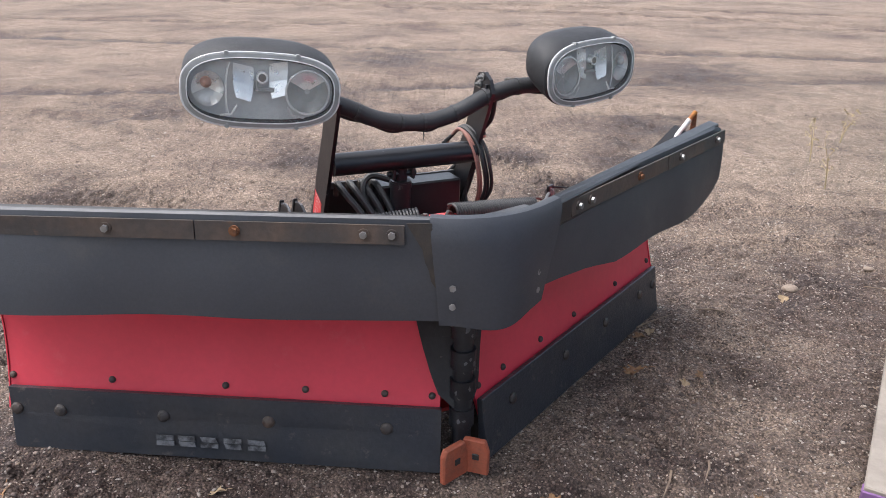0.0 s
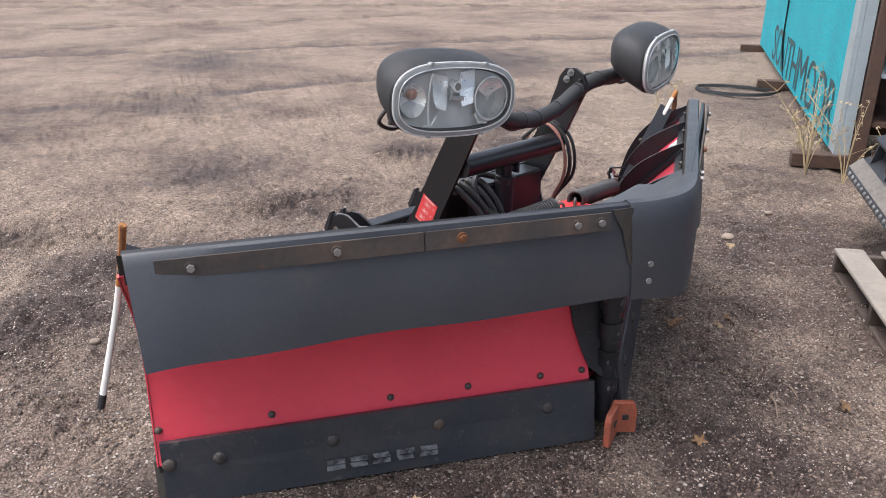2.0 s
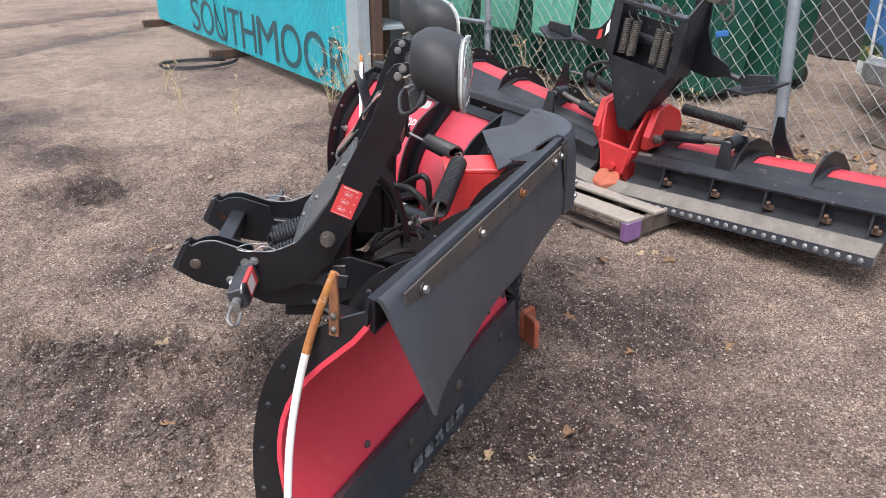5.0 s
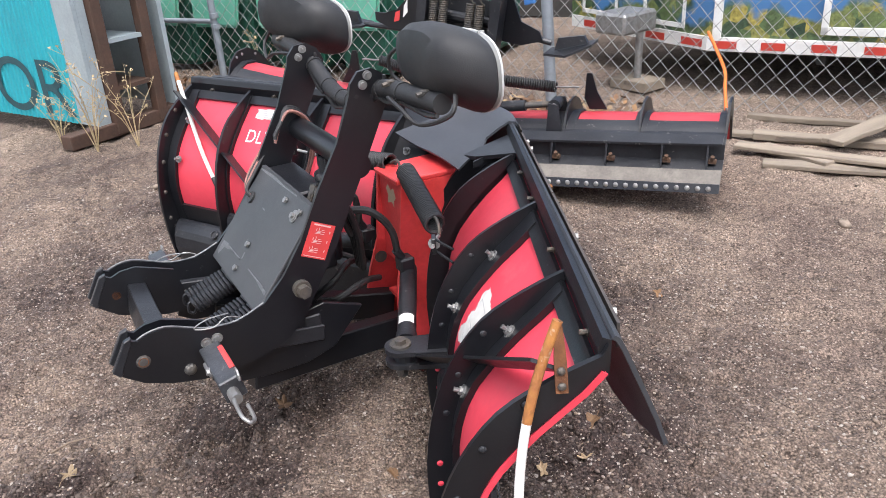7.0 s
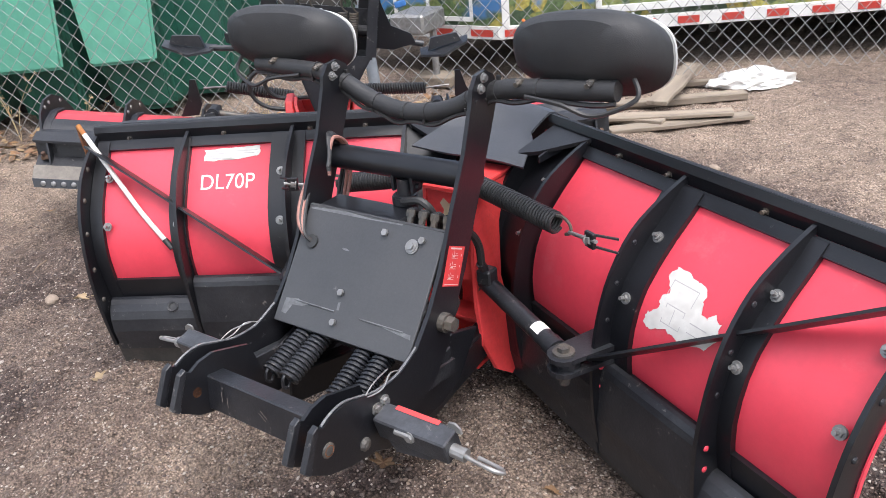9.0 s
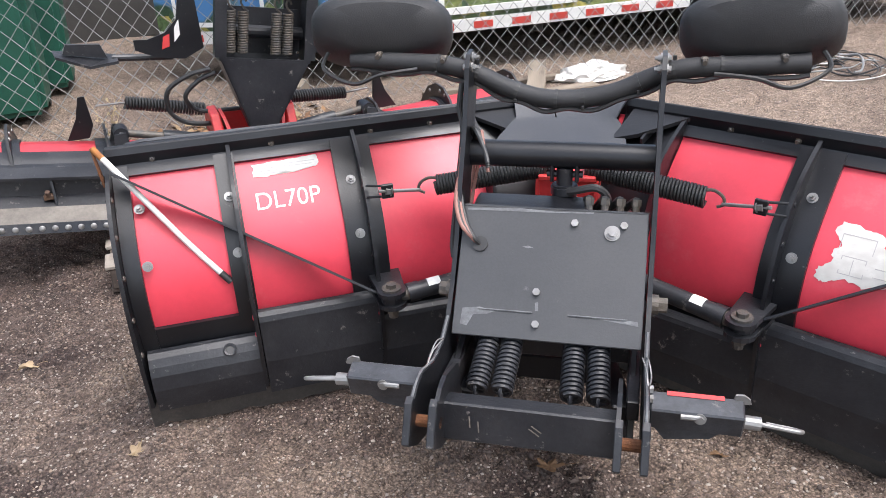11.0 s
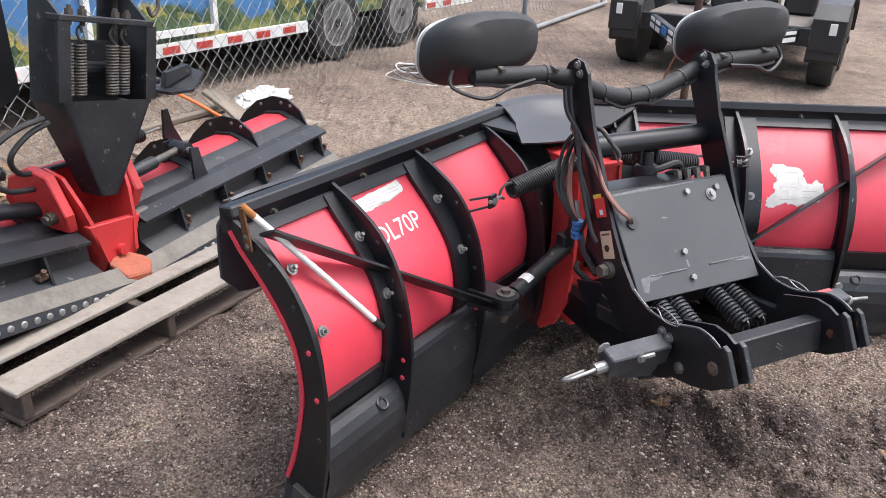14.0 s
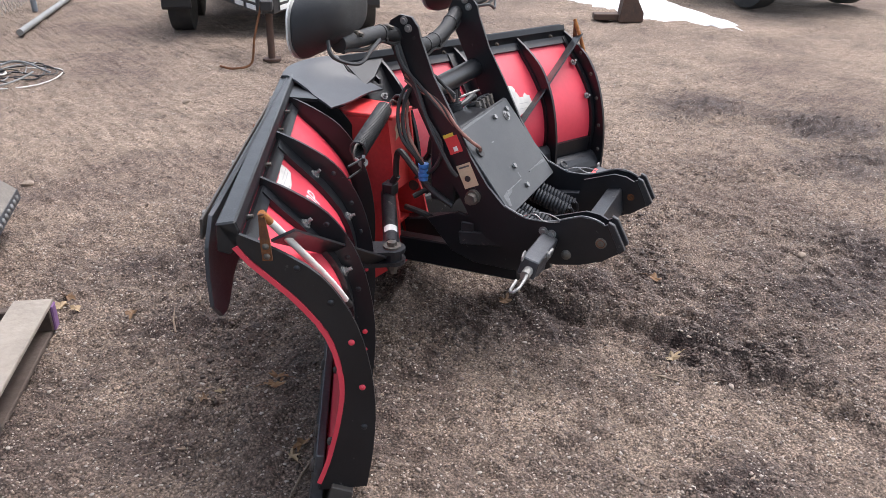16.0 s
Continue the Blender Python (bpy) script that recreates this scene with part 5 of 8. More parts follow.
# angling rams and return springs
for s, w in ((-1, wing_a), (1, wing_b)):
    pin = w.at(0.683, 0.195, 0.398)
    root = V(s * 0.125, 0.285, 0.44)
    d = (pin - root).normalized()
    bm = BM()
    reach = (pin - root).length
    add_tube(bm, [root, pin - d * 0.085], 0.028, 16)
    add_tube(bm, [pin - d * 0.085, pin - d * 0.050], 0.031, 16)
    barrel = part("angle_ram", bm, BLACK_WORN, plow, "black hydraulic angling cylinder", True)
    bm = BM()
    add_tube(bm, [pin - d * 0.055, pin - d * 0.02], 0.022, 12)
    part("rod", bm, CLEVIS, barrel, "", True)
    bm = BM()
    add_tube(bm, [pin - V(0, 0, 0.017), pin + V(0, 0, 0.017)], 0.034, 14)
    part("rod_eye", bm, BLACK_WORN, barrel)
    bm = BM()
    x = d.cross(V(0, 0, 1)).normalized()
    top = x.cross(d).normalized()
    c = root + d * (reach - 0.135)
    rows = []
    for q in np.linspace(-0.9, 0.9, 6):
        n = (top * math.cos(q) + x * math.sin(q)) * 0.0288
        rows.append((bm.verts.new(c - d * 0.02 + n), bm.verts.new(c + d * 0.02 + n)))
    for a, b in zip(rows, rows[1:]):
        bm.faces.new((a[0], b[0], b[1], a[1]))
    part("label", bm, WHITE, barrel, "small white label")
    bm = BM()
    add_box(bm, root + V(s * 0.02, 0.02, 0.035), V(0.05, 0.05, 0.05), None, 0.006)
    add_tube(bm, [root + V(s * 0.02, 0.03, 0.06), root + V(s * 0.02, 0.05, 0.09)], 0.014, 8)
    part("port_block", bm, BLACK_WORN, barrel)
    bm = BM()
    if s < 0:
        path = [root + V(-0.02, 0.045, 0.08), V(-0.147, 0.34, 0.59), V(-0.140, 0.37, 0.645), V(-0.120, 0.42, 0.680), V(-0.09, 0.50, 0.680), V(-0.06, 0.56, 0.66)]
    else:
        path = [root + V(0.02, 0.045, 0.08), V(0.147, 0.335, 0.60), V(0.150, 0.345, 0.625), V(0.165, 0.37, 0.628), V(0.20, 0.45, 0.575), V(0.225, 0.52, 0.53), V(0.23, 0.60, 0.49)]
    add_tube(bm, smooth_path(path, 6), 0.012, 8)
    part("hose", bm, CABLE, barrel, "", True)
    # spring, hook and eye bolt
    eye = w.at(0.655, 0.108, 0.712)
    inner = V(s * 0.055, 0.235, 0.745)
    outer = V(s * 0.395, 0.318, 0.70)
    bm = BM()
    add_tube(bm, spring_path(inner, outer, 0.028, 36), 0.0052, 6)
    spr = part("return_spring", bm, CABLE, plow, "black coil return spring", True)
    bm = BM()
    add_tube(bm, smooth_path([outer + V(s * -0.01, 0, 0.022), outer + V(s * 0.02, 0.005, 0.025), outer + V(s * 0.045, 0.012, 0.01), outer + V(s * 0.05, 0.015, -0.012), outer + V(s * 0.032, 0.012, -0.022)], 4), 0.0048, 6)
    part("hook", bm, CLEVIS, spr)
    bm = BM()
    add_tube(bm, smooth_path([inner, inner + V(s * -0.02, -0.015, 0.012), inner + V(s * -0.03, -0.02, -0.01)], 3), 0.0048, 6)
    part("hook", bm, CLEVIS, spr)
    bm = BM()
    a = outer + V(s * 0.045, 0.015, -0.012)
    dd = (eye - a).normalized()
    add_tube(bm, [a, eye + dd * 0.03], 0.0055, 8)
    add_tube(bm, [eye - dd * 0.006, eye + dd * 0.008], 0.013, 6)
    add_tube(bm, [eye - dd * 0.010, eye - dd * 0.007], 0.017, 10)
    part("eye_bolt", bm, ZINC, spr, "bare steel eye bolt")

# bent light bar
BAR = smooth_path([(-0.60, 0.385, 1.100), (-0.42, 0.385, 1.090), (-0.31, 0.388, 1.084), (-0.23, 0.39, 1.062), (-0.13, 0.39, 1.018), (-0.03, 0.39, 0.998), (0.06, 0.39, 0.999), (0.15, 0.39, 1.022), (0.24, 0.39, 1.062), (0.33, 0.388, 1.086), (0.45, 0.385, 1.092), (0.60, 0.385, 1.098)], 5)
bm = BM()
add_tube(bm, BAR, 0.026, 16)
lbar = part("light_bar", bm, PLASTIC, plow, "bent black light bar tube", True)
bm = BM()
add_tube(bm, [p + V(0, 0.016, -0.026 - 0.006 * math.sin(i * 0.9)) for i, p in enumerate(BAR)], 0.0065, 6)
part("cable", bm, CABLE, lbar, "", True)
for i in (6, 12, 17, 24, 28, 34, 40, 46):
    bm = BM()
    p, d = BAR[i], (BAR[i + 1] - BAR[i - 1]).normalized()
    add_tube(bm, [p - d * 0.004, p + d * 0.004], 0.0285, 14)
    if i in (12, 40):
        add_box(bm, p + V(0, -0.006, 0.032), V(0.010, 0.008, 0.014), None, 0.001)
    elif i == 28:
        add_tube(bm, [p + V(0, -0.004, -0.028), p + V(0.002, -0.006, -0.040), p + V(-0.001, -0.008, -0.052)], 0.0022, 5)
    else:
        add_box(bm, p + V(0, 0.024, -0.018), V(0.008, 0.008, 0.010), None, 0.001)
    part("cable_tie", bm, CABLE, lbar)
for s in (-1, 1):
    for x in (0.34, 0.53):
        bm = BM()
        p = min(BAR, key=lambda q: abs(q.x - s * x))
        add_box(bm, p + V(0, 0.012, 0.022), V(0.018, 0.022, 0.014), None, 0.003)
        add_tube(bm, [p + V(0, 0.012, 0.022), p + V(0, 0.036, 0.018)], 0.007, 6)
        part("lamp_bracket", bm, CLEVIS, lbar)


def glass_material():
    m = bpy.data.materials.new("hazy_lens")
    m.use_nodes = True
    n, l = m.node_tree.nodes, m.node_tree.links
    b = n["Principled BSDF"]
    b.inputs["Base Color"].default_value = (0.93, 0.94, 0.92, 1)
    b.inputs["Transmission Weight"].default_value = 0.93
    b.inputs["IOR"].default_value = 1.15
    t = n.new("ShaderNodeTexNoise")
    t.inputs["Scale"].default_value = 18
    r = n.new("ShaderNodeMapRange")
    r.inputs["To Min"].default_value, r.inputs["To Max"].default_value = 0.02, 0.12
    l.new(t.outputs["Fac"], r.inputs["Value"])
    l.new(r.outputs["Result"], b.inputs["Roughness"])
    return m


LENS = glass_material()
# bright and grey tones also carry the bowls' sky and ground reflections
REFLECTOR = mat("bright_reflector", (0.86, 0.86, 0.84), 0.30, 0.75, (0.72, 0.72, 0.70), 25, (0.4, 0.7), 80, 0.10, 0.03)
LAMP_GREY = mat("grey_lamp_floor_and_reflection", (0.50, 0.505, 0.49), 0.35, 0.3, (0.42, 0.42, 0.41), 12, (0.4, 0.7), 80, 0.15, 0.05)
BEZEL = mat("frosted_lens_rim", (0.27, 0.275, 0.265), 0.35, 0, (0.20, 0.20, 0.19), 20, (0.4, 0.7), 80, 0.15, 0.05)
RIM_LINE = mat("pale_rim_line", (0.62, 0.62, 0.61), 0.3, 0, (0.45, 0.45, 0.44), 30, (0.4, 0.7), 80, 0.15, 0.05)
AMBER = mat("amber_bulb", (0.26, 0.10, 0.055), 0.3)


def stadium(hw, hh, n=36, power=2.8):
    """A rounded lamp outline."""
    out = []
    for k in range(n):
        q = 2 * math.pi * k / n
        c, s_ = math.cos(q), math.sin(q)
        out.append((hw * math.copysign(abs(c) ** (2 / power), c), hh * math.copysign(abs(s_) ** (2 / power), s_)))
    return out


def headlight(centre, roll, yaw, s):
    """Oval lamp: front looks along -y of its own frame. s: side on which the small outer bulb sits."""
    M = pose(*centre, 0, 0, yaw) @ pose(0, 0, 0, 0, roll, 0)

    def ring(bm, hw, hh, y, up=0.0, flat=0.0):
        vs = []
        for x, z in stadium(hw, hh):
            zz = z + up
            if flat and zz < -flat:
                zz = -flat
            vs.append(bm.verts.new(M @ V(x, y, zz)))
        return vs

    def skin(bm, rings, close_first=False, close_last=False):
        for a, b in zip(rings, rings[1:]):
            for k in range(len(a)):
                bm.faces.new((a[k], a[(k + 1) % len(a)], b[(k + 1) % len(a)], b[k]))
        if close_first:
            bm.faces.new(rings[0])
        if close_last:
            bm.faces.new(rings[-1])

    bm = BM()
    skin(bm, [ring(bm, 0.185, 0.076, -0.075), ring(bm, 0.196, 0.094, -0.092), ring(bm, 0.204, 0.100, -0.085), ring(bm, 0.203, 0.100, -0.06, 0.012), ring(bm, 0.198, 0.096, -0.022, 0.028, 0.066), ring(bm, 0.184, 0.086, 0.012, 0.038, 0.046), ring(bm, 0.154, 0.068, 0.038, 0.042, 0.032), ring(bm, 0.10, 0.042, 0.048, 0.038, 0.02)], False, True)
    body = part("headlight", bm, PLASTIC, plow, "black plastic oval headlight with a clear lens", True)
    bm = BM()
    skin(bm, [ring(bm, 0.198, 0.094, -0.091), ring(bm, 0.203, 0.098, -0.097), ring(bm, 0.200, 0.095, -0.104), ring(bm, 0.190, 0.086, -0.106), ring(bm, 0.188, 0.084, -0.098)])
    part("rim", bm, BEZEL, body, "cloudy clear lens rim", True)

    def line(pts, r, name="rim_line"):
        bm = BM()
        add_tube(bm, [M @ V(*p) for p in pts], r, 6)
        part(name, bm, RIM_LINE, body, "", True)

    oval = lambda hw, hh, y: [(x, y, z) for x, z in stadium(hw, hh, 60)] + [(hw, y, 0)]
    line(oval(0.2025, 0.0975, -0.100), 0.0028)
    line(oval(0.188, 0.0840, -0.106), 0.0016)
    bm = BM()
    skin(bm, [ring(bm, 0.190, 0.085, -0.101), ring(bm, 0.170, 0.068, -0.110), ring(bm, 0.10, 0.035, -0.116), ring(bm, 0.02, 0.008, -0.118)], False, True)
    lens = part("lens", bm, LENS, body, "hazy clear lens", True)
    lens.visible_shadow = False
    bm = BM()
    skin(bm, [ring(bm, 0.196, 0.090, -0.086), ring(bm, 0.188, 0.082, -0.070)], False, True)
    part("inner_panel", bm, LAMP_GREY, body)
    # turn lamp outside, wide main lamp in the middle, round lamp inside
    def fan(x, r, wide, lo, hi, steps, material, deep=0.0725):
        bm = BM()
        qs = np.linspace(radians(lo), radians(hi), steps + 1)
        prof = [(r * 0.98, -0.0900), (r * 0.80, -0.0835), (r * 0.50, -0.0765), (r * 0.12, -deep)]
        for k, (q0, q1) in enumerate(zip(qs, qs[1:])):
            cells = [[bm.verts.new(M @ V(x + rr * math.cos(q) * wide, y - 0.0012 * (k % 2), rr * math.sin(q))) for q in (q0, q1)] for rr, y in prof]
            for f0, f1 in zip(cells, cells[1:]):
                bm.faces.new((f0[0], f0[1], f1[1], f1[0]))
        part("reflector", bm, material, body)

    # one bowl in two tones: its reflections painted bright above, grey below
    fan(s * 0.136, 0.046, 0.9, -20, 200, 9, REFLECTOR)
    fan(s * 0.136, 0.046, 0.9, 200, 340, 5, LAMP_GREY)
    bm = BM()
    bmesh.ops.create_uvsphere(bm, u_segments=12, v_segments=8, radius=0.015, matrix=M @ pose(s * 0.140, -0.088, 0.016))
    part("bulb", bm, AMBER if s < 0 else LAMP_GREY, body, "", True)
    # mirror panels tipped up to catch the sky, above a grey floor
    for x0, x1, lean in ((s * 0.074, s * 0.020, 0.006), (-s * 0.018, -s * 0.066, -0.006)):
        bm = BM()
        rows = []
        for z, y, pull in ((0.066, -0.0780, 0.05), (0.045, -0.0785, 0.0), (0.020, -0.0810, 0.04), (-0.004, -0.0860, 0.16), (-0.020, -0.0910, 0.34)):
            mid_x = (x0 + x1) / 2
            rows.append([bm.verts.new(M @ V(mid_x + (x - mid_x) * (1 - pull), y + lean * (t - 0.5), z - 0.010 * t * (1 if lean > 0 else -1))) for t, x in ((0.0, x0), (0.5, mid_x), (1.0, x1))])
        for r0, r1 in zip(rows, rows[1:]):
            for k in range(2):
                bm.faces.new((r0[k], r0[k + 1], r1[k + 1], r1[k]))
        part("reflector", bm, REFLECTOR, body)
    bm = BM()
    add_tube(bm, [M @ V(0, -0.074, 0.034), M @ V(0, -0.099, 0.034)], 0.015, 16)
    part("bulb", bm, REFLECTOR, body)
    bm = BM()
    add_tube(bm, [M @ V(0, -0.0985, 0.034), M @ V(0, -0.0995, 0.034)], 0.010, 12)
    part("bulb_holder", bm, CLEVIS, body)
    bm = BM()
    add_box(bm, M @ V(-s * 0.006, -0.084, 0.002), V(0.050, 0.010, 0.012), M.to_euler(), 0.002)
    add_box(bm, M @ V(s * 0.012, -0.086, 0.014), V(0.008, 0.010, 0.026), M.to_euler(), 0.002)
    part("bulb_holder", bm, BEZEL, body)
    # round lamp: dark bowl, its bright crescent a reflection set in as colour
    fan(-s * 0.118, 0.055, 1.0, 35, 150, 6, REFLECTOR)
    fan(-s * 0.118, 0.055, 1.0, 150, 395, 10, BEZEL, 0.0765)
    line([(-s * 0.118 + 0.057 * math.cos(q), -0.0975, 0.057 * math.sin(q)) for q in np.linspace(0, 2 * math.pi, 33)], 0.0026, "lens_line")
    line([(s * (0.080 + 0.012 * math.cos(q)), -0.0975, 0.070 * math.sin(q)) for q in np.linspace(-1.35, 1.35, 15)], 0.0026, "lens_line")
    for x in (-0.064, 0.066):
        line([(x * 1.0, -0.0985, -0.040), (x * 1.2, -0.0985, -0.062), (x * 1.65, -0.0985, -0.066)], 0.003, "lens_line")
    for x in (-0.09, 0.09):
        for z in (-0.093, 0.093):
            bm = BM()
            add_tube(bm, [M @ V(x, -0.108, z), M @ V(x, -0.092, z)], 0.006, 8)
            part("lens_clip", bm, BEZEL, body)
    bm = BM()
    add_tube(bm, smooth_path([M @ V(s * 0.15, 0.0, -0.03), M @ V(s * 0.165, 0.02, -0.075), M @ V(s * 0.08, 0.07, -0.105), M @ V(0, 0.09, -0.075), M @ V(-s * 0.1, 0.09, -0.06)], 5), 0.006, 6)
    part("cable", bm, CABLE, body, "", True)


headlight(V(-0.480, 0.345, 1.146), 4.5, -8, -1)
headlight(V(0.520, 0.352, 1.145), -2.5, 15, 1)

# cables hung over the cross tube, down to the plug
for i, (mt, out, fwd) in enumerate(((COPPER_WIRE, 0.0, 0.0), (COPPER_WIRE, -0.010, 0.006), (CABLE, 0.012, 0.010), (CABLE, 0.022, 0.004), (CABLE, 0.030, 0.020))):
    bm = BM()
    p = [V(0.180, 0.575, 0.850 + 0.006 * i), V(0.196, 0.545, 0.905), V(0.214 + out * 0.5, 0.505, 0.934 + 0.003 * i), V(0.230 + out, 0.455 - fwd, 0.902), V(0.246 + out, 0.430 - fwd, 0.826), V(0.262 + out * 1.1, 0.442 - fwd * 0.6, 0.740), V(0.262 + out * 0.6, 0.474, 0.672), V(0.244 + out * 0.2, 0.490, 0.632)]
    add_tube(bm, smooth_path(p, 6), 0.0052 if i < 2 else 0.0062, 8)
    part("hung_cable", bm, mt, plow, "", True)
# loose cables by the side plate
for i, (mt, off) in enumerate(((CABLE, 0.0), (COPPER_WIRE, 0.012), (CABLE, 0.024), (COPPER_WIRE, 0.034))):
    bm = BM()
    k = off / 0.034
    p = [V(0.262, 0.43, 0.955 - 0.03 * k), V(0.267 - 0.004 * k, 0.475 + 0.012 * k, 0.925 - 0.03 * k), V(0.264 - 0.012 * k, 0.535 + 0.022 * k, 0.865), V(0.250 + 0.010 * k, 0.600 + 0.016 * k, 0.795), V(0.228 + 0.012 * k, 0.652 + 0.012 * k, 0.742), V(0.203 + 0.004 * k, 0.684, 0.712), V(0.187, 0.678, 0.688)]
    add_tube(bm, smooth_path(p, 6), 0.0058, 8)
    part("loose_cable", bm, mt, plow, "", True)
bm = BM()
add_tube(bm, smooth_path([V(0.28, 0.40, 1.05), V(0.285, 0.43, 0.98), V(0.268, 0.47, 0.92), V(0.275, 0.52, 0.80), V(0.278, 0.60, 0.66), V(0.27, 0.63, 0.62)], 6), 0.008, 8)
part("loose_cable", bm, CABLE, plow, "", True)
bm = BM()
for k in range(4):
    add_tube(bm, [V(0.243, 0.491, 0.634 - 0.016 * k), V(0.243, 0.491, 0.622 - 0.016 * k)], 0.019 - 0.002 * (k % 2), 12)
part("blue_plug", bm, BLUE, plow, "blue ribbed electrical plug")
# hoses lying low between the side plates
for path in ([(-0.05, 0.36, 0.40), (-0.12, 0.44, 0.44), (-0.14, 0.54, 0.42), (-0.06, 0.58, 0.38)], [(0.06, 0.36, 0.42), (0.0, 0.44, 0.46), (-0.06, 0.52, 0.44), (-0.02, 0.58, 0.38)], [(0.12, 0.36, 0.40), (0.18, 0.44, 0.42), (0.14, 0.54, 0.38), (0.04, 0.56, 0.36)]):
    bm = BM()
    add_tube(bm, smooth_path(path, 6), 0.011, 8)
    part("hydraulic_hose", bm, CABLE, plow, "", True)
# cable that runs down from the light bar behind the plate
bm = BM()
add_tube(bm, smooth_path([V(0.262, 0.40, 1.06), V(0.270, 0.43, 0.99), V(0.266, 0.46, 0.92), V(0.272, 0.51, 0.82), V(0.268, 0.57, 0.72), V(0.262, 0.54, 0.63), V(0.20, 0.44, 0.56)], 6), 0.0065, 8)
part("loose_cable", bm, CABLE, plow, "", True)

# blade markers
def into_plow(x, y, z):
    d = V(x - HINGE[0], y - HINGE[1], z)
    return Matrix.Rotation(radians(-TURNED), 3, "Z") @ d


def marker(board, w, foot, path, cuts):
    rod = smooth_path(path, 6)
    bm = BM()
    t = rod[0]
    side = w.v * 0.011
    add_prism(bm, [foot - side, foot + side, foot.lerp(t, 0.45) + side, t + w.v * 0.006, t - w.v * 0.006, foot.lerp(t, 0.45) - side], w.u * 0.006)
    br = part("marker_bracket", bm, RUST, board, "rusty marker bracket")
    for k in (0.10, 0.32):
        bm = BM()
        add_dome(bm, foot.lerp(t, k) + w.u * 0.006, w.u, 0.008, 0.006)
        part("bracket_bolt", bm, CLEVIS, board)
    n = len(rod) - 1
    for nm, a, b, r, mt, lab in (("rusty_end", 0, cuts[0], 0.0092, RUST_ORANGE, "rust-stained upper end"), ("marker_rod", cuts[0], n - 2, 0.0088, WHITE_ROD, "white plastic marker rod"), ("rubber_tip", n - 2, n, 0.0105, CABLE, "black rubber tip")):
        bm = BM()
        add_tube(bm, rod[a:b + 1], r, 10)
        part(nm, bm, mt, board, lab, True)


RUST_ORANGE = mat("flaking_orange_rust", (0.46, 0.19, 0.045), 0.8, 0, (0.30, 0.11, 0.035), 30, (0.35, 0.65), 120, 0.3, 0.4, 140, (0.62, 0.52, 0.40), 22, (0.6, 0.7))
marker(board_a, wing_a, wing_a.at(1.434, -0.090, 0.775), [into_plow(*p) for p in ((-1.336, 1.969, 0.905), (-1.357, 2.012, 0.79), (-1.386, 2.042, 0.66), (-1.424, 2.054, 0.52), (-1.466, 2.047, 0.372))], (9,))
marker(board_b, wing_b, wing_b.at(1.458, -0.092, 0.775), [V(1.333, 0.630, 0.893), V(1.225, 0.632, 0.772), V(1.08, 0.633, 0.605), V(0.972, 0.618, 0.477)], (2,))
WORN_PRINT = mat("worn_grey_print", (0.17, 0.175, 0.185), 0.6, 0, (0.03, 0.03, 0.034), 30, (0.4, 0.6), 90, 0.3, 0.1)
# worn lettering on the cutting edge, as plain bars
for i, u in enumerate((0.955, 0.885, 0.815, 0.74, 0.665)):
    bm = BM()
    for dz, cut in ((0.0, 0.006 * (i % 2)), (0.021, 0.004 * (i % 3))):
        add_prism(bm, [wing_a.at(u - cut, -0.0545, 0.042 + dz), wing_a.at(u - 0.056, -0.0545, 0.042 + dz), wing_a.at(u - 0.056 + cut, -0.050, 0.057 + dz), wing_a.at(u, -0.050, 0.057 + dz)], -wing_a.v * 0.001)
    part("worn_mark", bm, WORN_PRINT, board_a)


# ---- the second plow, lying on its face behind the first ----
second = thing("snow_plow", (1.80, 1.95, 0.0), 243.0, "red and black snow plow lying face down on a pallet", "snow plow")
RED_DUSTY = mat("dusty_red_sheet", (0.50, 0.035, 0.05), 0.45, 0, (0.42, 0.04, 0.05), 4, (0.35, 0.7), 60, 0.12, 0.03, 60, (0.42, 0.12, 0.10), 5, (0.6, 0.9))
RED_OLD = mat("old_red_painted_steel", (0.52, 0.032, 0.034), 0.36, 0, (0.40, 0.028, 0.028), 6, (0.4, 0.7), 60, 0.2, 0.1, 90, (0.10, 0.045, 0.035), 11, (0.60, 0.72))
TAB_RUST = mat("dirty_brown_rust", (0.085, 0.05, 0.034), 0.85, 0.1, (0.14, 0.075, 0.04), 25, (0.45, 0.7), 120, 0.4, 0.3, 150)
# section of the sheet, from the edge side over the hump to the top edge
HUMP = [(0.09, 0.165), (0.17, 0.215), (0.27, 0.245), (0.37, 0.235), (0.47, 0.185), (0.57, 0.10), (0.64, 0.02)]


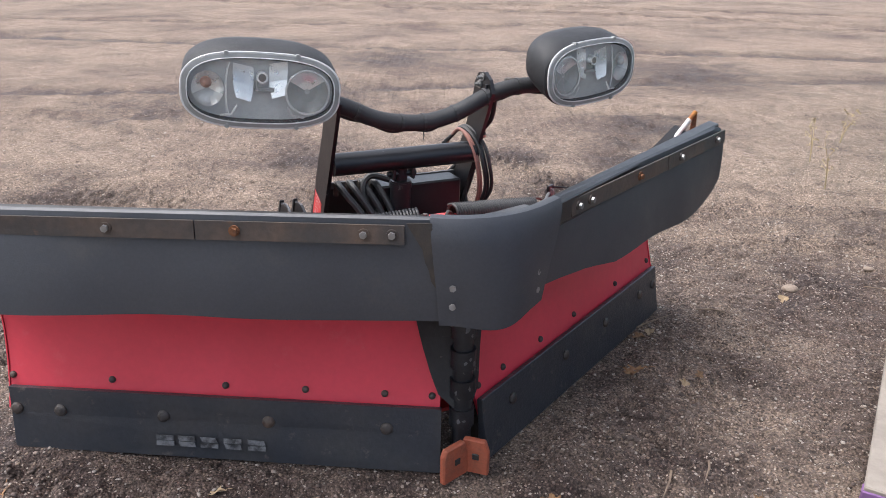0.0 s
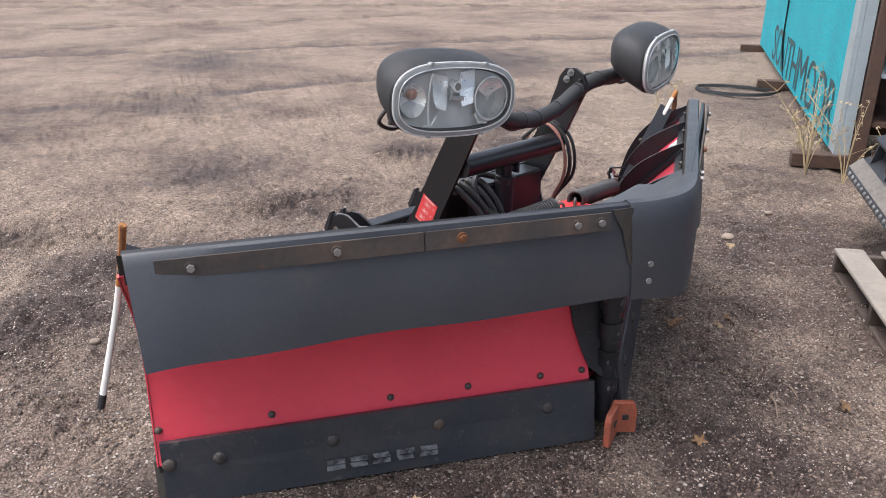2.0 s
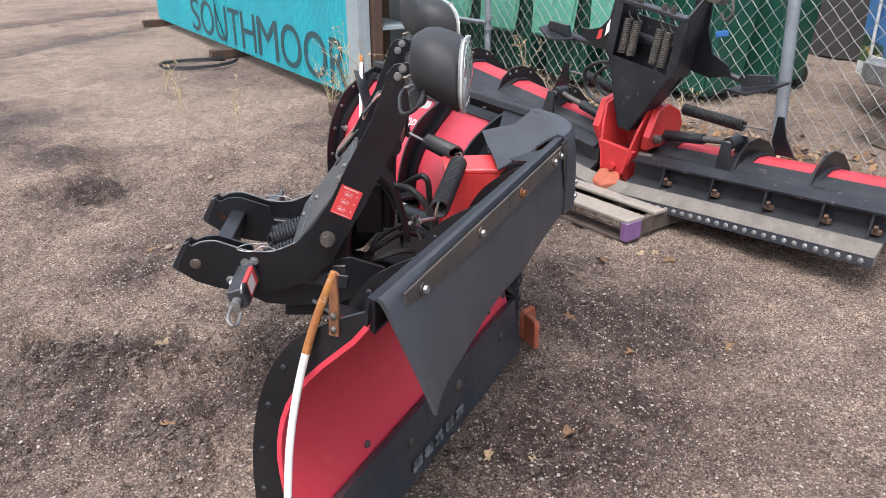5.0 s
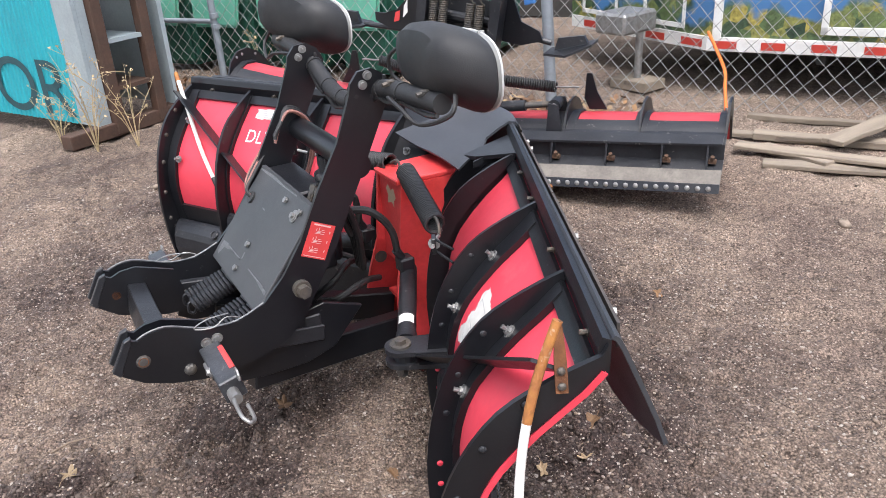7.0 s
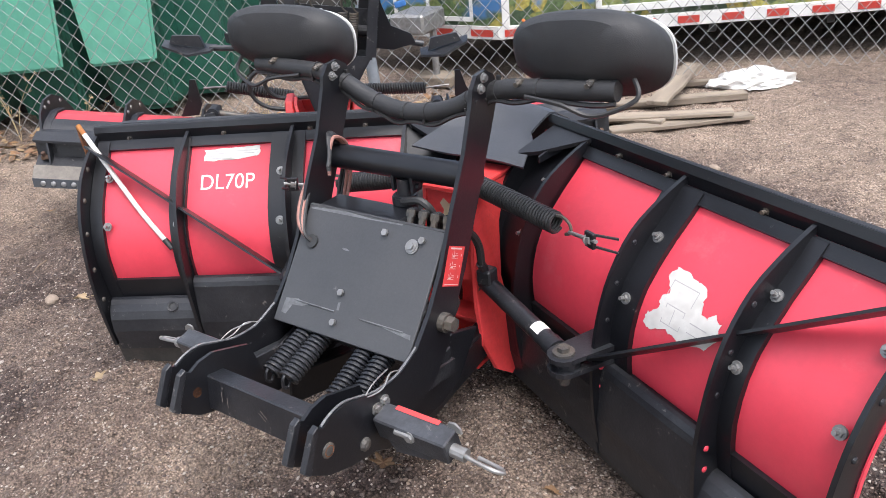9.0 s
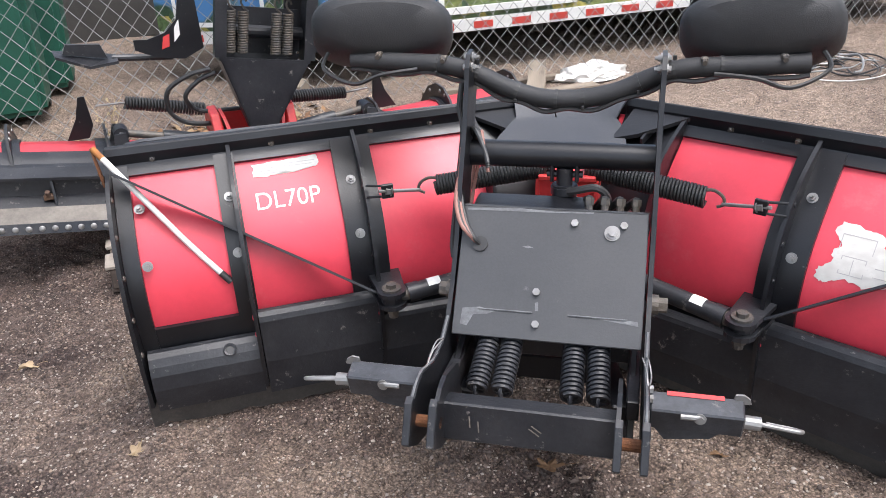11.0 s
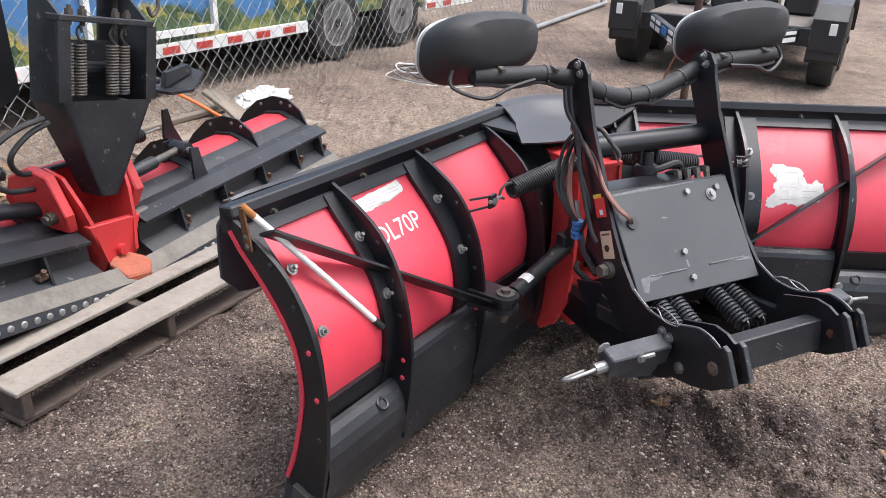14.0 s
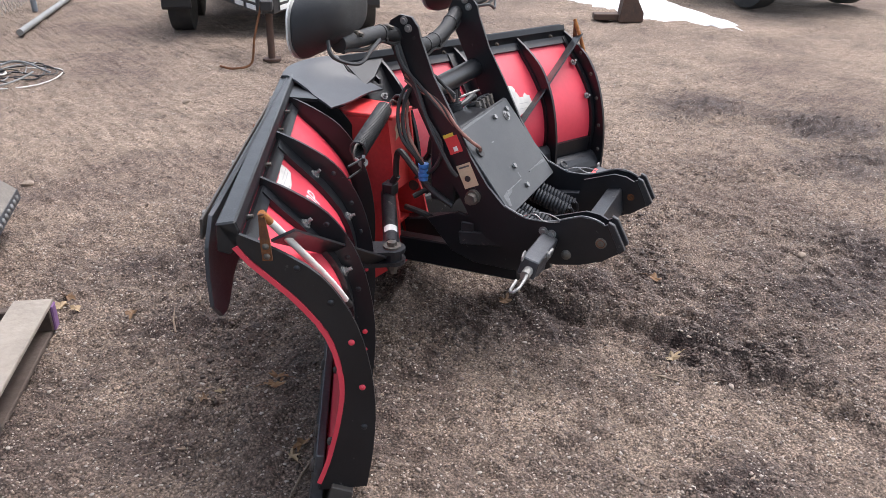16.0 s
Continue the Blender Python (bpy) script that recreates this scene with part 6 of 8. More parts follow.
def second_wing(s, rise, length=1.50):
    """s: +1 or -1 along the plow; rise: climb of the wing per metre."""

    def P(u, y, z):
        return V(s * u, y, 0.105 + z + rise * u)

    def band(bm, u0, u1, pts, thick):
        lo = [(y, z - thick) for y, z in pts]
        ra = [[bm.verts.new(P(u, y, z)) for y, z in pts + lo[::-1]] for u in (u0, u1)]
        m = len(ra[0])
        for i in range(m):
            bm.faces.new((ra[0][i], ra[0][(i + 1) % m], ra[1][(i + 1) % m], ra[1][i]))
        for r in ra:
            for i in range(len(pts) - 1):
                bm.faces.new((r[i], r[i + 1], r[m - 2 - i], r[m - 1 - i]))

    dense = [tuple(p) for p in np.array([[np.interp(t, range(7), [h[k] for h in HUMP]) for k in (0, 1)] for t in np.linspace(0, 6, 19)])]
    bm = BM()
    band(bm, 0.16, length - 0.01, dense, 0.012)
    board = part("moldboard", bm, RED_DUSTY, second, "dusty red blade sheet", True)
    bm = BM()
    up = [(y, z + 0.012) for y, z in dense]
    for u0, u1 in ((length - 0.05, length), (1.03, 1.10), (0.60, 0.72), (0.14, 0.26)):
        band(bm, u0, u1, up, 0.010)
    band(bm, 0.15, length - 0.004, [(y, z + 0.010) for y, z in dense[:5]], 0.012)
    band(bm, 0.15, length - 0.004, [(y, z + 0.010) for y, z in dense[14:]], 0.012)
    part("back_frame", bm, BLACK_WORN, board, "black steel frame", True)
    for u in (length - 0.012, 1.06, 0.66):
        bm = BM()
        arch = [(0.10, 0.17), (0.16, 0.275), (0.24, 0.325), (0.34, 0.33), (0.45, 0.29), (0.55, 0.20), (0.63, 0.09), (0.66, 0.0)]
        under = [(y, z - 0.012) for y, z in dense[::-1]]
        vs = [P(u, y, z) for y, z in arch + under]
        add_prism(bm, vs, V(s * 0.012, 0, 0))
        rib = part("rib", bm, BLACK, board, "arched black steel rib")
        for y, z in ((0.22, 0.29), (0.28, 0.30), (0.42, 0.275)):
            bm = BM()
            add_dome(bm, P(u - 0.001 if True else u, y, z), V(-s, 0, 0), 0.010, 0.006)
            part("rib_bolt", bm, ZINC, board)
    bm = BM()
    for sh in ([(-0.055, 0.05), (0.02, 0.09), (0.03, 0.165), (0.06, 0.185), (0.13, 0.20), (0.13, 0.192), (0.06, 0.172), (0.04, 0.15), (0.035, 0.07), (-0.05, 0.03)],):
        add_prism(bm, [P(0.13, y, z) for y, z in sh], P(length, 0, 0) - P(0.13, 0, 0))
    chan = part("edge_channel", bm, BLACK_WORN, board, "worn black lower edge channel")
    bm = BM()
    add_prism(bm, [P(0.14, -0.015, 0.170), P(length - 0.01, -0.015, 0.170), P(length - 0.01, 0.055, 0.196), P(0.14, 0.055, 0.196)], V(0, 0, 0.012))
    part("lip", bm, BLACK_WORN, board)
    # gussets with rusty tabs
    for u in (0.34, 0.63, 0.92, 1.20, 1.42):
        bm = BM()
        add_prism(bm, [P(u, -0.04, 0.06), P(u, 0.03, 0.09), P(u, 0.03, 0.17), P(u, -0.012, 0.168)], V(s * 0.010, 0, 0))
        part("gusset", bm, BLACK_WORN, board)
        bm = BM()
        add_box(bm, P(u + 0.03, -0.012, 0.092), V(0.04, 0.03, 0.022), None, 0.003)
        add_tube(bm, [P(u + 0.03, -0.02, 0.10), P(u + 0.03, -0.03, 0.122)], 0.011, 6)
        part("rusty_tab", bm, TAB_RUST, board, "rusted bolt tab")
    # cutting edge with a row of bolt heads
    bm = BM()
    add_prism(bm, [P(0.02, y, z) for y, z in ((-0.125, -0.03), (-0.105, -0.03), (-0.045, 0.045), (-0.055, 0.062), (-0.118, 0.012))], P(length, 0, 0) - P(0.02, 0, 0))
    part("cutting_edge", bm, EDGE_GREY, board, "dusty grey steel cutting edge")
    bm = BM()
    add_prism(bm, [P(0.02, y, z) for y, z in ((-0.129, -0.034), (-0.121, -0.034), (-0.113, 0.012), (-0.121, 0.012))], P(length, 0, 0) - P(0.02, 0, 0))
    part("bolt_bar", bm, CUT_EDGE, board)
    for k in range(29):
        bm = BM()
        add_dome(bm, P(0.05 + k * 0.050, -0.1265, -0.012), V(0, -1, 0.15), 0.0135, 0.006)
        part("bolt_head", bm, ZINC, board)
    # ram, spring and stop horn
    bm = BM()
    a, b = V(s * 0.13, 0.20, 0.40), P(0.60, 0.20, 0.32)
    d = (b - a).normalized()
    add_tube(bm, [a, a + d * 0.30], 0.030, 14)
    ram2 = part("angle_ram", bm, BLACK_WORN, second, "black hydraulic angling cylinder", True)
    bm = BM()
    add_tube(bm, [a + d * 0.29, b], 0.018, 10)
    part("rod", bm, CLEVIS, ram2, "", True)
    bm = BM()
    add_tube(bm, [b - V(0, 0.045, 0), b + V(0, 0.045, 0)], 0.034, 14)
    part("rod_eye", bm, BLACK_WORN, ram2, "", True)
    bm = BM()
    add_tube(bm, [b - V(0, 0.062, 0), b - V(0, 0.044, 0)], 0.016, 6)
    part("pin", bm, ZINC, ram2)
    bm = BM()
    add_prism(bm, [P(0.57, 0.10, 0.18), P(0.66, 0.10, 0.18), P(0.63, 0.12, 0.33), P(0.58, 0.12, 0.34)], V(0, 0.012, 0))
    part("ram_bracket", bm, BLACK_WORN, board)
    bm = BM()
    add_prism(bm, [P(0.57, 0.28, 0.24), P(0.66, 0.28, 0.24), P(0.63, 0.28, 0.34), P(0.58, 0.28, 0.34)], V(0, 0.012, 0))
    part("ram_bracket", bm, BLACK_WORN, board)
    bm = BM()
    p0, p1 = V(s * 0.19, 0.36, 0.53), V(s * 0.19 + s * 0.36, 0.38, 0.53 + rise * 0.4 + (0.02 if s < 0 else -0.05))
    add_tube(bm, spring_path(p0, p1, 0.027, 26), 0.0065, 6)
    spr2 = part("return_spring", bm, CABLE, second, "black coil return spring", True)
    bm = BM()
    add_tube(bm, [p1, p1 + V(s * 0.13, 0.02, 0.0)], 0.006, 6)
    part("eye_rod", bm, ZINC, spr2)
    bm = BM()
    c = P(0.74, 0.40, 0.24)
    add_prism(bm, [c, c + V(s * 0.10, 0, 0), c + V(s * 0.04, 0, 0.10), c + V(s * 0.01, 0, 0.20), c + V(-s * 0.02, 0, 0.20), c + V(-s * 0.03, 0, 0.06)], V(0, 0.014, 0))
    part("stop_horn", bm, BLACK, board)
    return board, P


b2r, P2R = second_wing(1, 0.040)
b2l, P2L = second_wing(-1, 0.165)

# orange marker on the far end
bm = BM()
into_second = second.matrix_world.inverted()
base, mid_, tip = (into_second @ V(*p) for p in ((1.736, 0.351, 0.325), (2.129, 0.215, 0.475), (2.52, 0.17, 0.62)))
add_tube(bm, smooth_path([base, base.lerp(mid_, 0.5) + V(0, 0, 0.008), mid_, tip], 6), 0.010, 10)
part("marker_rod", bm, OLD_WHITE_ORANGE, b2r, "bright orange marker rod", True)
bm = BM()
add_tube(bm, [base + V(0, 0, -0.20), base + V(0, 0, 0.02)], 0.006, 8)
part("marker_foot", bm, ZINC, b2r)

# red knuckle at the hinge
bm = BM()
SHELL = [(-0.02, 0.20), (0.02, 0.14), (0.10, 0.15), (0.22, 0.20), (0.33, 0.32), (0.36, 0.46), (0.30, 0.54), (0.16, 0.575), (0.08, 0.55), (0.03, 0.44), (0.00, 0.34)]
bm.free()
for s in (-1, 1):
    bm = BM()
    add_prism(bm, [V(s * (0.055 + 0.20 * max(0.0, z - 0.16)), y, z) for y, z in SHELL], V(s * 0.016, 0, 0))
    cheek = part("knuckle_cheek", bm, RED_OLD, second, "red painted steel hinge cheek")
    bm = BM()
    add_prism(bm, [V(s * 0.155, 0.03, 0.42), V(s * 0.155, 0.10, 0.565), V(s * 0.155, 0.20, 0.585), V(s * 0.155, 0.31, 0.53), V(s * 0.155, 0.35, 0.44), V(s * 0.13, 0.33, 0.34), V(s * 0.13, 0.05, 0.34)], V(s * 0.045, 0, 0), 0.006)
    part("knuckle_shell", bm, RED_OLD, cheek)
    for y, z, r in ((0.11, 0.40, 0.024), (0.06, 0.30, 0.026)):
        bm = BM()
        add_tube(bm, [V(s * 0.13, y, z), V(s * 0.215, y, z)], r, 14)
        add_tube(bm, [V(s * 0.214, y, z), V(s * 0.228, y, z)], r * 0.7, 6)
        part("knuckle_bolt", bm, CLEVIS, cheek)
bm = BM()
add_prism(bm, [V(-0.13, 0.0, 0.36), V(0.13, 0.0, 0.33), V(0.05, -0.01, 0.15), V(-0.05, -0.01, 0.15)], V(0, 0.03, 0), 0.004)
nose = part("knuckle_nose", bm, RED_OLD, second, "red painted hinge nose")
bm = BM()
add_tube(bm, [V(0, -0.03, 0.225), V(0, 0.0, 0.225)], 0.022, 14)
part("nose_pin", bm, RED_OLD, nose)
bm = BM()
add_box(bm, V(0.0, 0.26, 0.42), V(0.28, 0.05, 0.24), None, 0.006)
part("knuckle_back", bm, RED_OLD, nose)
bm = BM()
add_prism(bm, [V(-0.07, -0.10, 0.10), V(0.02, -0.14, 0.10), V(0.10, -0.06, 0.11), V(0.02, 0.02, 0.16), V(-0.08, -0.02, 0.15)], V(0, 0, 0.05), 0.006)
part("nose_shoe", bm, ORANGE_RUST, second, "worn orange nose shoe")

# spring tower, leaning a little
TW = Matrix.Translation((0.015, 0.03, 0.44)) @ Matrix.Rotation(radians(-10), 4, "Y").inverted()


def T2(x, y, z):
    return TW @ V(x, y, z)


bm = BM()
# funnel
tower = None
for a, b in (((-0.20, 0.36), (-0.035, 0.0)), ((0.035, 0.0), (0.20, 0.36))):
    add_prism(bm, [T2(a[0], 0.0, a[1]), T2(b[0], 0.0, b[1]), T2(b[0], 0.10, b[1]), T2(a[0], 0.17, a[1])], TW.to_3x3() @ V(0.010, 0, 0))
    if tower is None:
        tower = part("spring_tower", bm, BLACK_WORN, second, "scuffed black steel spring tower")
    else:
        part("funnel_side", bm, BLACK_WORN, tower)
    bm = BM()
add_prism(bm, [T2(-0.20, 0, 0.37), T2(0.21, 0, 0.37), T2(0.045, 0, 0.0), T2(-0.035, 0, 0.0)], TW.to_3x3() @ V(0, 0.010, 0))
part("funnel_front", bm, BLACK_WORN, tower)
bm = BM()
add_prism(bm, [T2(-0.20, 0.17, 0.37), T2(0.21, 0.17, 0.37), T2(0.045, 0.10, 0.0), T2(-0.035, 0.10, 0.0)], TW.to_3x3() @ V(0, 0.010, 0))
part("funnel_back", bm, BLACK_WORN, tower)
for x in (-0.205, 0.205):
    bm = BM()
    add_prism(bm, [T2(x, 0.0, 0.355), T2(x, 0.17, 0.355), T2(x, 0.17, 0.80), T2(x, 0.0, 0.66)], TW.to_3x3() @ V(0.012, 0, 0))
    add_prism(bm, [T2(x - 0.02, -0.004, 0.37), T2(x + 0.032, -0.004, 0.37), T2(x + 0.032, -0.004, 0.655), T2(x - 0.02, -0.004, 0.655)], TW.to_3x3() @ V(0, 0.010, 0))
    part("tower_side", bm, BLACK_WORN, tower)
bm = BM()
add_prism(bm, [T2(-0.19, 0.165, 0.37), T2(0.19, 0.165, 0.37), T2(0.19, 0.165, 0.58), T2(-0.19, 0.165, 0.58)], TW.to_3x3() @ V(0, 0.008, 0))
part("tower_back", bm, BLACK_WORN, tower)
bm = BM()
add_box(bm, T2(0, 0.03, 0.665), V(0.44, 0.075, 0.022), Euler((0, radians(10), 0)), 0.003)
add_tube(bm, [T2(-0.2, 0.12, 0.475), T2(0.2, 0.12, 0.475)], 0.03, 12)
part("tower_rail", bm, BLACK_WORN, tower)
for x in (-0.150, -0.092, 0.06, 0.115):
    bm = BM()
    add_tube(bm, spring_path(T2(x, 0.045, 0.385), T2(x, 0.045, 0.575), 0.021, 17), 0.0052, 6)
    add_tube(bm, smooth_path([T2(x + 0.02, 0.045, 0.575), T2(x, 0.045, 0.59), T2(x - 0.012, 0.045, 0.615), T2(x, 0.045, 0.638), T2(x + 0.012, 0.045, 0.615)], 3), 0.005, 6)
    part("trip_spring", bm, CLEVIS, tower, "grey steel coil spring", True)
    bm = BM()
    add_tube(bm, [T2(x, 0.03, 0.64), T2(x, 0.03, 0.71)], 0.009, 8)
    add_tube(bm, [T2(x, 0.03, 0.676), T2(x, 0.03, 0.698)], 0.017, 6)
    part("spring_eye_bolt", bm, RUST_STRIP, tower)
# side plate with the stand foot
for s in (-1, 1):
    bm = BM()
    if s < 0:
        out = [(-0.17, 1.35), (-0.235, 1.30), (-0.235, 1.10), (-0.26, 1.00), (-0.32, 0.945), (-0.40, 0.925), (-0.46, 0.93), (-0.46, 0.885), (-0.37, 0.84), (-0.25, 0.82), (-0.16, 0.86)]
        add_prism(bm, [V(x, 0.20, z) for x, z in out], V(0, 0.014, 0))
    else:
        out = [(0.30, 1.30), (0.37, 1.25), (0.36, 1.0), (0.40, 0.88), (0.50, 0.83), (0.52, 0.78), (0.40, 0.755), (0.27, 0.78), (0.22, 0.86)]
        add_prism(bm, [V(x, 0.22, z) for x, z in out], V(0, 0.014, 0))
    sp = part("side_plate", bm, BLACK, second, "black steel mounting side plate")
    if s < 0:
        bm = BM()
        bm.faces.new([bm.verts.new(V(x, 0.198, z)) for x, z in ((-0.345, 0.875), (-0.31, 0.885), (-0.30, 0.94), (-0.33, 0.93))])
        part("red_sticker", bm, LABEL_RED, sp)
        bm = BM()
        bm.faces.new([bm.verts.new(V(x, 0.198, z)) for x, z in ((-0.285, 0.90), (-0.255, 0.93), (-0.25, 1.0), (-0.275, 0.965))])
        part("white_sticker", bm, WHITE, sp)
    # foot
    bm = BM()
    x0 = s * 0.30
    add_tube(bm, [V(x0, 0.24, 0.83), V(s * 0.56, 0.25, 0.825 + (0.03 if s < 0 else -0.06))], 0.016, 10)
    x1, zf = s * 0.60, 0.84 + (0.05 if s < 0 else -0.08)
    add_prism(bm, [V(x1 - s * 0.06, 0.16, zf - 0.045), V(x1 + s * 0.06, 0.14, zf - 0.05), V(x1 + s * 0.19, 0.19, zf + 0.0), V(x1 + s * 0.20, 0.30, zf + 0.01), V(x1 + s * 0.05, 0.34, zf - 0.04), V(x1 - s * 0.06, 0.33, zf - 0.045)], V(0, 0, 0.012))
    add_prism(bm, [V(x1 - s * 0.02, 0.23, zf - 0.03), V(x1 + s * 0.16, 0.23, zf + 0.01), V(x1 + s * 0.14, 0.23, zf + 0.05), V(x1, 0.23, zf + 0.035)], V(0, 0.03, 0))
    foot = part("stand_foot", bm, BLACK_WORN, second, "black steel stand foot")
bm = BM()
add_tube(bm, smooth_path([V(-0.16, 0.10, 0.78), V(-0.26, 0.12, 0.76), V(-0.36, 0.14, 0.70), V(-0.37, 0.16, 0.60), V(-0.30, 0.17, 0.53), V(-0.16, 0.18, 0.50)], 6), 0.011, 8)
part("hose", bm, CABLE, second, "", True)
bm = BM()
add_tube(bm, smooth_path([V(-0.14, 0.10, 0.76), V(-0.22, 0.12, 0.73), V(-0.29, 0.14, 0.66), V(-0.24, 0.17, 0.58), V(-0.10, 0.18, 0.56), V(0.0, 0.2, 0.55)], 6), 0.011, 8)
part("hose", bm, CABLE, second, "", True)
bm = BM()
add_box(bm, V(0.46, 0.19, 0.99), V(0.06, 0.03, 0.03), Euler((0, radians(-12), 0)), 0.004)
part("blue_plug", bm, BLUE, second, "blue electrical plug")
bm = BM()
add_box(bm, V(0.38, 0.19, 1.16), V(0.16, 0.05, 0.04), Euler((0, radians(8), 0)), 0.004)
add_tube(bm, smooth_path([V(0.44, 0.16, 1.15), V(0.50, 0.16, 1.17), V(0.52, 0.16, 1.10), V(0.48, 0.16, 1.06), V(0.46, 0.16, 1.10)], 4), 0.008, 8)
part("latch", bm, CLEVIS, second, "worn steel latch with a loop")

# pallet under it
pallet = thing("pallet", (1.505, 2.29, 0.0), 0, "weathered wooden pallet with a purple painted corner", "pallet")
PA, PB = V(-0.515, -0.857, 0), V(0.857, -0.515, 0)


def plank(name, a0, a1, b0, b1, z0, z1, mt, parent, label=""):
    bm = BM()
    c = PA * (a0 + a1) / 2 + PB * (b0 + b1) / 2 + V(0, 0, (z0 + z1) / 2)
    add_box(bm, c, V(a1 - a0, b1 - b0, z1 - z0), Euler((0, 0, math.atan2(PA.y, PA.x))), 0.004)
    return part(name, bm, mt, parent, label)


for b0, b1 in ((0.0, 0.135), (0.215, 0.30), (0.44, 0.53), (0.66, 0.75), (0.88, 1.01)):
    plank("deck_board", -0.625, 0.625, b0, b1, 0.112, 0.131, PALLET_WOOD, pallet)
# old brown wood, with the shade under the deck put into its colour
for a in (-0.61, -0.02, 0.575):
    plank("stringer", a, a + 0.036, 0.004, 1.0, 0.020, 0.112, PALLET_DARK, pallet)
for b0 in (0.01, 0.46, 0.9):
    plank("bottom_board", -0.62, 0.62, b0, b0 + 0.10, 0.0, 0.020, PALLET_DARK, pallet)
plank("paint_patch", 0.585, 0.629, -0.004, 0.11, 0.018, 0.118, PURPLE, pallet, "purple spray paint")


# ---- chain-link fence ----
F0, FD, FN = V(4.60, 3.64, 0), V(-0.501, -0.8654, 0), V(0.8654, -0.501, 0)
fence = thing("chain_link_fence", tuple(F0), 0, "galvanised chain-link fence along the yard", "fence")


def fence_wire():
    verts, faces = [], []
    pitch, rise, r = 0.112, 0.060, 0.0024
    n_col, n_row = 166, 30
    for c in range(n_col):
        s0 = -4.6 + c * pitch
        pts = []
        for k in range(n_row + 1):
            s = s0 + (pitch * 0.5 if (k % 2) else 0) + (0 if c % 2 == 0 else 0)
            sag = 0.02 * noise.noise((s * 0.7, k * 0.2, 3.0))
            side = 0.005 * (1 if k % 2 else -1)
            p = FD * s + FN * (side + 0.03 * noise.noise((s * 0.5, k * 0.15, 8.0))) + V(0, 0, 0.11 + k * rise + sag)
            pts.append((p, s))
        # second half of each diamond: the neighbour wire mirrors this one
        for k in range(n_row):
            for mirror in (0, 1):
                a, b = pts[k][0], pts[k + 1][0]
                if mirror:
                    sh = FD * (pitch * 0.5)
                    a = a + (sh * 2 if k % 2 == 0 else sh * 0)
                    b = b + (sh * 2 if (k + 1) % 2 == 0 else sh * 0)
                d = (b - a).normalized()
                x = d.cross(FN).normalized() * r
                y = FN * r
                i = len(verts)
                verts += [a + x, a + y, a - x, a - y, b + x, b + y, b - x, b - y]
                faces += [(i + q, i + (q + 1) % 4, i + 4 + (q + 1) % 4, i + 4 + q) for q in range(4)]
    me = bpy.data.meshes.new("wire_mesh")
    me.from_pydata([tuple(v) for v in verts], [], faces)
    me.materials.append(ZINC_DULL)
    ob = new("wire_mesh", me)
    ob.parent = fence
    tagged(ob, "woven diamond wire mesh", kind="stuff")


ZINC_DULL = mat("weathered_galvanised_wire", (0.27, 0.275, 0.27), 0.55, 0.35, (0.20, 0.20, 0.19), 5, (0.4, 0.7), 60, 0.1, 0)
POST_GREY = mat("grey_fence_post", (0.26, 0.29, 0.32), 0.5, 0.3, (0.20, 0.22, 0.24), 6, (0.4, 0.7), 60, 0.15, 0.1)
fence_wire()
for s, r, lean in ((0.0, 0.030, 0.02), (3.0, 0.040, 0.06), (10.6, 0.032, 0.0), (-4.4, 0.03, 0.0), (13.8, 0.03, 0.0)):
    bm = BM()
    b = FD * s - FN * 0.045
    add_tube(bm, [b, b + V(0, 0, 1.95) + FD * -lean * 1.6], r, 14)
    part("post", bm, POST_GREY, fence, "", True)
bm = BM()
add_tube(bm, [FD * -4.5 - FN * 0.04 + V(0, 0, 0.60), FD * 0.0 - FN * 0.04 + V(0, 0, 0.61)], 0.021, 10)
part("mid_rail", bm, POST_GREY, fence, "", True)
for z in (0.57, 0.66):
    bm = BM()
    add_tube(bm, [-FN * 0.045 + V(0, 0, z - 0.02), -FN * 0.045 + V(0, 0, z + 0.02)], 0.038, 12)
    part("clamp", bm, POST_GREY, fence)
bm = BM()
add_tube(bm, [FD * 9.1 - FN * 0.30 + V(0, 0, 0.035), FD * 13.6 - FN * 0.18 + V(0, 0, 0.035)], 0.032, 10)
tagged(part("fallen_pipe", bm, ZINC_DULL, None, "grey steel pipe lying along the fence foot", True), category="pipe").location = F0

# ---- teal sign leaning by the fence ----
SA, SP = V(0.5808, 0.8141, 0), V(0.8141, -0.5808, 0)
sign = thing("large_sign", (3.30, 4.35, 0.0), 0, "large teal sign box standing on timber beams", "sign")


def S(a, p, z):
    return SA * a + SP * p + V(0, 0, z)


def sbox(bm, a0, a1, p0, p1, z0, z1, bevel=0.0):
    add_box(bm, S((a0 + a1) / 2, (p0 + p1) / 2, (z0 + z1) / 2), V(a1 - a0, p1 - p0, z1 - z0), Euler((0, 0, math.atan2(SA.y, SA.x))), bevel)


bm = BM()
# one sheet, folded into upright ribs
fold = [(0.22, 0.0)]
for k in range(120):
    a = 0.25 + k * 0.0535
    fold += [(a, 0.0), (a + 0.005, -0.009), (a + 0.019, -0.009), (a + 0.024, 0.0)]
fold += [(6.7, 0.0), (6.7, 0.03), (0.22, 0.03)]
foot, head = [[bm.verts.new(S(a, p, z)) for a, p in fold] for z in (0.10, 1.75)]
for k in range(len(fold)):
    bm.faces.new((foot[k], foot[k - 1], head[k - 1], head[k]))
face = part("front_panel", bm, TEAL, sign, "teal corrugated sheet panel")
bm = BM()
sbox(bm, 0.0, 0.215, -0.004, 0.028, 0.10, 1.75)
sbox(bm, 0.0, 0.03, 0.03, 0.10, 0.10, 1.75)
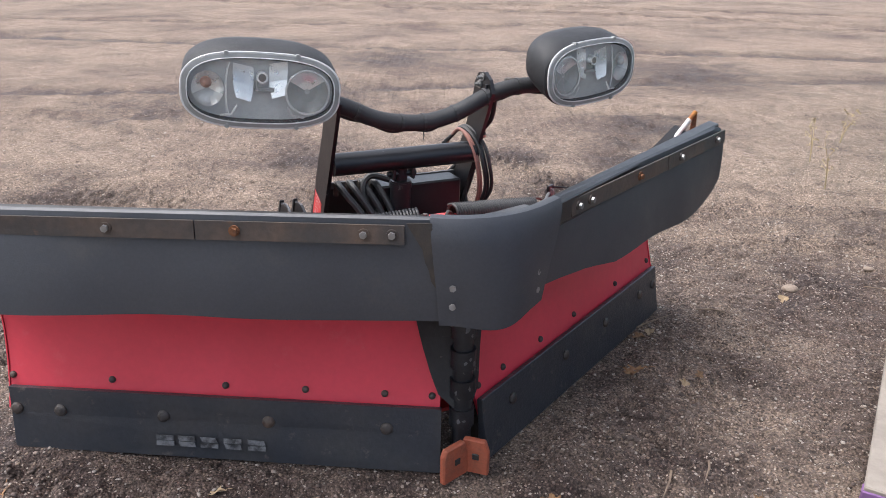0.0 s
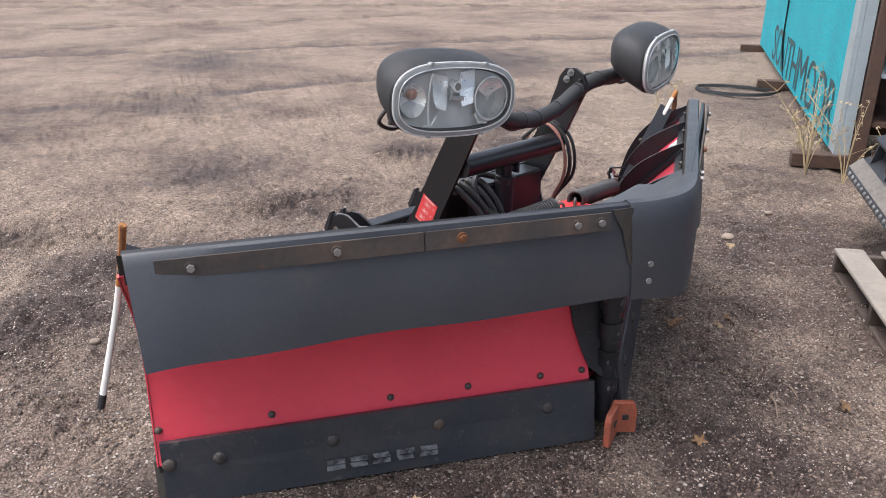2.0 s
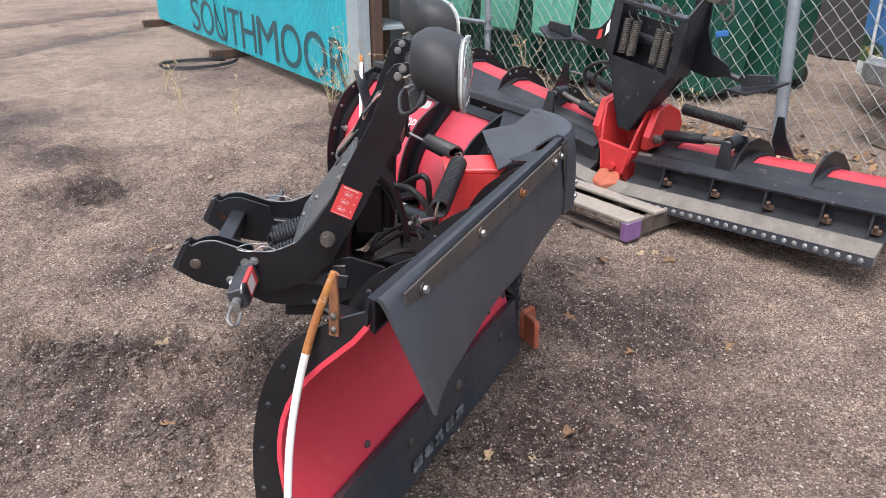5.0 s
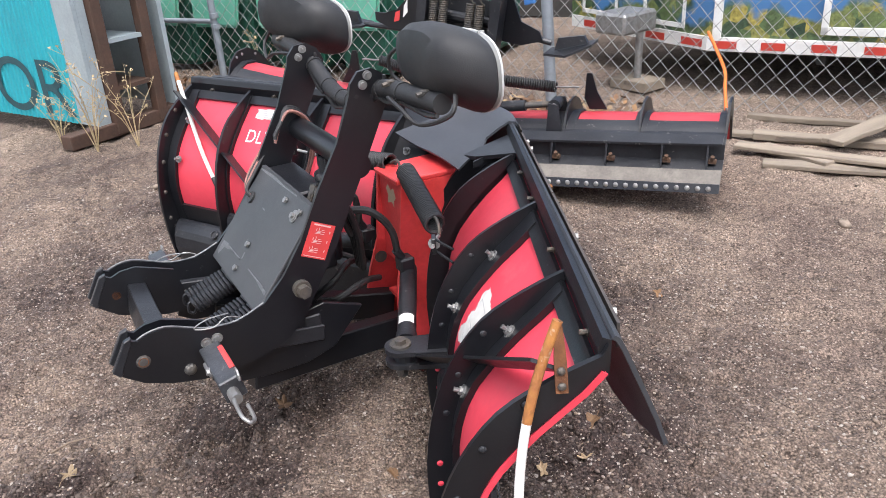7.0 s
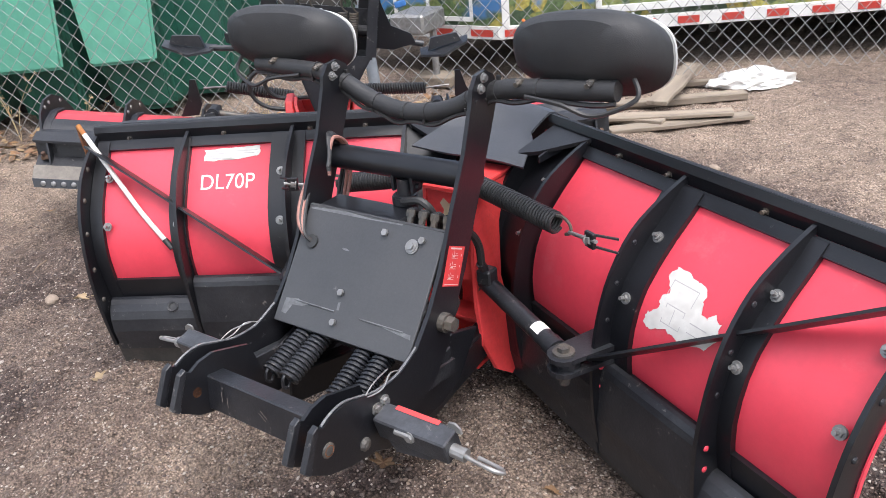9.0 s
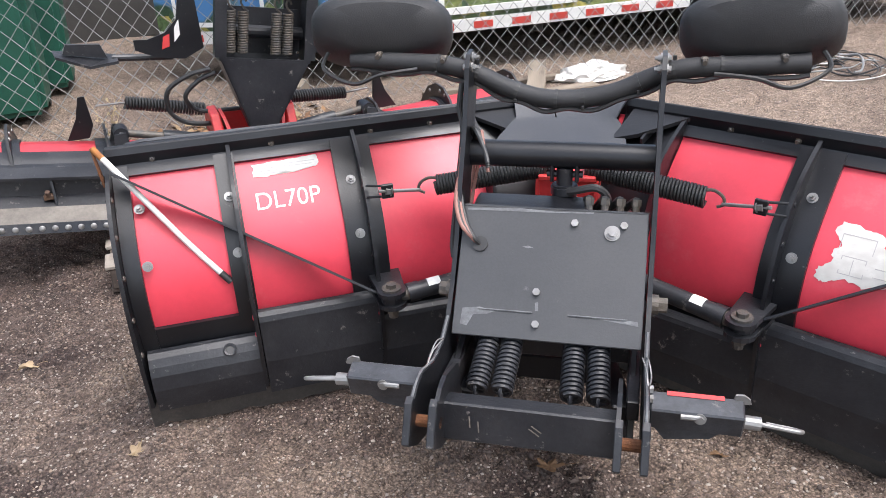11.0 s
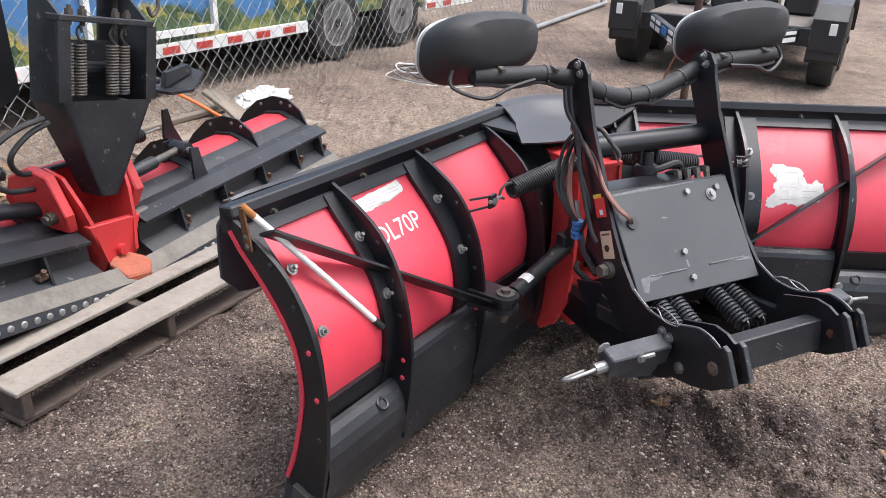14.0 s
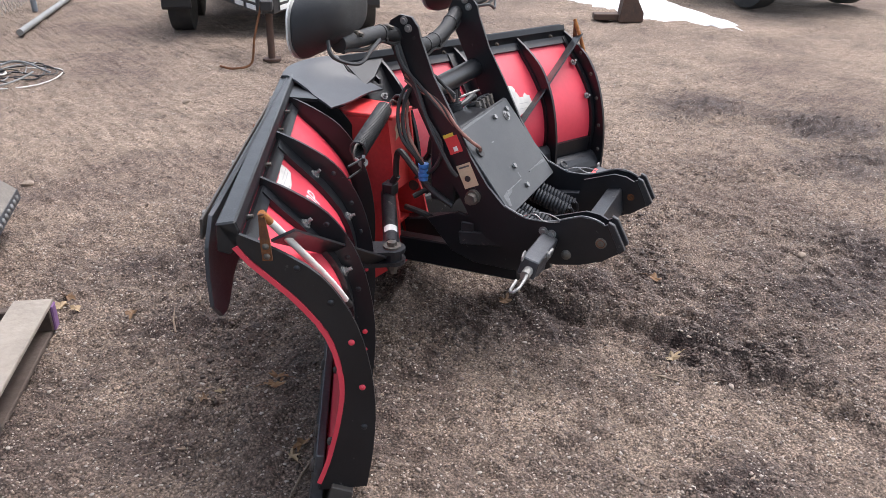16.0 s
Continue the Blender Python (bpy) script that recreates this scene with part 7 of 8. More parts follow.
part("edge_sheet", bm, SIGN_GREY, sign, "pale grey sheet metal edge")
bm = BM()
sbox(bm, -0.02, 6.7, 0.70, 0.74, 0.10, 1.75)
part("back_panel", bm, SIGN_GREY, sign, "pale grey rear panel")
for p0 in (0.11, 0.50):
    bm = BM()
    sbox(bm, -0.05, 0.03, p0, p0 + 0.085, 0.02, 1.8, 0.004)
    part("upright", bm, SIGN_BROWN, sign, "brown steel upright")
for z in (0.32, 0.66, 1.0, 1.34):
    bm = BM()
    sbox(bm, -0.03, 0.7, 0.195, 0.50, z, z + 0.03)
    part("inner_shelf", bm, SIGN_BROWN if z < 0.5 else SIGN_GREY, sign)
bm = BM()
sbox(bm, 0.75, 0.78, 0.04, 0.70, 0.10, 1.75)
part("inner_panel", bm, SIGN_BROWN, sign)
for a in (0.02, 3.3, 6.55):
    bm = BM()
    sbox(bm, a - 0.06, a + 0.06, -0.28, 0.95, 0.0, 0.10, 0.006)
    part("timber_beam", bm, SIGN_BROWN, sign, "dark brown timber beam")
x_at = 4.86
for ch, wd in zip("SOUTHMOOR", (0.42, 0.58, 0.50, 0.44, 0.52, 0.66, 0.58, 0.58, 0.40)):
    bm = text_mesh(ch, 0.43, 0.0)
    xs = [v.co.x for v in bm.verts]
    lo, hi = min(xs), max(xs)
    for v in bm.verts:
        v.co = S(x_at - (v.co.x - lo) / (hi - lo) * wd * 0.88, -0.0125, 0.15 + v.co.y)
    part("letter", bm, SIGN_LETTER, sign, "dark letter " + ch)
    x_at -= wd
bm = BM()
def ribbon(bm, pts, w):
    rows = [(bm.verts.new(p - q), bm.verts.new(p + q)) for p, q in ((Vector(p), Vector(w)) for p in pts)]
    for a, b in zip(rows, rows[1:]):
        bm.faces.new((a[0], b[0], b[1], a[1]))
ribbon(bm, smooth_path([(5.55, 7.55, 1.7), (5.50, 7.48, 0.9), (5.42, 7.38, 0.45), (5.30, 7.15, 0.08), (4.95, 6.80, 0.03), (4.55, 6.78, 0.025), (4.25, 7.05, 0.03), (4.35, 7.4, 0.03), (4.75, 7.3, 0.02), (5.0, 7.0, 0.015)], 6), (0.028, 0.018, 0.012))
bmesh.ops.solidify(bm, geom=bm.faces[:], thickness=0.006)
tagged(part("cargo_strap", bm, CABLE, None, "black webbing strap hanging down and looped on gravel"), category="strap")

# ---- green bins behind the fence ----
def bin_(s, back, lid):
    ob = thing("wheeled_bin", tuple(F0 + FD * s + FN * back), math.degrees(math.atan2(FD.y, FD.x)), "dark green plastic bin with a faded hanging lid" if lid else "dark green plastic bin behind the fence", "bin", "bins behind the fence")
    bm = BM()
    lo = [(-0.25, 0.02), (0.25, 0.02), (0.25, 0.55), (-0.25, 0.55)]
    hi = [(-0.31, -0.05), (0.31, -0.05), (0.31, 0.62), (-0.31, 0.62)]
    a = [bm.verts.new((x, y, 0.05)) for x, y in lo]
    b = [bm.verts.new((x, y, 1.0)) for x, y in hi]
    for k in range(4):
        bm.faces.new((a[k], a[(k + 1) % 4], b[(k + 1) % 4], b[k]))
    bm.faces.new(a[::-1]), bm.faces.new(b)
    bmesh.ops.bevel(bm, geom=bm.edges[:], offset=0.05, segments=3, affect="EDGES")
    part("bin_body", bm, BIN_GREEN, ob, "", True)
    bm = BM()
    add_box(bm, V(0, 0.28, 0.98), V(0.66, 0.72, 0.05), None, 0.012)
    part("bin_rim", bm, BIN_GREEN, ob)
    for x in (-0.2, 0.2):
        bm = BM()
        add_tube(bm, [V(x - 0.03, 0.55, 0.1), V(x + 0.03, 0.55, 0.1)], 0.10, 16)
        part("wheel", bm, TYRE, ob)
    if lid:
        bm = BM()
        add_box(bm, V(0, -0.13, 0.74), V(0.60, 0.05, 0.54), Euler((radians(-7), 0, 0)))
        bmesh.ops.bevel(bm, geom=bm.edges[:], offset=0.022, segments=2, affect="EDGES")
        vs = [v for v in bm.verts if v.co.z < 0.5]
        for v in vs:
            v.co.x *= 0.86
        part("lid", bm, BIN_LIGHT, ob, "faded pale green lid", True)


for s, back, lid in ((-1.9, 0.62, True), (-1.15, 0.62, True), (-0.42, 0.60, True), (0.32, 0.62, True), (1.05, 0.62, True), (1.45, 1.0, False), (-2.6, 0.7, False), (0.0, 1.7, False), (0.8, 1.7, False), (1.6, 1.8, False)):
    bin_(s, back, lid)

# ---- enclosed trailer with a landscape wrap ----
def mural_material():
    m = bpy.data.materials.new("landscape_wrap")
    m.use_nodes = True
    n, l = m.node_tree.nodes, m.node_tree.links
    b = n["Principled BSDF"]
    b.inputs["Roughness"].default_value = 0.35
    co = n.new("ShaderNodeTexCoord").outputs["Object"]
    v = n.new("ShaderNodeTexVoronoi")
    v.inputs["Scale"].default_value = 9.0
    nz = n.new("ShaderNodeTexNoise")
    nz.inputs["Scale"].default_value, nz.inputs["Detail"].default_value, nz.inputs["Roughness"].default_value = 34, 10, 0.78
    big = n.new("ShaderNodeTexNoise")
    big.inputs["Scale"].default_value, big.inputs["Detail"].default_value = 2.2, 4
    for t in (v, nz, big):
        l.new(co, t.inputs["Vector"])
    sep = n.new("ShaderNodeSeparateColor")
    l.new(v.outputs["Color"], sep.inputs[0])
    r = n.new("ShaderNodeValToRGB")
    r.color_ramp.elements[0].color, r.color_ramp.elements[1].color = (0.03, 0.06, 0.04, 1), (0.42, 0.34, 0.08, 1)
    e = r.color_ramp.elements.new(0.45)
    e.color = (0.10, 0.15, 0.06, 1)
    e = r.color_ramp.elements.new(0.75)
    e.color = (0.20, 0.22, 0.07, 1)
    l.new(sep.outputs[0], r.inputs[0])
    mul = n.new("ShaderNodeMix")
    mul.data_type, mul.blend_type = "RGBA", "MULTIPLY"
    mul.inputs["Factor"].default_value = 0.95
    rr = n.new("ShaderNodeMapRange")
    rr.inputs["From Min"].default_value, rr.inputs["From Max"].default_value, rr.inputs["To Min"].default_value, rr.inputs["To Max"].default_value = 0.3, 0.68, 0.08, 1.55
    l.new(nz.outputs["Fac"], rr.inputs["Value"])
    l.new(r.outputs[0], mul.inputs["A"])
    l.new(rr.outputs["Result"], mul.inputs["B"])
    # blue hills and water over the trees
    xyz = n.new("ShaderNodeSeparateXYZ")
    l.new(co, xyz.inputs[0])
    ad = n.new("ShaderNodeMath")
    ad.operation = "MULTIPLY_ADD"
    l.new(big.outputs["Fac"], ad.inputs[0])
    ad.inputs[1].default_value = -0.9
    l.new(xyz.outputs["Z"], ad.inputs[2])
    f = n.new("ShaderNodeMapRange")
    f.inputs["From Min"].default_value, f.inputs["From Max"].default_value = 0.18, 0.24
    l.new(ad.outputs[0], f.inputs["Value"])
    mx = n.new("ShaderNodeMix")
    mx.data_type = "RGBA"
    l.new(f.outputs["Result"], mx.inputs["Factor"])
    l.new(mul.outputs["Result"], mx.inputs["A"])
    mx.inputs["B"].default_value = (0.06, 0.17, 0.36, 1)
    l.new(mx.outputs["Result"], b.inputs["Base Color"])
    return m


TD, TN = V(0.5552, 0.8317, 0), V(0.8317, -0.5552, 0)
trailer = thing("cargo_trailer", (1.40, -3.09, 0.0), 0, "enclosed trailer wrapped in a tree landscape print", "trailer")


def TR(a, p, z):
    return TD * a + TN * p + V(0, 0, z)


def tbox(bm, a0, a1, p0, p1, z0, z1, bevel=0.0):
    add_box(bm, TR((a0 + a1) / 2, (p0 + p1) / 2, (z0 + z1) / 2), V(a1 - a0, p1 - p0, z1 - z0), Euler((0, 0, math.atan2(TD.y, TD.x))), bevel)


MURAL = mural_material()
bm = BM()
tbox(bm, -2.6, 3.5, 0.02, 2.0, 0.42, 2.4)
nose = [TR(3.5, 0.02, 0.42), TR(4.9, 0.85, 0.42), TR(4.9, 1.2, 0.42), TR(3.5, 2.0, 0.42)]
add_prism(bm, nose, V(0, 0, 1.98))
part("trailer_body", bm, MURAL, trailer, "printed landscape panels")
bm = BM()
tbox(bm, 0.45, 3.52, -0.01, 0.05, 0.325, 0.425, 0.004)
part("side_rail", bm, TRAILER_WHITE, trailer, "white side rail")
bm = BM()
tbox(bm, -2.6, -1.55, -0.01, 0.05, 0.325, 0.425, 0.004)
part("side_rail", bm, TRAILER_WHITE, trailer, "white side rail")
bm = BM()
d = (TR(4.9, 0.85, 0) - TR(3.5, 0.0, 0))
a = TR(3.5, -0.01, 0.325)
add_prism(bm, [a, a + d, a + d + V(0, 0, 0.10), a + V(0, 0, 0.10)], TN * 0.03)
part("nose_rail", bm, TRAILER_WHITE, trailer)
for k in range(9):
    bm = BM()
    tbox(bm, 0.62 + k * 0.335, 0.62 + k * 0.335 + 0.165, -0.0145, -0.008, 0.345, 0.40)
    part("tape_strip", bm, TAPE_RED, trailer, "red reflective tape")
for k in range(2):
    bm = BM()
    tbox(bm, -1.75 - k * 0.335, -1.58 - k * 0.335, -0.0145, -0.008, 0.345, 0.40)
    part("tape_strip", bm, TAPE_RED, trailer)
for k in range(4):
    bm = BM()
    q = a + d * (0.04 + 0.24 * k) - TN * 0.004
    add_prism(bm, [q + V(0, 0, 0.02), q + d * 0.13 + V(0, 0, 0.02), q + d * 0.13 + V(0, 0, 0.075), q + V(0, 0, 0.075)], -TN * 0.003)
    part("tape_strip", bm, TAPE_RED, trailer)
bm = BM()
tbox(bm, -0.25 - 1.45, 0.47, -0.03, 0.03, 0.66, 0.74, 0.01)
part("fender_trim", bm, TRAILER_WHITE, trailer)
# framed doors on the side
for a0, a1 in ((1.55, 2.75), (3.42, 3.48)):
    bm = BM()
    if a1 - a0 > 0.3:
        for x0, x1, z0, z1 in ((a0, a1, 0.47, 0.52), (a0, a1, 1.9, 1.95), (a0, a0 + 0.045, 0.47, 1.95), (a1 - 0.045, a1, 0.47, 1.95)):
            tbox(bm, x0, x1, -0.02, 0.03, z0, z1)
    else:
        tbox(bm, a0, a1, -0.012, 0.03, 0.42, 2.4)
    part("door_frame", bm, TRAILER_WHITE, trailer, "pale aluminium frame")
bm = BM()
for f0 in (0.15, 0.62):
    q = a + d * f0 + V(0, 0, 0.14) - TN * 0.012
    for e0, e1, z0, z1 in ((0, 0.28, 0, 0.035), (0, 0.02, 0, 1.6), (0.26, 0.28, 0, 1.6)):
        add_prism(bm, [q + d * e0 + V(0, 0, z0), q + d * e1 + V(0, 0, z0), q + d * e1 + V(0, 0, z1), q + d * e0 + V(0, 0, z1)], -TN * 0.015)
part("door_frame", bm, TRAILER_WHITE, trailer)
bm = BM()
tbox(bm, -2.6, 3.5, 0.3, 1.95, 0.30, 0.41)
for x in (0.9, 1.8, 2.7):
    tbox(bm, x, x + 0.06, 0.1, 1.95, 0.24, 0.32)
part("chassis", bm, TYRE, trailer)


def wheel(parent, c, axis, r=0.35, w=0.2, rim_mat=None, holes=8):
    """A tyre with a spoked steel rim as a sub-part; axis points outwards."""
    c, axis = Vector(c), Vector(axis).normalized()
    bm = BM()
    add_tube(bm, [c - axis * w, c - axis * (w * 0.96), c - axis * 0.03, c, c + axis * 0.004, c - axis * 0.004], r, 36, True, [r * 0.9, r * 0.99, r, r * 0.95, r * 0.8, r * 0.64])
    tyre = part("wheel", bm, TYRE, parent, "black tyre", True)
    bm = BM()
    rr = r * 0.63
    add_tube(bm, [c - axis * 0.03, c + axis * 0.006, c + axis * 0.006, c - axis * 0.02, c - axis * 0.03, c - axis * 0.012, c + axis * 0.004], rr, 30, True, [rr, rr, rr * 0.9, rr * 0.82, rr * 0.6, rr * 0.45, rr * 0.25])
    part("rim", bm, rim_mat or RIM, tyre, "silver steel rim", True)
    x = axis.orthogonal().normalized()
    y = axis.cross(x)
    for k in range(holes):
        q = 2 * math.pi * k / holes
        bm = BM()
        p = c + (x * math.cos(q) + y * math.sin(q)) * rr * 0.70 - axis * 0.0235
        add_tube(bm, [p - axis * 0.004, p + axis * 0.006], rr * 0.17, 10)
        part("rim_hole", bm, CABLE, tyre)
    bm = BM()
    add_tube(bm, [c - axis * 0.01, c + axis * 0.02, c + axis * 0.026], rr * 0.2, 16, True, [rr * 0.2, rr * 0.19, rr * 0.12])
    part("hub_cap", bm, TYRE, tyre, "dark hub cap", True)
    for k in range(6):
        q = 2 * math.pi * k / 6
        bm = BM()
        p = c + (x * math.cos(q) + y * math.sin(q)) * rr * 0.34
        add_tube(bm, [p - axis * 0.02, p + axis * 0.004], rr * 0.05, 6)
        part("lug_nut", bm, ZINC, tyre)
    return tyre


for a0 in (0.0, -1.08):
    wheel(trailer, TR(a0, 0.0, 0.355), -TN, 0.355, 0.2)

# ---- black utility trailer ----
ut = thing("utility_trailer", (-2.50, -3.11, 0.0), math.degrees(math.atan2(0.857, 0.515)) - 90, "black utility trailer with fenders and striped tongue", "trailer")
BLACK_T = mat("black_trailer_paint", (0.018, 0.019, 0.022), 0.35, 0, (0.03, 0.03, 0.03), 6)
STEEL_DECK = mat("grey_deck_boards", (0.20, 0.17, 0.15), 0.8, 0, (0.14, 0.12, 0.10), 8)
bm = BM()
add_box(bm, V(0, -1.3, 0.50), V(1.5, 3.4, 0.10), None, 0.006)
part("deck", bm, STEEL_DECK, ut, "weathered grey deck")
bm = BM()
add_box(bm, V(0, 0.40, 0.47), V(1.56, 0.08, 0.16), None, 0.006)
part("front_beam", bm, BLACK_T, ut)
for k in range(4):
    bm = BM()
    add_box(bm, V(-0.55 + 0.36 * k, -0.6, 0.95), V(0.30, 0.30, 0.8), None, 0.03)
    part("stacked_crate", bm, BLACK_T, ut)
for s in (-1, 1):
    bm = BM()
    arc = [(0.55 - 0.0, 0.30), (0.55, 0.46), (0.48, 0.62), (0.30, 0.76), (0.0, 0.82), (-0.3, 0.80), (-0.6, 0.80), (-0.9, 0.78), (-1.2, 0.6), (-1.25, 0.4)]
    pts = [V(s * 0.78, y, z) for y, z in arc] + [V(s * 0.78, y * 0.96, z - 0.03) for y, z in arc[::-1]]
    add_prism(bm, pts, V(s * 0.28, 0, 0))
    part("fender", bm, BLACK_T, ut, "glossy black fender")
    bm = BM()
    add_box(bm, V(s * 0.93, 0.575, 0.52), V(0.28, 0.02, 0.28), None, 0.006)
    part("mud_guard", bm, BLACK_T, ut)
    bm = BM()
    add_box(bm, V(s * 0.97, 0.59, 0.58), V(0.06, 0.012, 0.10), None, 0.004)
    part("marker_lamp", bm, WHITE, ut, "white marker lamp")
    bm = BM()
    add_prism(bm, [V(s * 0.70, 0.42, 0.42), V(s * 0.70, 0.42, 0.54), V(s * 0.05, 1.75, 0.54), V(s * 0.05, 1.75, 0.42)], V(-s * 0.05, -0.02, 0))
    rail = part("tongue_rail", bm, BLACK_T, ut, "black tongue rail with white stripes")
    for f0 in (0.06, 0.24, 0.62, 0.80):
        bm = BM()
        q = V(s * 0.705, 0.425, 0.43).lerp(V(s * 0.055, 1.755, 0.43), f0)
        e = V(s * 0.705, 0.425, 0.43).lerp(V(s * 0.055, 1.755, 0.43), f0 + 0.13)
        add_prism(bm, [q + V(0, 0, 0.005), e + V(0, 0, 0.005), e + V(0, 0, 0.045), q + V(0, 0, 0.045)], V(s * 0.004, 0.003, 0))
        add_prism(bm, [q + V(0, 0, 0.07), e + V(0, 0, 0.07), e + V(0, 0, 0.10), q + V(0, 0, 0.10)], V(s * 0.004, 0.003, 0))
        part("white_stripe", bm, WHITE, rail)
    bm = BM()
    q = V(s * 0.705, 0.425, 0.45).lerp(V(s * 0.055, 1.755, 0.45), 0.42)
    e = V(s * 0.705, 0.425, 0.45).lerp(V(s * 0.055, 1.755, 0.45), 0.58)
    add_prism(bm, [q, e, e + V(0, 0, 0.07), q + V(0, 0, 0.07)], V(s * 0.004, 0.003, 0))
    part("blue_mark", bm, BLUE, rail)
    for y in (0.1, -0.75):
        wheel(ut, V(s * 1.03, y, 0.33), V(s, 0, 0), 0.33, 0.22, SIGN_BROWN, 6)
bm = BM()
add_tube(bm, [V(0.0, 1.62, 0.02), V(0.0, 1.62, 0.88)], 0.032, 12)
add_tube(bm, [V(0.0, 1.62, 0.0), V(0.0, 1.62, 0.02)], 0.08, 14)
add_box(bm, V(0, 1.62, 1.0), V(0.10, 0.10, 0.10), None, 0.01)
part("jack", bm, SIGN_BROWN, ut, "brown steel tongue jack", True)
bm = BM()
add_box(bm, V(0, 1.86, 0.52), V(0.10, 0.26, 0.09), None, 0.012)
part("coupler", bm, BLACK_T, ut)
bm = BM()
add_tube(bm, smooth_path([V(0.05, 1.8, 0.5), V(0.12, 1.9, 0.25), V(0.16, 1.95, 0.05), V(0.3, 2.0, 0.02), V(0.42, 1.9, 0.02)], 6), 0.010, 6)
part("chain", bm, RUST, ut)
bm = BM()
add_tube(bm, smooth_path([V(-0.3, 1.0, 0.56), V(-0.15, 1.2, 0.62), V(0.05, 1.3, 0.58), V(0.2, 1.1, 0.60), V(0.1, 0.9, 0.57)], 6), 0.014, 6)
part("hose", bm, CABLE, ut)

# ---- parked truck far off, block and snow ----
truck = thing("parked_truck", (-8.0, -1.5, 0.0), math.degrees(math.atan2(1.2, 0.4)), "dark parked truck with white-rimmed wheels", "truck")
bm = BM()
add_box(bm, V(-1.0, 1.05, 0.95), V(4.8, 1.8, 0.75), None, 0.10)
add_box(bm, V(-1.4, 1.05, 1.6), V(2.4, 1.6, 0.7), None, 0.15)
part("truck_body", bm, BLACK_T, truck, "dark painted body")
for x in (0.65, -2.6):
    for y, ax in ((0.15, -1), (1.95, 1)):
        wheel(truck, V(x, y, 0.40), V(0, ax, 0), 0.40, 0.24, TRAILER_WHITE, 8)
chock = thing("wheel_chock", (-6.0, -1.22, 0), -28, "rusty steel wheel chock with a dark wooden foot", "wheel chock")
blk = BM()
add_prism(blk, [V(-0.20, 0, 0.0), V(-0.20, 0, 0.10), V(-0.10, 0, 0.27), V(0.06, 0, 0.29), V(0.10, 0, 0.0)], V(0.05, 0.20, 0), 0.008)
part("chock_body", blk, SIGN_BROWN, chock)
blk = BM()
add_prism(blk, [V(-0.205, -0.004, 0.0), V(-0.205, -0.004, 0.10), V(-0.12, -0.004, 0.245), V(-0.05, -0.004, 0.05), V(-0.05, -0.004, 0.0)], V(0, -0.012, 0))
part("red_side", blk, ORANGE_RUST, chock, "faded red painted side")
blk = BM()
add_box(blk, V(0.17, 0.03, 0.045), V(0.42, 0.16, 0.07), Euler((0, 0, -0.25)), 0.008)
part("wood_foot", blk, SIGN_BROWN, chock, "dark wooden foot")
bm = BM()
ring0 = [(-6.59, -2.67), (-7.23, -3.16), (-8.06, -3.49), (-8.73, -3.11), (-7.8, -2.09), (-7.55, -1.63), (-6.8, -0.22), (-6.5, 0.10), (-6.52, -0.78), (-6.25, -0.96), (-6.33, -1.33), (-6.54, -1.98)]
c = V(-7.2, -2.2, 0.02)
outer, inner = [], []
for k in range(72):
    t = k / 72 * len(ring0)
    i = int(t)
    p = V(*ring0[i], 0).lerp(V(*ring0[(i + 1) % len(ring0)], 0), t - i) + V(0.13 * noise.noise((k * 0.9, 1, 1)), 0.13 * noise.noise((k * 0.8, 5, 1)), 0)
    outer.append(bm.verts.new(p - V(0, 0, 0.02)))
    inner.append(bm.verts.new(p.lerp(V(c.x, c.y, 0), 0.10) + V(0, 0, 0.022)))
top = bm.verts.new(c + V(0, 0, 0.02))
for k in range(72):
    bm.faces.new((outer[k], outer[(k + 1) % 72], inner[(k + 1) % 72], inner[k]))
    bm.faces.new((inner[k], inner[(k + 1) % 72], top))
tagged(part("snow_patch", bm, SNOW, None, "melting patch of old white snow on gravel", True), category="snow")

# ---- boards, sheeting, cables by the fence ----
for a, b, z0, z1, w, th in (((1.70, 0.12), (1.30, -0.70), 0.0, 0.0, 0.12, 0.026), ((1.98, 0.16), (1.34, -0.58), 0.028, 0.04, 0.12, 0.024), ((2.2, -0.05), (1.62, -1.02), 0.0, 0.0, 0.11, 0.045), ((1.70, -0.28), (2.18, -1.10), 0.09, 0.11, 0.13, 0.03), ((2.62, -0.2), (1.86, -1.40), 0.0, 0.0, 0.07, 0.035), ((1.95, 0.0), (1.55, -0.2), 0.0, 0.0, 0.09, 0.045), ((2.35, 0.15), (1.9, -0.45), 0.0, 0.02, 0.08, 0.03)):
    a, b = V(*a, z0 + th / 2), V(*b, z1 + th / 2)
    bm = BM()
    add_box(bm, V(0, 0, 0), V((b - a).length, w, th), None, 0.004)
    bmesh.ops.subdivide_edges(bm, edges=[e for e in bm.edges if e.calc_length() > 0.4], cuts=4)
    for v in bm.verts:
        v.co += V(0, 0.012 * noise.noise(v.co * 3 + a), 0.006 * noise.noise(v.co * 4 + b))
    ob = part("old_board", bm, OLD_WOOD, None, "weathered grey timber board lying in a loose pile")
    ob.matrix_world = Matrix.Translation((a + b) / 2) @ (b - a).to_track_quat("X", "Z").to_matrix().to_4x4()
    tagged(ob, category="board", group="boards by the fence")
bm = BM()
bmesh.ops.create_icosphere(bm, subdivisions=4, radius=1)
for v in bm.verts:
    k = 1 + 0.28 * noise.noise(v.co * 2.3) + 0.16 * noise.noise(v.co * 6) + 0.07 * noise.noise(v.co * 14)
    v.co = V(v.co.x * 0.30 * k, v.co.y * 0.15 * k, max(-0.01, v.co.z * 0.10 * k))
ob = part("plastic_sheeting", bm, CLOTH, None, "crumpled white plastic sheeting on the gravel")
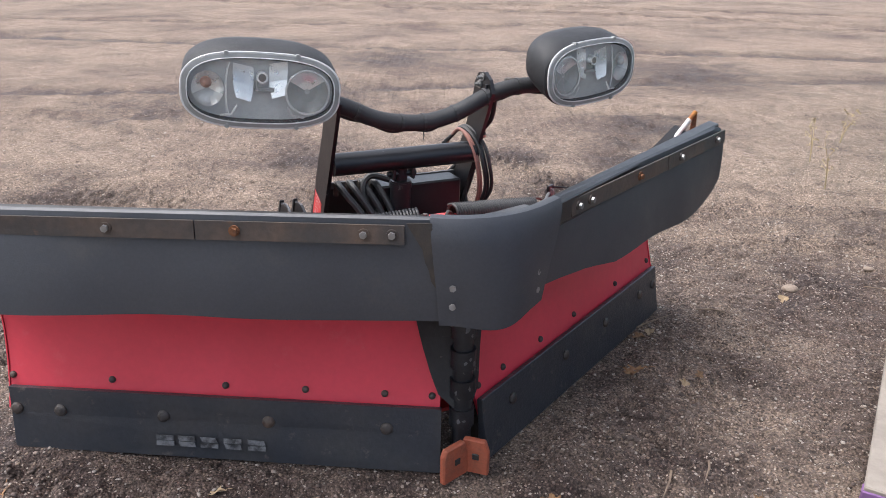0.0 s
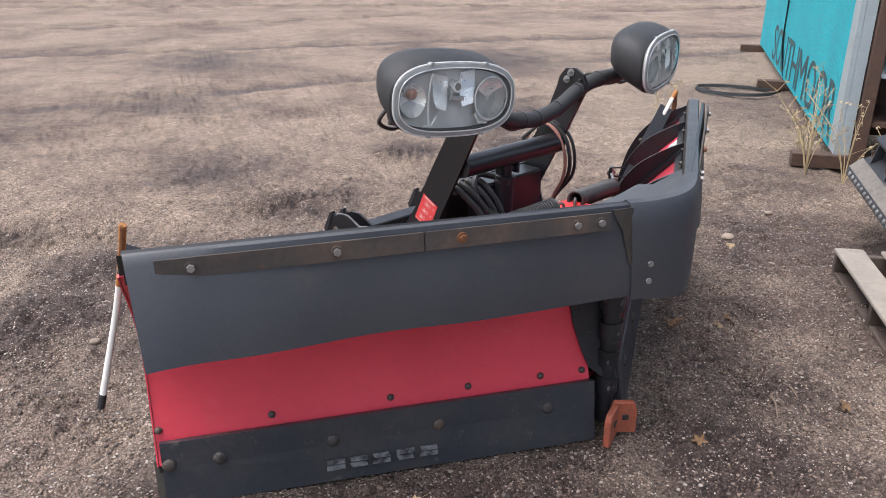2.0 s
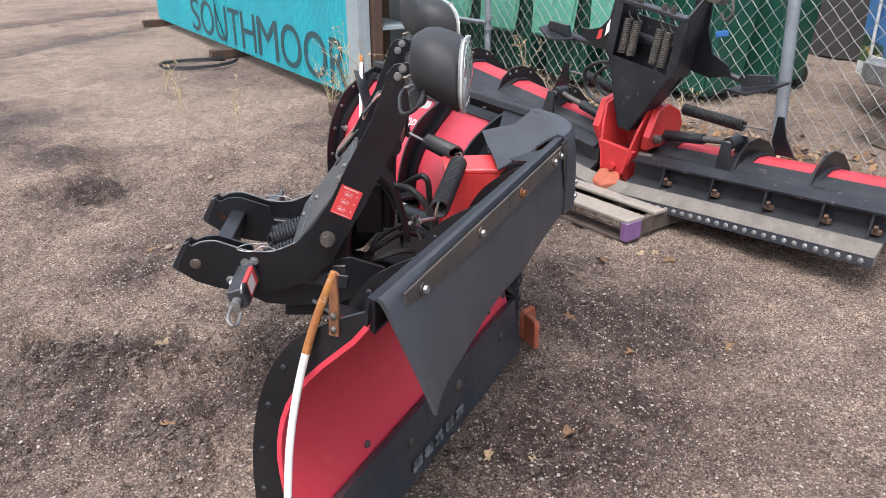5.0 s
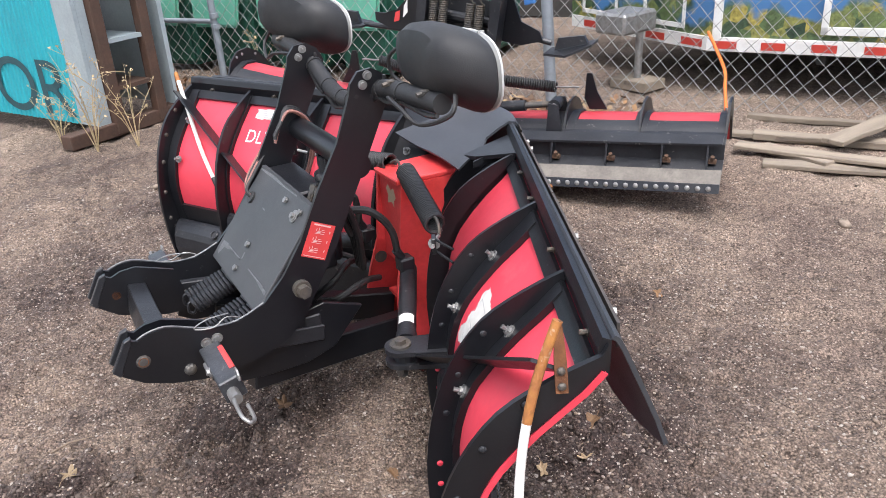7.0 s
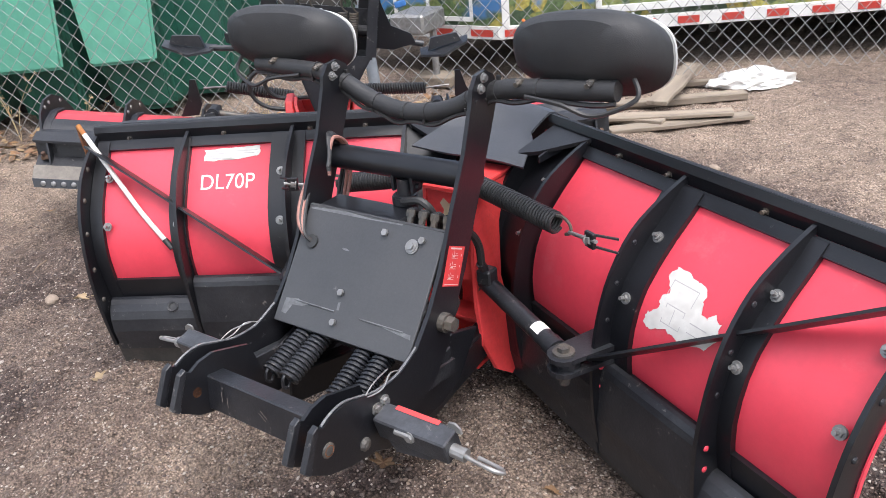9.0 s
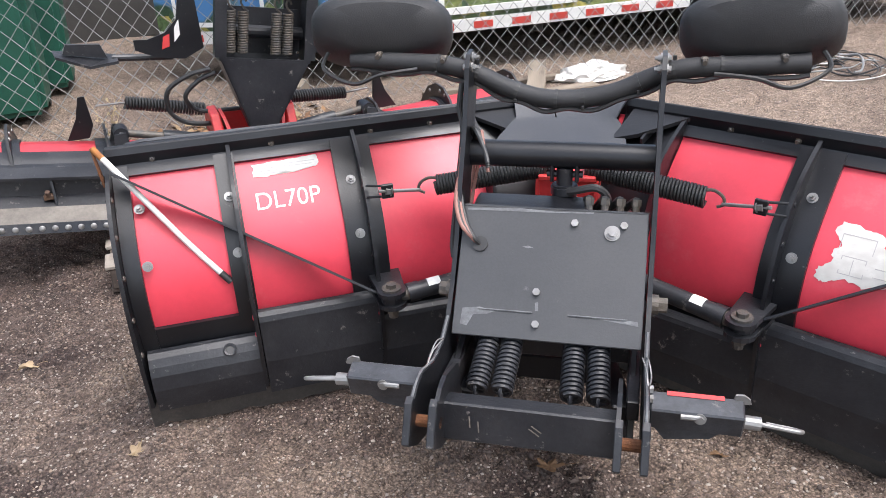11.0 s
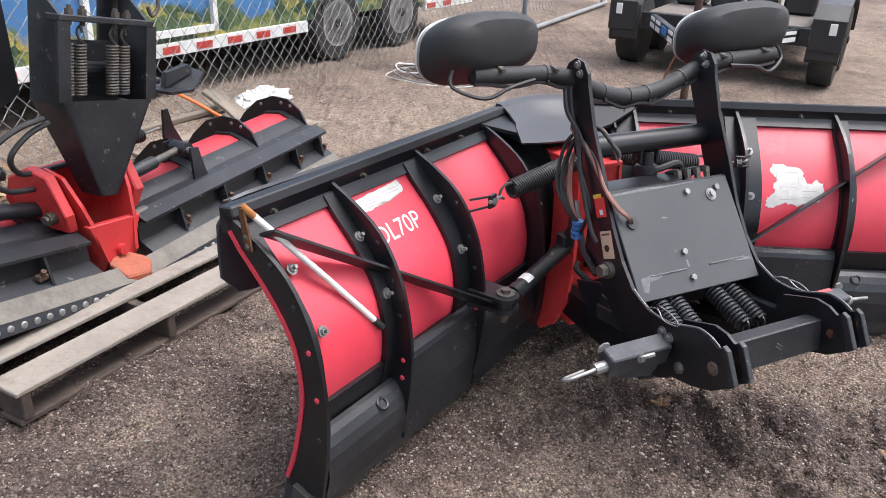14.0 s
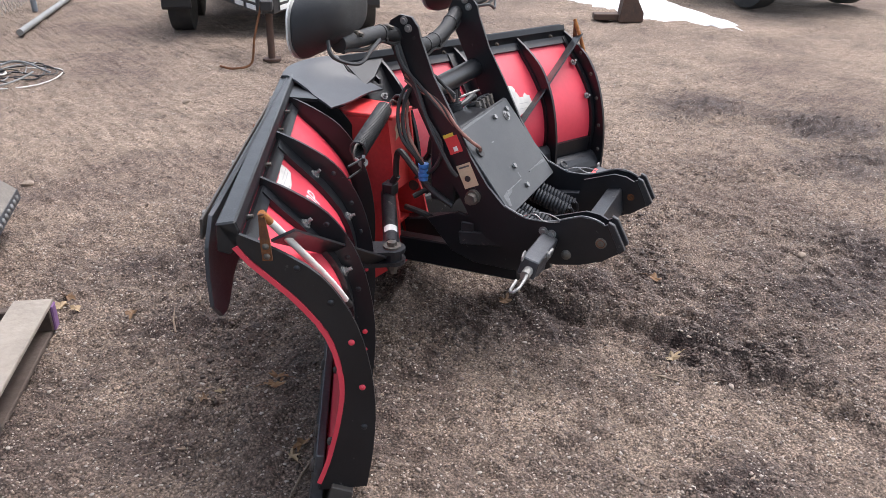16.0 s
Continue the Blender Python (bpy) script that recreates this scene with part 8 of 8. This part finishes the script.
ob.matrix_world = pose(1.84, -1.34, 0.0, 0, 0, 60)
tagged(ob, category="plastic sheet")
rnd = random.Random(5)
for k in range(16):
    bm = BM()
    cx, cy = 0.36 + 0.22 * rnd.uniform(-1, 1), -2.45 + 0.14 * rnd.uniform(-1, 1)
    rx, ry, ph = rnd.uniform(0.12, 0.6), rnd.uniform(0.1, 0.4), rnd.uniform(0, 6)
    pts = [V(cx + rx * math.cos(q + ph) * 0.6 + ry * math.sin(q) * 0.5, cy + rx * math.sin(q + ph) * 0.75, 0.012 + 0.008 * k * 0.5 + 0.012 * math.sin(3 * q + k)) for q in np.linspace(0, rnd.uniform(3.0, 6.0), 30)]
    add_tube(bm, pts, rnd.choice((0.005, 0.007, 0.009)), 6)
    tagged(part("cable_length", bm, rnd.choice((ZINC_DULL, CABLE, CLEVIS, CLOTH, ZINC_DULL)), None, "length of scrap cable in a tangled coil", True), category="cable", group="scrap cable coil")
# low clutter behind the fence
jackst = thing("trailer_jack", tuple(F0 + FD * 3.4 + FN * 0.9), 0, "grey steel trailer jack on a wooden block", "jack")
bm = BM()
add_box(bm, V(0, 0, 0.04), V(0.35, 0.25, 0.08), Euler((0, 0, 0.6)), 0.006)
part("wood_block", bm, OLD_WOOD, jackst)
bm = BM()
add_tube(bm, [V(0, 0, 0.08), V(0, 0, 0.5)], 0.03, 10)
add_box(bm, V(0.05, 0.1, 0.52), V(0.3, 0.4, 0.16), Euler((0, 0, 0.6)), 0.02)
part("jack_leg", bm, ZINC, jackst)

# added dark backdrop that closes the yard and darkens the gap under the trailer
bm = BM()
add_prism(bm, [TR(-9, 3.2, 0), TR(16, 3.2, 0), TR(16, 3.2, 2.6), TR(-9, 3.2, 2.6)], TN * 0.15)
ob = part("wall_east", bm, mat("dark_backdrop", (0.05, 0.047, 0.042), 0.8, 0, (0.035, 0.033, 0.03), 3), None, "added dark backdrop wall behind the trailer")
ob.location = (1.40, -3.09, 0)
tagged(ob, category="wall", kind="structure")


# ---- small things on the ground ----
def at_ground(x, y, lift=0.0):
    return V(x, y, float(lie(np.array([x]), np.array([y]))[0]) + lift)


def lie(x, y):
    """Heights of the built ground mesh at many places."""
    xs, ys, gz = GRID
    i, j = np.clip(np.searchsorted(xs, x) - 1, 0, len(xs) - 2), np.clip(np.searchsorted(ys, y) - 1, 0, len(ys) - 2)
    u, v = (x - xs[i]) / (xs[i + 1] - xs[i]), (y - ys[j]) / (ys[j + 1] - ys[j])
    return (gz[j, i] * (1 - u) + gz[j, i + 1] * u) * (1 - v) + (gz[j + 1, i] * (1 - u) + gz[j + 1, i + 1] * u) * v


def scatter_stones(name, count, lo, hi, box, material, label, seed, flat=0.7, near=None):
    """Loose stones as one object; each a squashed, jittered icosahedron."""
    rnd = np.random.RandomState(seed)
    bm = BM()
    bmesh.ops.create_icosphere(bm, subdivisions=1, radius=1)
    base = np.array([v.co[:] for v in bm.verts])
    tri = np.array([[v.index for v in f.verts] for f in bm.faces])
    bm.free()
    if near is not None:
        m = np.array(near)[rnd.randint(len(near), size=count)]
        x, y = m[:, 0] + rnd.randn(count) * m[:, 2] * 0.6, m[:, 1] + rnd.randn(count) * m[:, 2] * 0.6
    else:
        x, y = rnd.uniform(box[0], box[1], count), rnd.uniform(box[2], box[3], count)
    s = lo * (hi / lo) ** (rnd.rand(count) ** 1.8)
    q = base[None] * (1 + 0.26 * rnd.randn(count, len(base), 1).clip(-1.6, 1.6)) * s[:, None, None]
    q = q * np.stack([rnd.uniform(0.8, 1.3, count), rnd.uniform(0.7, 1.1, count), rnd.uniform(0.5, 0.9, count) * flat], 1)[:, None]
    a = rnd.uniform(0, 6.28, count)[:, None]
    c, d = np.cos(a), np.sin(a)
    verts = np.stack([q[..., 0] * c - q[..., 1] * d + x[:, None], q[..., 0] * d + q[..., 1] * c + y[:, None], q[..., 2] + (lie(x, y) + s * 0.18)[:, None]], -1).reshape(-1, 3)
    faces = (tri[None] + (np.arange(count) * len(base))[:, None, None]).reshape(-1, 3)
    me = bpy.data.meshes.new(name)
    me.vertices.add(len(verts))
    me.vertices.foreach_set("co", verts.astype(np.float32).ravel())
    me.loops.add(len(faces) * 3)
    me.loops.foreach_set("vertex_index", faces.astype(np.int32).ravel())
    me.polygons.add(len(faces))
    me.polygons.foreach_set("loop_start", (np.arange(len(faces)) * 3).astype(np.int32))
    me.update(calc_edges=True)
    me.materials.append(material)
    tagged(new(name, me), label, "gravel", kind="stuff")


def stone_material(name, tones):
    m = bpy.data.materials.new(name)
    m.use_nodes = True
    n, l = m.node_tree.nodes, m.node_tree.links
    r = n.new("ShaderNodeValToRGB")
    r.color_ramp.interpolation = "CONSTANT"
    el = r.color_ramp.elements
    el[0].color, el[1].color, el[1].position = (*tones[0], 1), (*tones[1], 1), 1 / len(tones)
    for i, t in enumerate(tones[2:]):
        el.new((i + 2) / len(tones)).color = (*t, 1)
    l.new(n.new("ShaderNodeNewGeometry").outputs["Random Per Island"], r.inputs[0])
    nz = n.new("ShaderNodeTexNoise")
    nz.inputs["Scale"].default_value = 220
    mx = n.new("ShaderNodeMix")
    mx.data_type, mx.blend_type = "RGBA", "MULTIPLY"
    mx.inputs["Factor"].default_value = 0.5
    l.new(r.outputs[0], mx.inputs["A"])
    l.new(nz.outputs["Fac"], mx.inputs["B"])
    l.new(mx.outputs["Result"], n["Principled BSDF"].inputs["Base Color"])
    n["Principled BSDF"].inputs["Roughness"].default_value = 0.85
    return m


PEBBLES = stone_material("mixed_pebbles", ((0.28, 0.215, 0.172), (0.18, 0.136, 0.113), (0.125, 0.094, 0.082), (0.37, 0.30, 0.25), (0.235, 0.178, 0.143), (0.155, 0.117, 0.10), (0.31, 0.235, 0.18), (0.20, 0.155, 0.13), (0.48, 0.425, 0.37)))
CLODS = stone_material("mud_clods", ((0.12, 0.09, 0.076), (0.085, 0.064, 0.055), (0.16, 0.122, 0.103)))
scatter_stones("gravel_stones", 62000, 0.0020, 0.0072, (-2.5, 2.2, 0.8, 4.5), PEBBLES, "loose mixed gravel stones", 11)
scatter_stones("gravel_stones", 30000, 0.0028, 0.0090, (-5.0, 4.2, -2.5, 7.0), PEBBLES, "loose mixed gravel stones", 12)
scatter_stones("mud_clods", 12000, 0.0025, 0.0085, None, CLODS, "dark clods of churned mud", 13, 0.8, MUD)
# clods thrown up along the tread marks
EDGES = [(ax + (bx - ax) * t, ay + (by - ay) * t, 0.07, 1) for line, w, h in TREADS for (ax, ay), (bx, by) in zip(line, line[1:]) for t in np.linspace(0, 1, 7)]
scatter_stones("mud_clods", 4500, 0.003, 0.011, None, CLODS, "dark clods of churned mud along tread marks", 14, 0.9, EDGES)
scatter_stones("gravel_stones", 900, 0.006, 0.013, (-4.5, 3.5, -2.0, 6.5), PEBBLES, "loose mixed gravel stones", 15)

# larger single stones
for x, y, r in ((1.68, 3.42, 0.03), (0.85, 0.10, 0.028), (-0.1, 5.2, 0.025), (2.2, 3.7, 0.022), (1.3, 4.4, 0.02), (-1.6, 3.2, 0.018), (0.3, 3.9, 0.018), (-0.5, -0.9, 0.025), (-1.3, 0.2, 0.022)):
    bm = BM()
    bmesh.ops.create_icosphere(bm, subdivisions=2, radius=r)
    for v in bm.verts:
        k = 1 + 0.25 * noise.noise(v.co * 40 + V(x, y, 0))
        v.co = V(v.co.x * 1.3 * k, v.co.y * k, v.co.z * 0.7 * k)
    ob = part("stone", bm, STONE, None, "rough brown stone lying on the gravel", True)
    ob.location = at_ground(x, y, r * 0.3)
    tagged(ob, category="stone", group="loose stones")


# dead leaves
def leaf_mesh(seed):
    rnd = random.Random(seed)
    bm = BM()
    pts = []
    n = 26
    for k in range(n):
        q = 2 * math.pi * k / n
        lobe = 0.72 + 0.28 * math.cos(5 * q) * (0.7 + 0.3 * rnd.random())
        pts.append(V(0.055 * lobe * math.cos(q), 0.034 * lobe * math.sin(q), 0))
    for p in pts:
        p.z = 0.010 * math.sin(p.x * 60 + seed) + 9 * p.y * p.y + 0.006 * rnd.random()
    c = bm.verts.new((0, 0, 0.001))
    vs = [bm.verts.new(p) for p in pts]
    for k in range(n):
        bm.faces.new((c, vs[k], vs[(k + 1) % n]))
    add_tube(bm, [V(0.04, 0, 0.004), V(0.065, 0.004, 0.010), V(0.085, 0.01, 0.006)], 0.0012, 4)
    return bm


LEAVES = ((-0.65, 1.86), (-1.25, 1.80), (0.83, 2.88), (0.91, 2.49), (0.34, 1.84), (0.72, 2.55), (-0.61, 1.72), (-0.44, 1.66), (0.94, 1.83), (1.09, 1.66), (0.97, 2.52), (0.75, 2.58), (0.88, 2.91), (0.86, 3.02), (1.08, 1.52), (1.13, 1.60), (0.23, 3.95), (-0.24, 2.66), (0.83, 3.33), (-0.60, 2.30), (0.15, 1.55), (1.6, 3.3), (2.6, 3.0), (2.9, 3.3), (-0.46, 3.3), (-0.9, 2.9), (0.3, 1.2))
for i, (x, y) in enumerate(LEAVES):
    ob = part("leaf", leaf_mesh(i), LEAF if i % 3 else LEAF_PALE, None, "curled dry brown leaf on the gravel" if i % 3 else "pale dry leaf on the gravel")
    k = 0.55 + 0.35 * ((i * 37) % 10) / 10
    ob.matrix_world = Matrix.Translation(at_ground(x, y, 0.004)) @ pose(0, 0, 0, (i * 53) % 24 - 12, (i * 31) % 20 - 10, (i * 97) % 360) @ Matrix.Diagonal((k, k, k, 1))
    tagged(ob, category="leaf", group="fallen leaves")
# leaf litter behind the fence
rnd = np.random.RandomState(3)
verts, faces = [], []
for _ in range(1500):
    s, p = rnd.uniform(-3.0, 3.6), abs(rnd.normal(0, 0.35)) - 0.25
    q = F0 + FD * s + FN * p
    z = at_ground(q.x, q.y).z + rnd.uniform(0.0, 0.07) * max(0, 1 - abs(p) / 0.6)
    a, t = rnd.uniform(0, 6.28), rnd.uniform(-0.6, 0.6)
    r = rnd.uniform(0.02, 0.045)
    e1, e2 = V(math.cos(a), math.sin(a), t) * r, V(-math.sin(a), math.cos(a), rnd.uniform(-0.5, 0.5)) * r * 0.6
    i = len(verts)
    c = V(q.x, q.y, z + 0.01)
    verts += [tuple(c - e1), tuple(c + e2), tuple(c + e1), tuple(c - e2)]
    faces.append((i, i + 1, i + 2, i + 3))
me = bpy.data.meshes.new("leaf_litter")
me.from_pydata(verts, [], faces)
me.materials.append(stone_material("litter_tones", ((0.34, 0.19, 0.09), (0.24, 0.13, 0.07), (0.42, 0.29, 0.16), (0.16, 0.10, 0.06))))
tagged(new("leaf_litter", me), "brown leaf litter along the fence foot", "leaves", kind="stuff")

# twigs
TWIG = mat("grey_brown_twig", (0.22, 0.165, 0.12), 0.85, 0, (0.14, 0.10, 0.075), 20)
for a, b in (((0.80, 2.93), (1.06, 3.12)), ((0.86, 2.04), (0.80, 1.90)), ((1.10, 2.66), (1.22, 2.62)), ((1.15, 3.16), (1.30, 3.10)), ((0.71, 1.94), (0.66, 1.84)), ((-0.35, 3.4), (-0.28, 3.28)), ((2.2, 3.4), (2.0, 3.5))):
    bm = BM()
    p, q = at_ground(*a, 0.008), at_ground(*b, 0.010)
    add_tube(bm, [p, p.lerp(q, 0.4) + V(0.006, 0, 0.008), q], 0.005, 6, True, [0.0045, 0.0035, 0.0015])
    tagged(part("twig", bm, TWIG, None, "dry broken twig on the gravel"), category="twig", group="twigs")


# dead weeds
def weed(x, y, h, seed, dense):
    rnd = random.Random(seed)
    ob = thing("dead_weed", (x, y, at_ground(x, y).z - 0.01), 0, "dead straw-coloured weed standing in the gravel", "weed")
    bm = BM()
    heads = []
    for k in range(dense):
        a, lean = rnd.uniform(0, 6.28), rnd.uniform(0.05, 0.55) * h
        hh = h * rnd.uniform(0.6, 1.0)
        p0, p2 = V(0, 0, 0), V(math.cos(a) * lean, math.sin(a) * lean, hh)
        p1 = V(p2.x * 0.3, p2.y * 0.3, hh * 0.55)
        pts = smooth_path([p0, p1, p2], 4)
        add_tube(bm, pts, 0.003, 4, True, [0.004 - 0.0028 * i / (len(pts) - 1) for i in range(len(pts))])
        for j in range(5):
            q = pts[rnd.randint(3, len(pts) - 1)]
            e = q + V(rnd.uniform(-1, 1), rnd.uniform(-1, 1), rnd.uniform(0.1, 1)) * 0.13 * h
            add_tube(bm, [q, e], 0.0018, 4)
            heads.append(e)
    part("stalk", bm, WEED, ob)
    bm = BM()
    for e in heads:
        for _ in range(3):
            c = e + V(rnd.uniform(-1, 1), rnd.uniform(-1, 1), rnd.uniform(-1, 1)) * 0.014
            r = rnd.uniform(0.005, 0.011)
            d1, d2 = V(rnd.uniform(-1, 1), rnd.uniform(-1, 1), rnd.uniform(-1, 1)) * r, V(rnd.uniform(-1, 1), rnd.uniform(-1, 1), rnd.uniform(-1, 1)) * r
            bm.faces.new([bm.verts.new(p) for p in (c - d1, c + d2, c + d1, c - d2)])
    tagged(part("seed_head", bm, WEED, ob), kind="stuff")


weed(3.02, 4.30, 0.75, 1, 9)
weed(3.12, 4.05, 0.62, 2, 7)
weed(3.25, 4.62, 0.5, 3, 6)
weed(2.83, 5.87, 0.34, 4, 3)
weed(2.62, 5.14, 0.42, 5, 2)
weed(3.34, 6.47, 0.35, 6, 3)
weed(4.75, 3.35, 0.55, 7, 5)
weed(4.25, 2.9, 0.4, 8, 4)
weed(3.6, 1.75, 0.4, 9, 4)
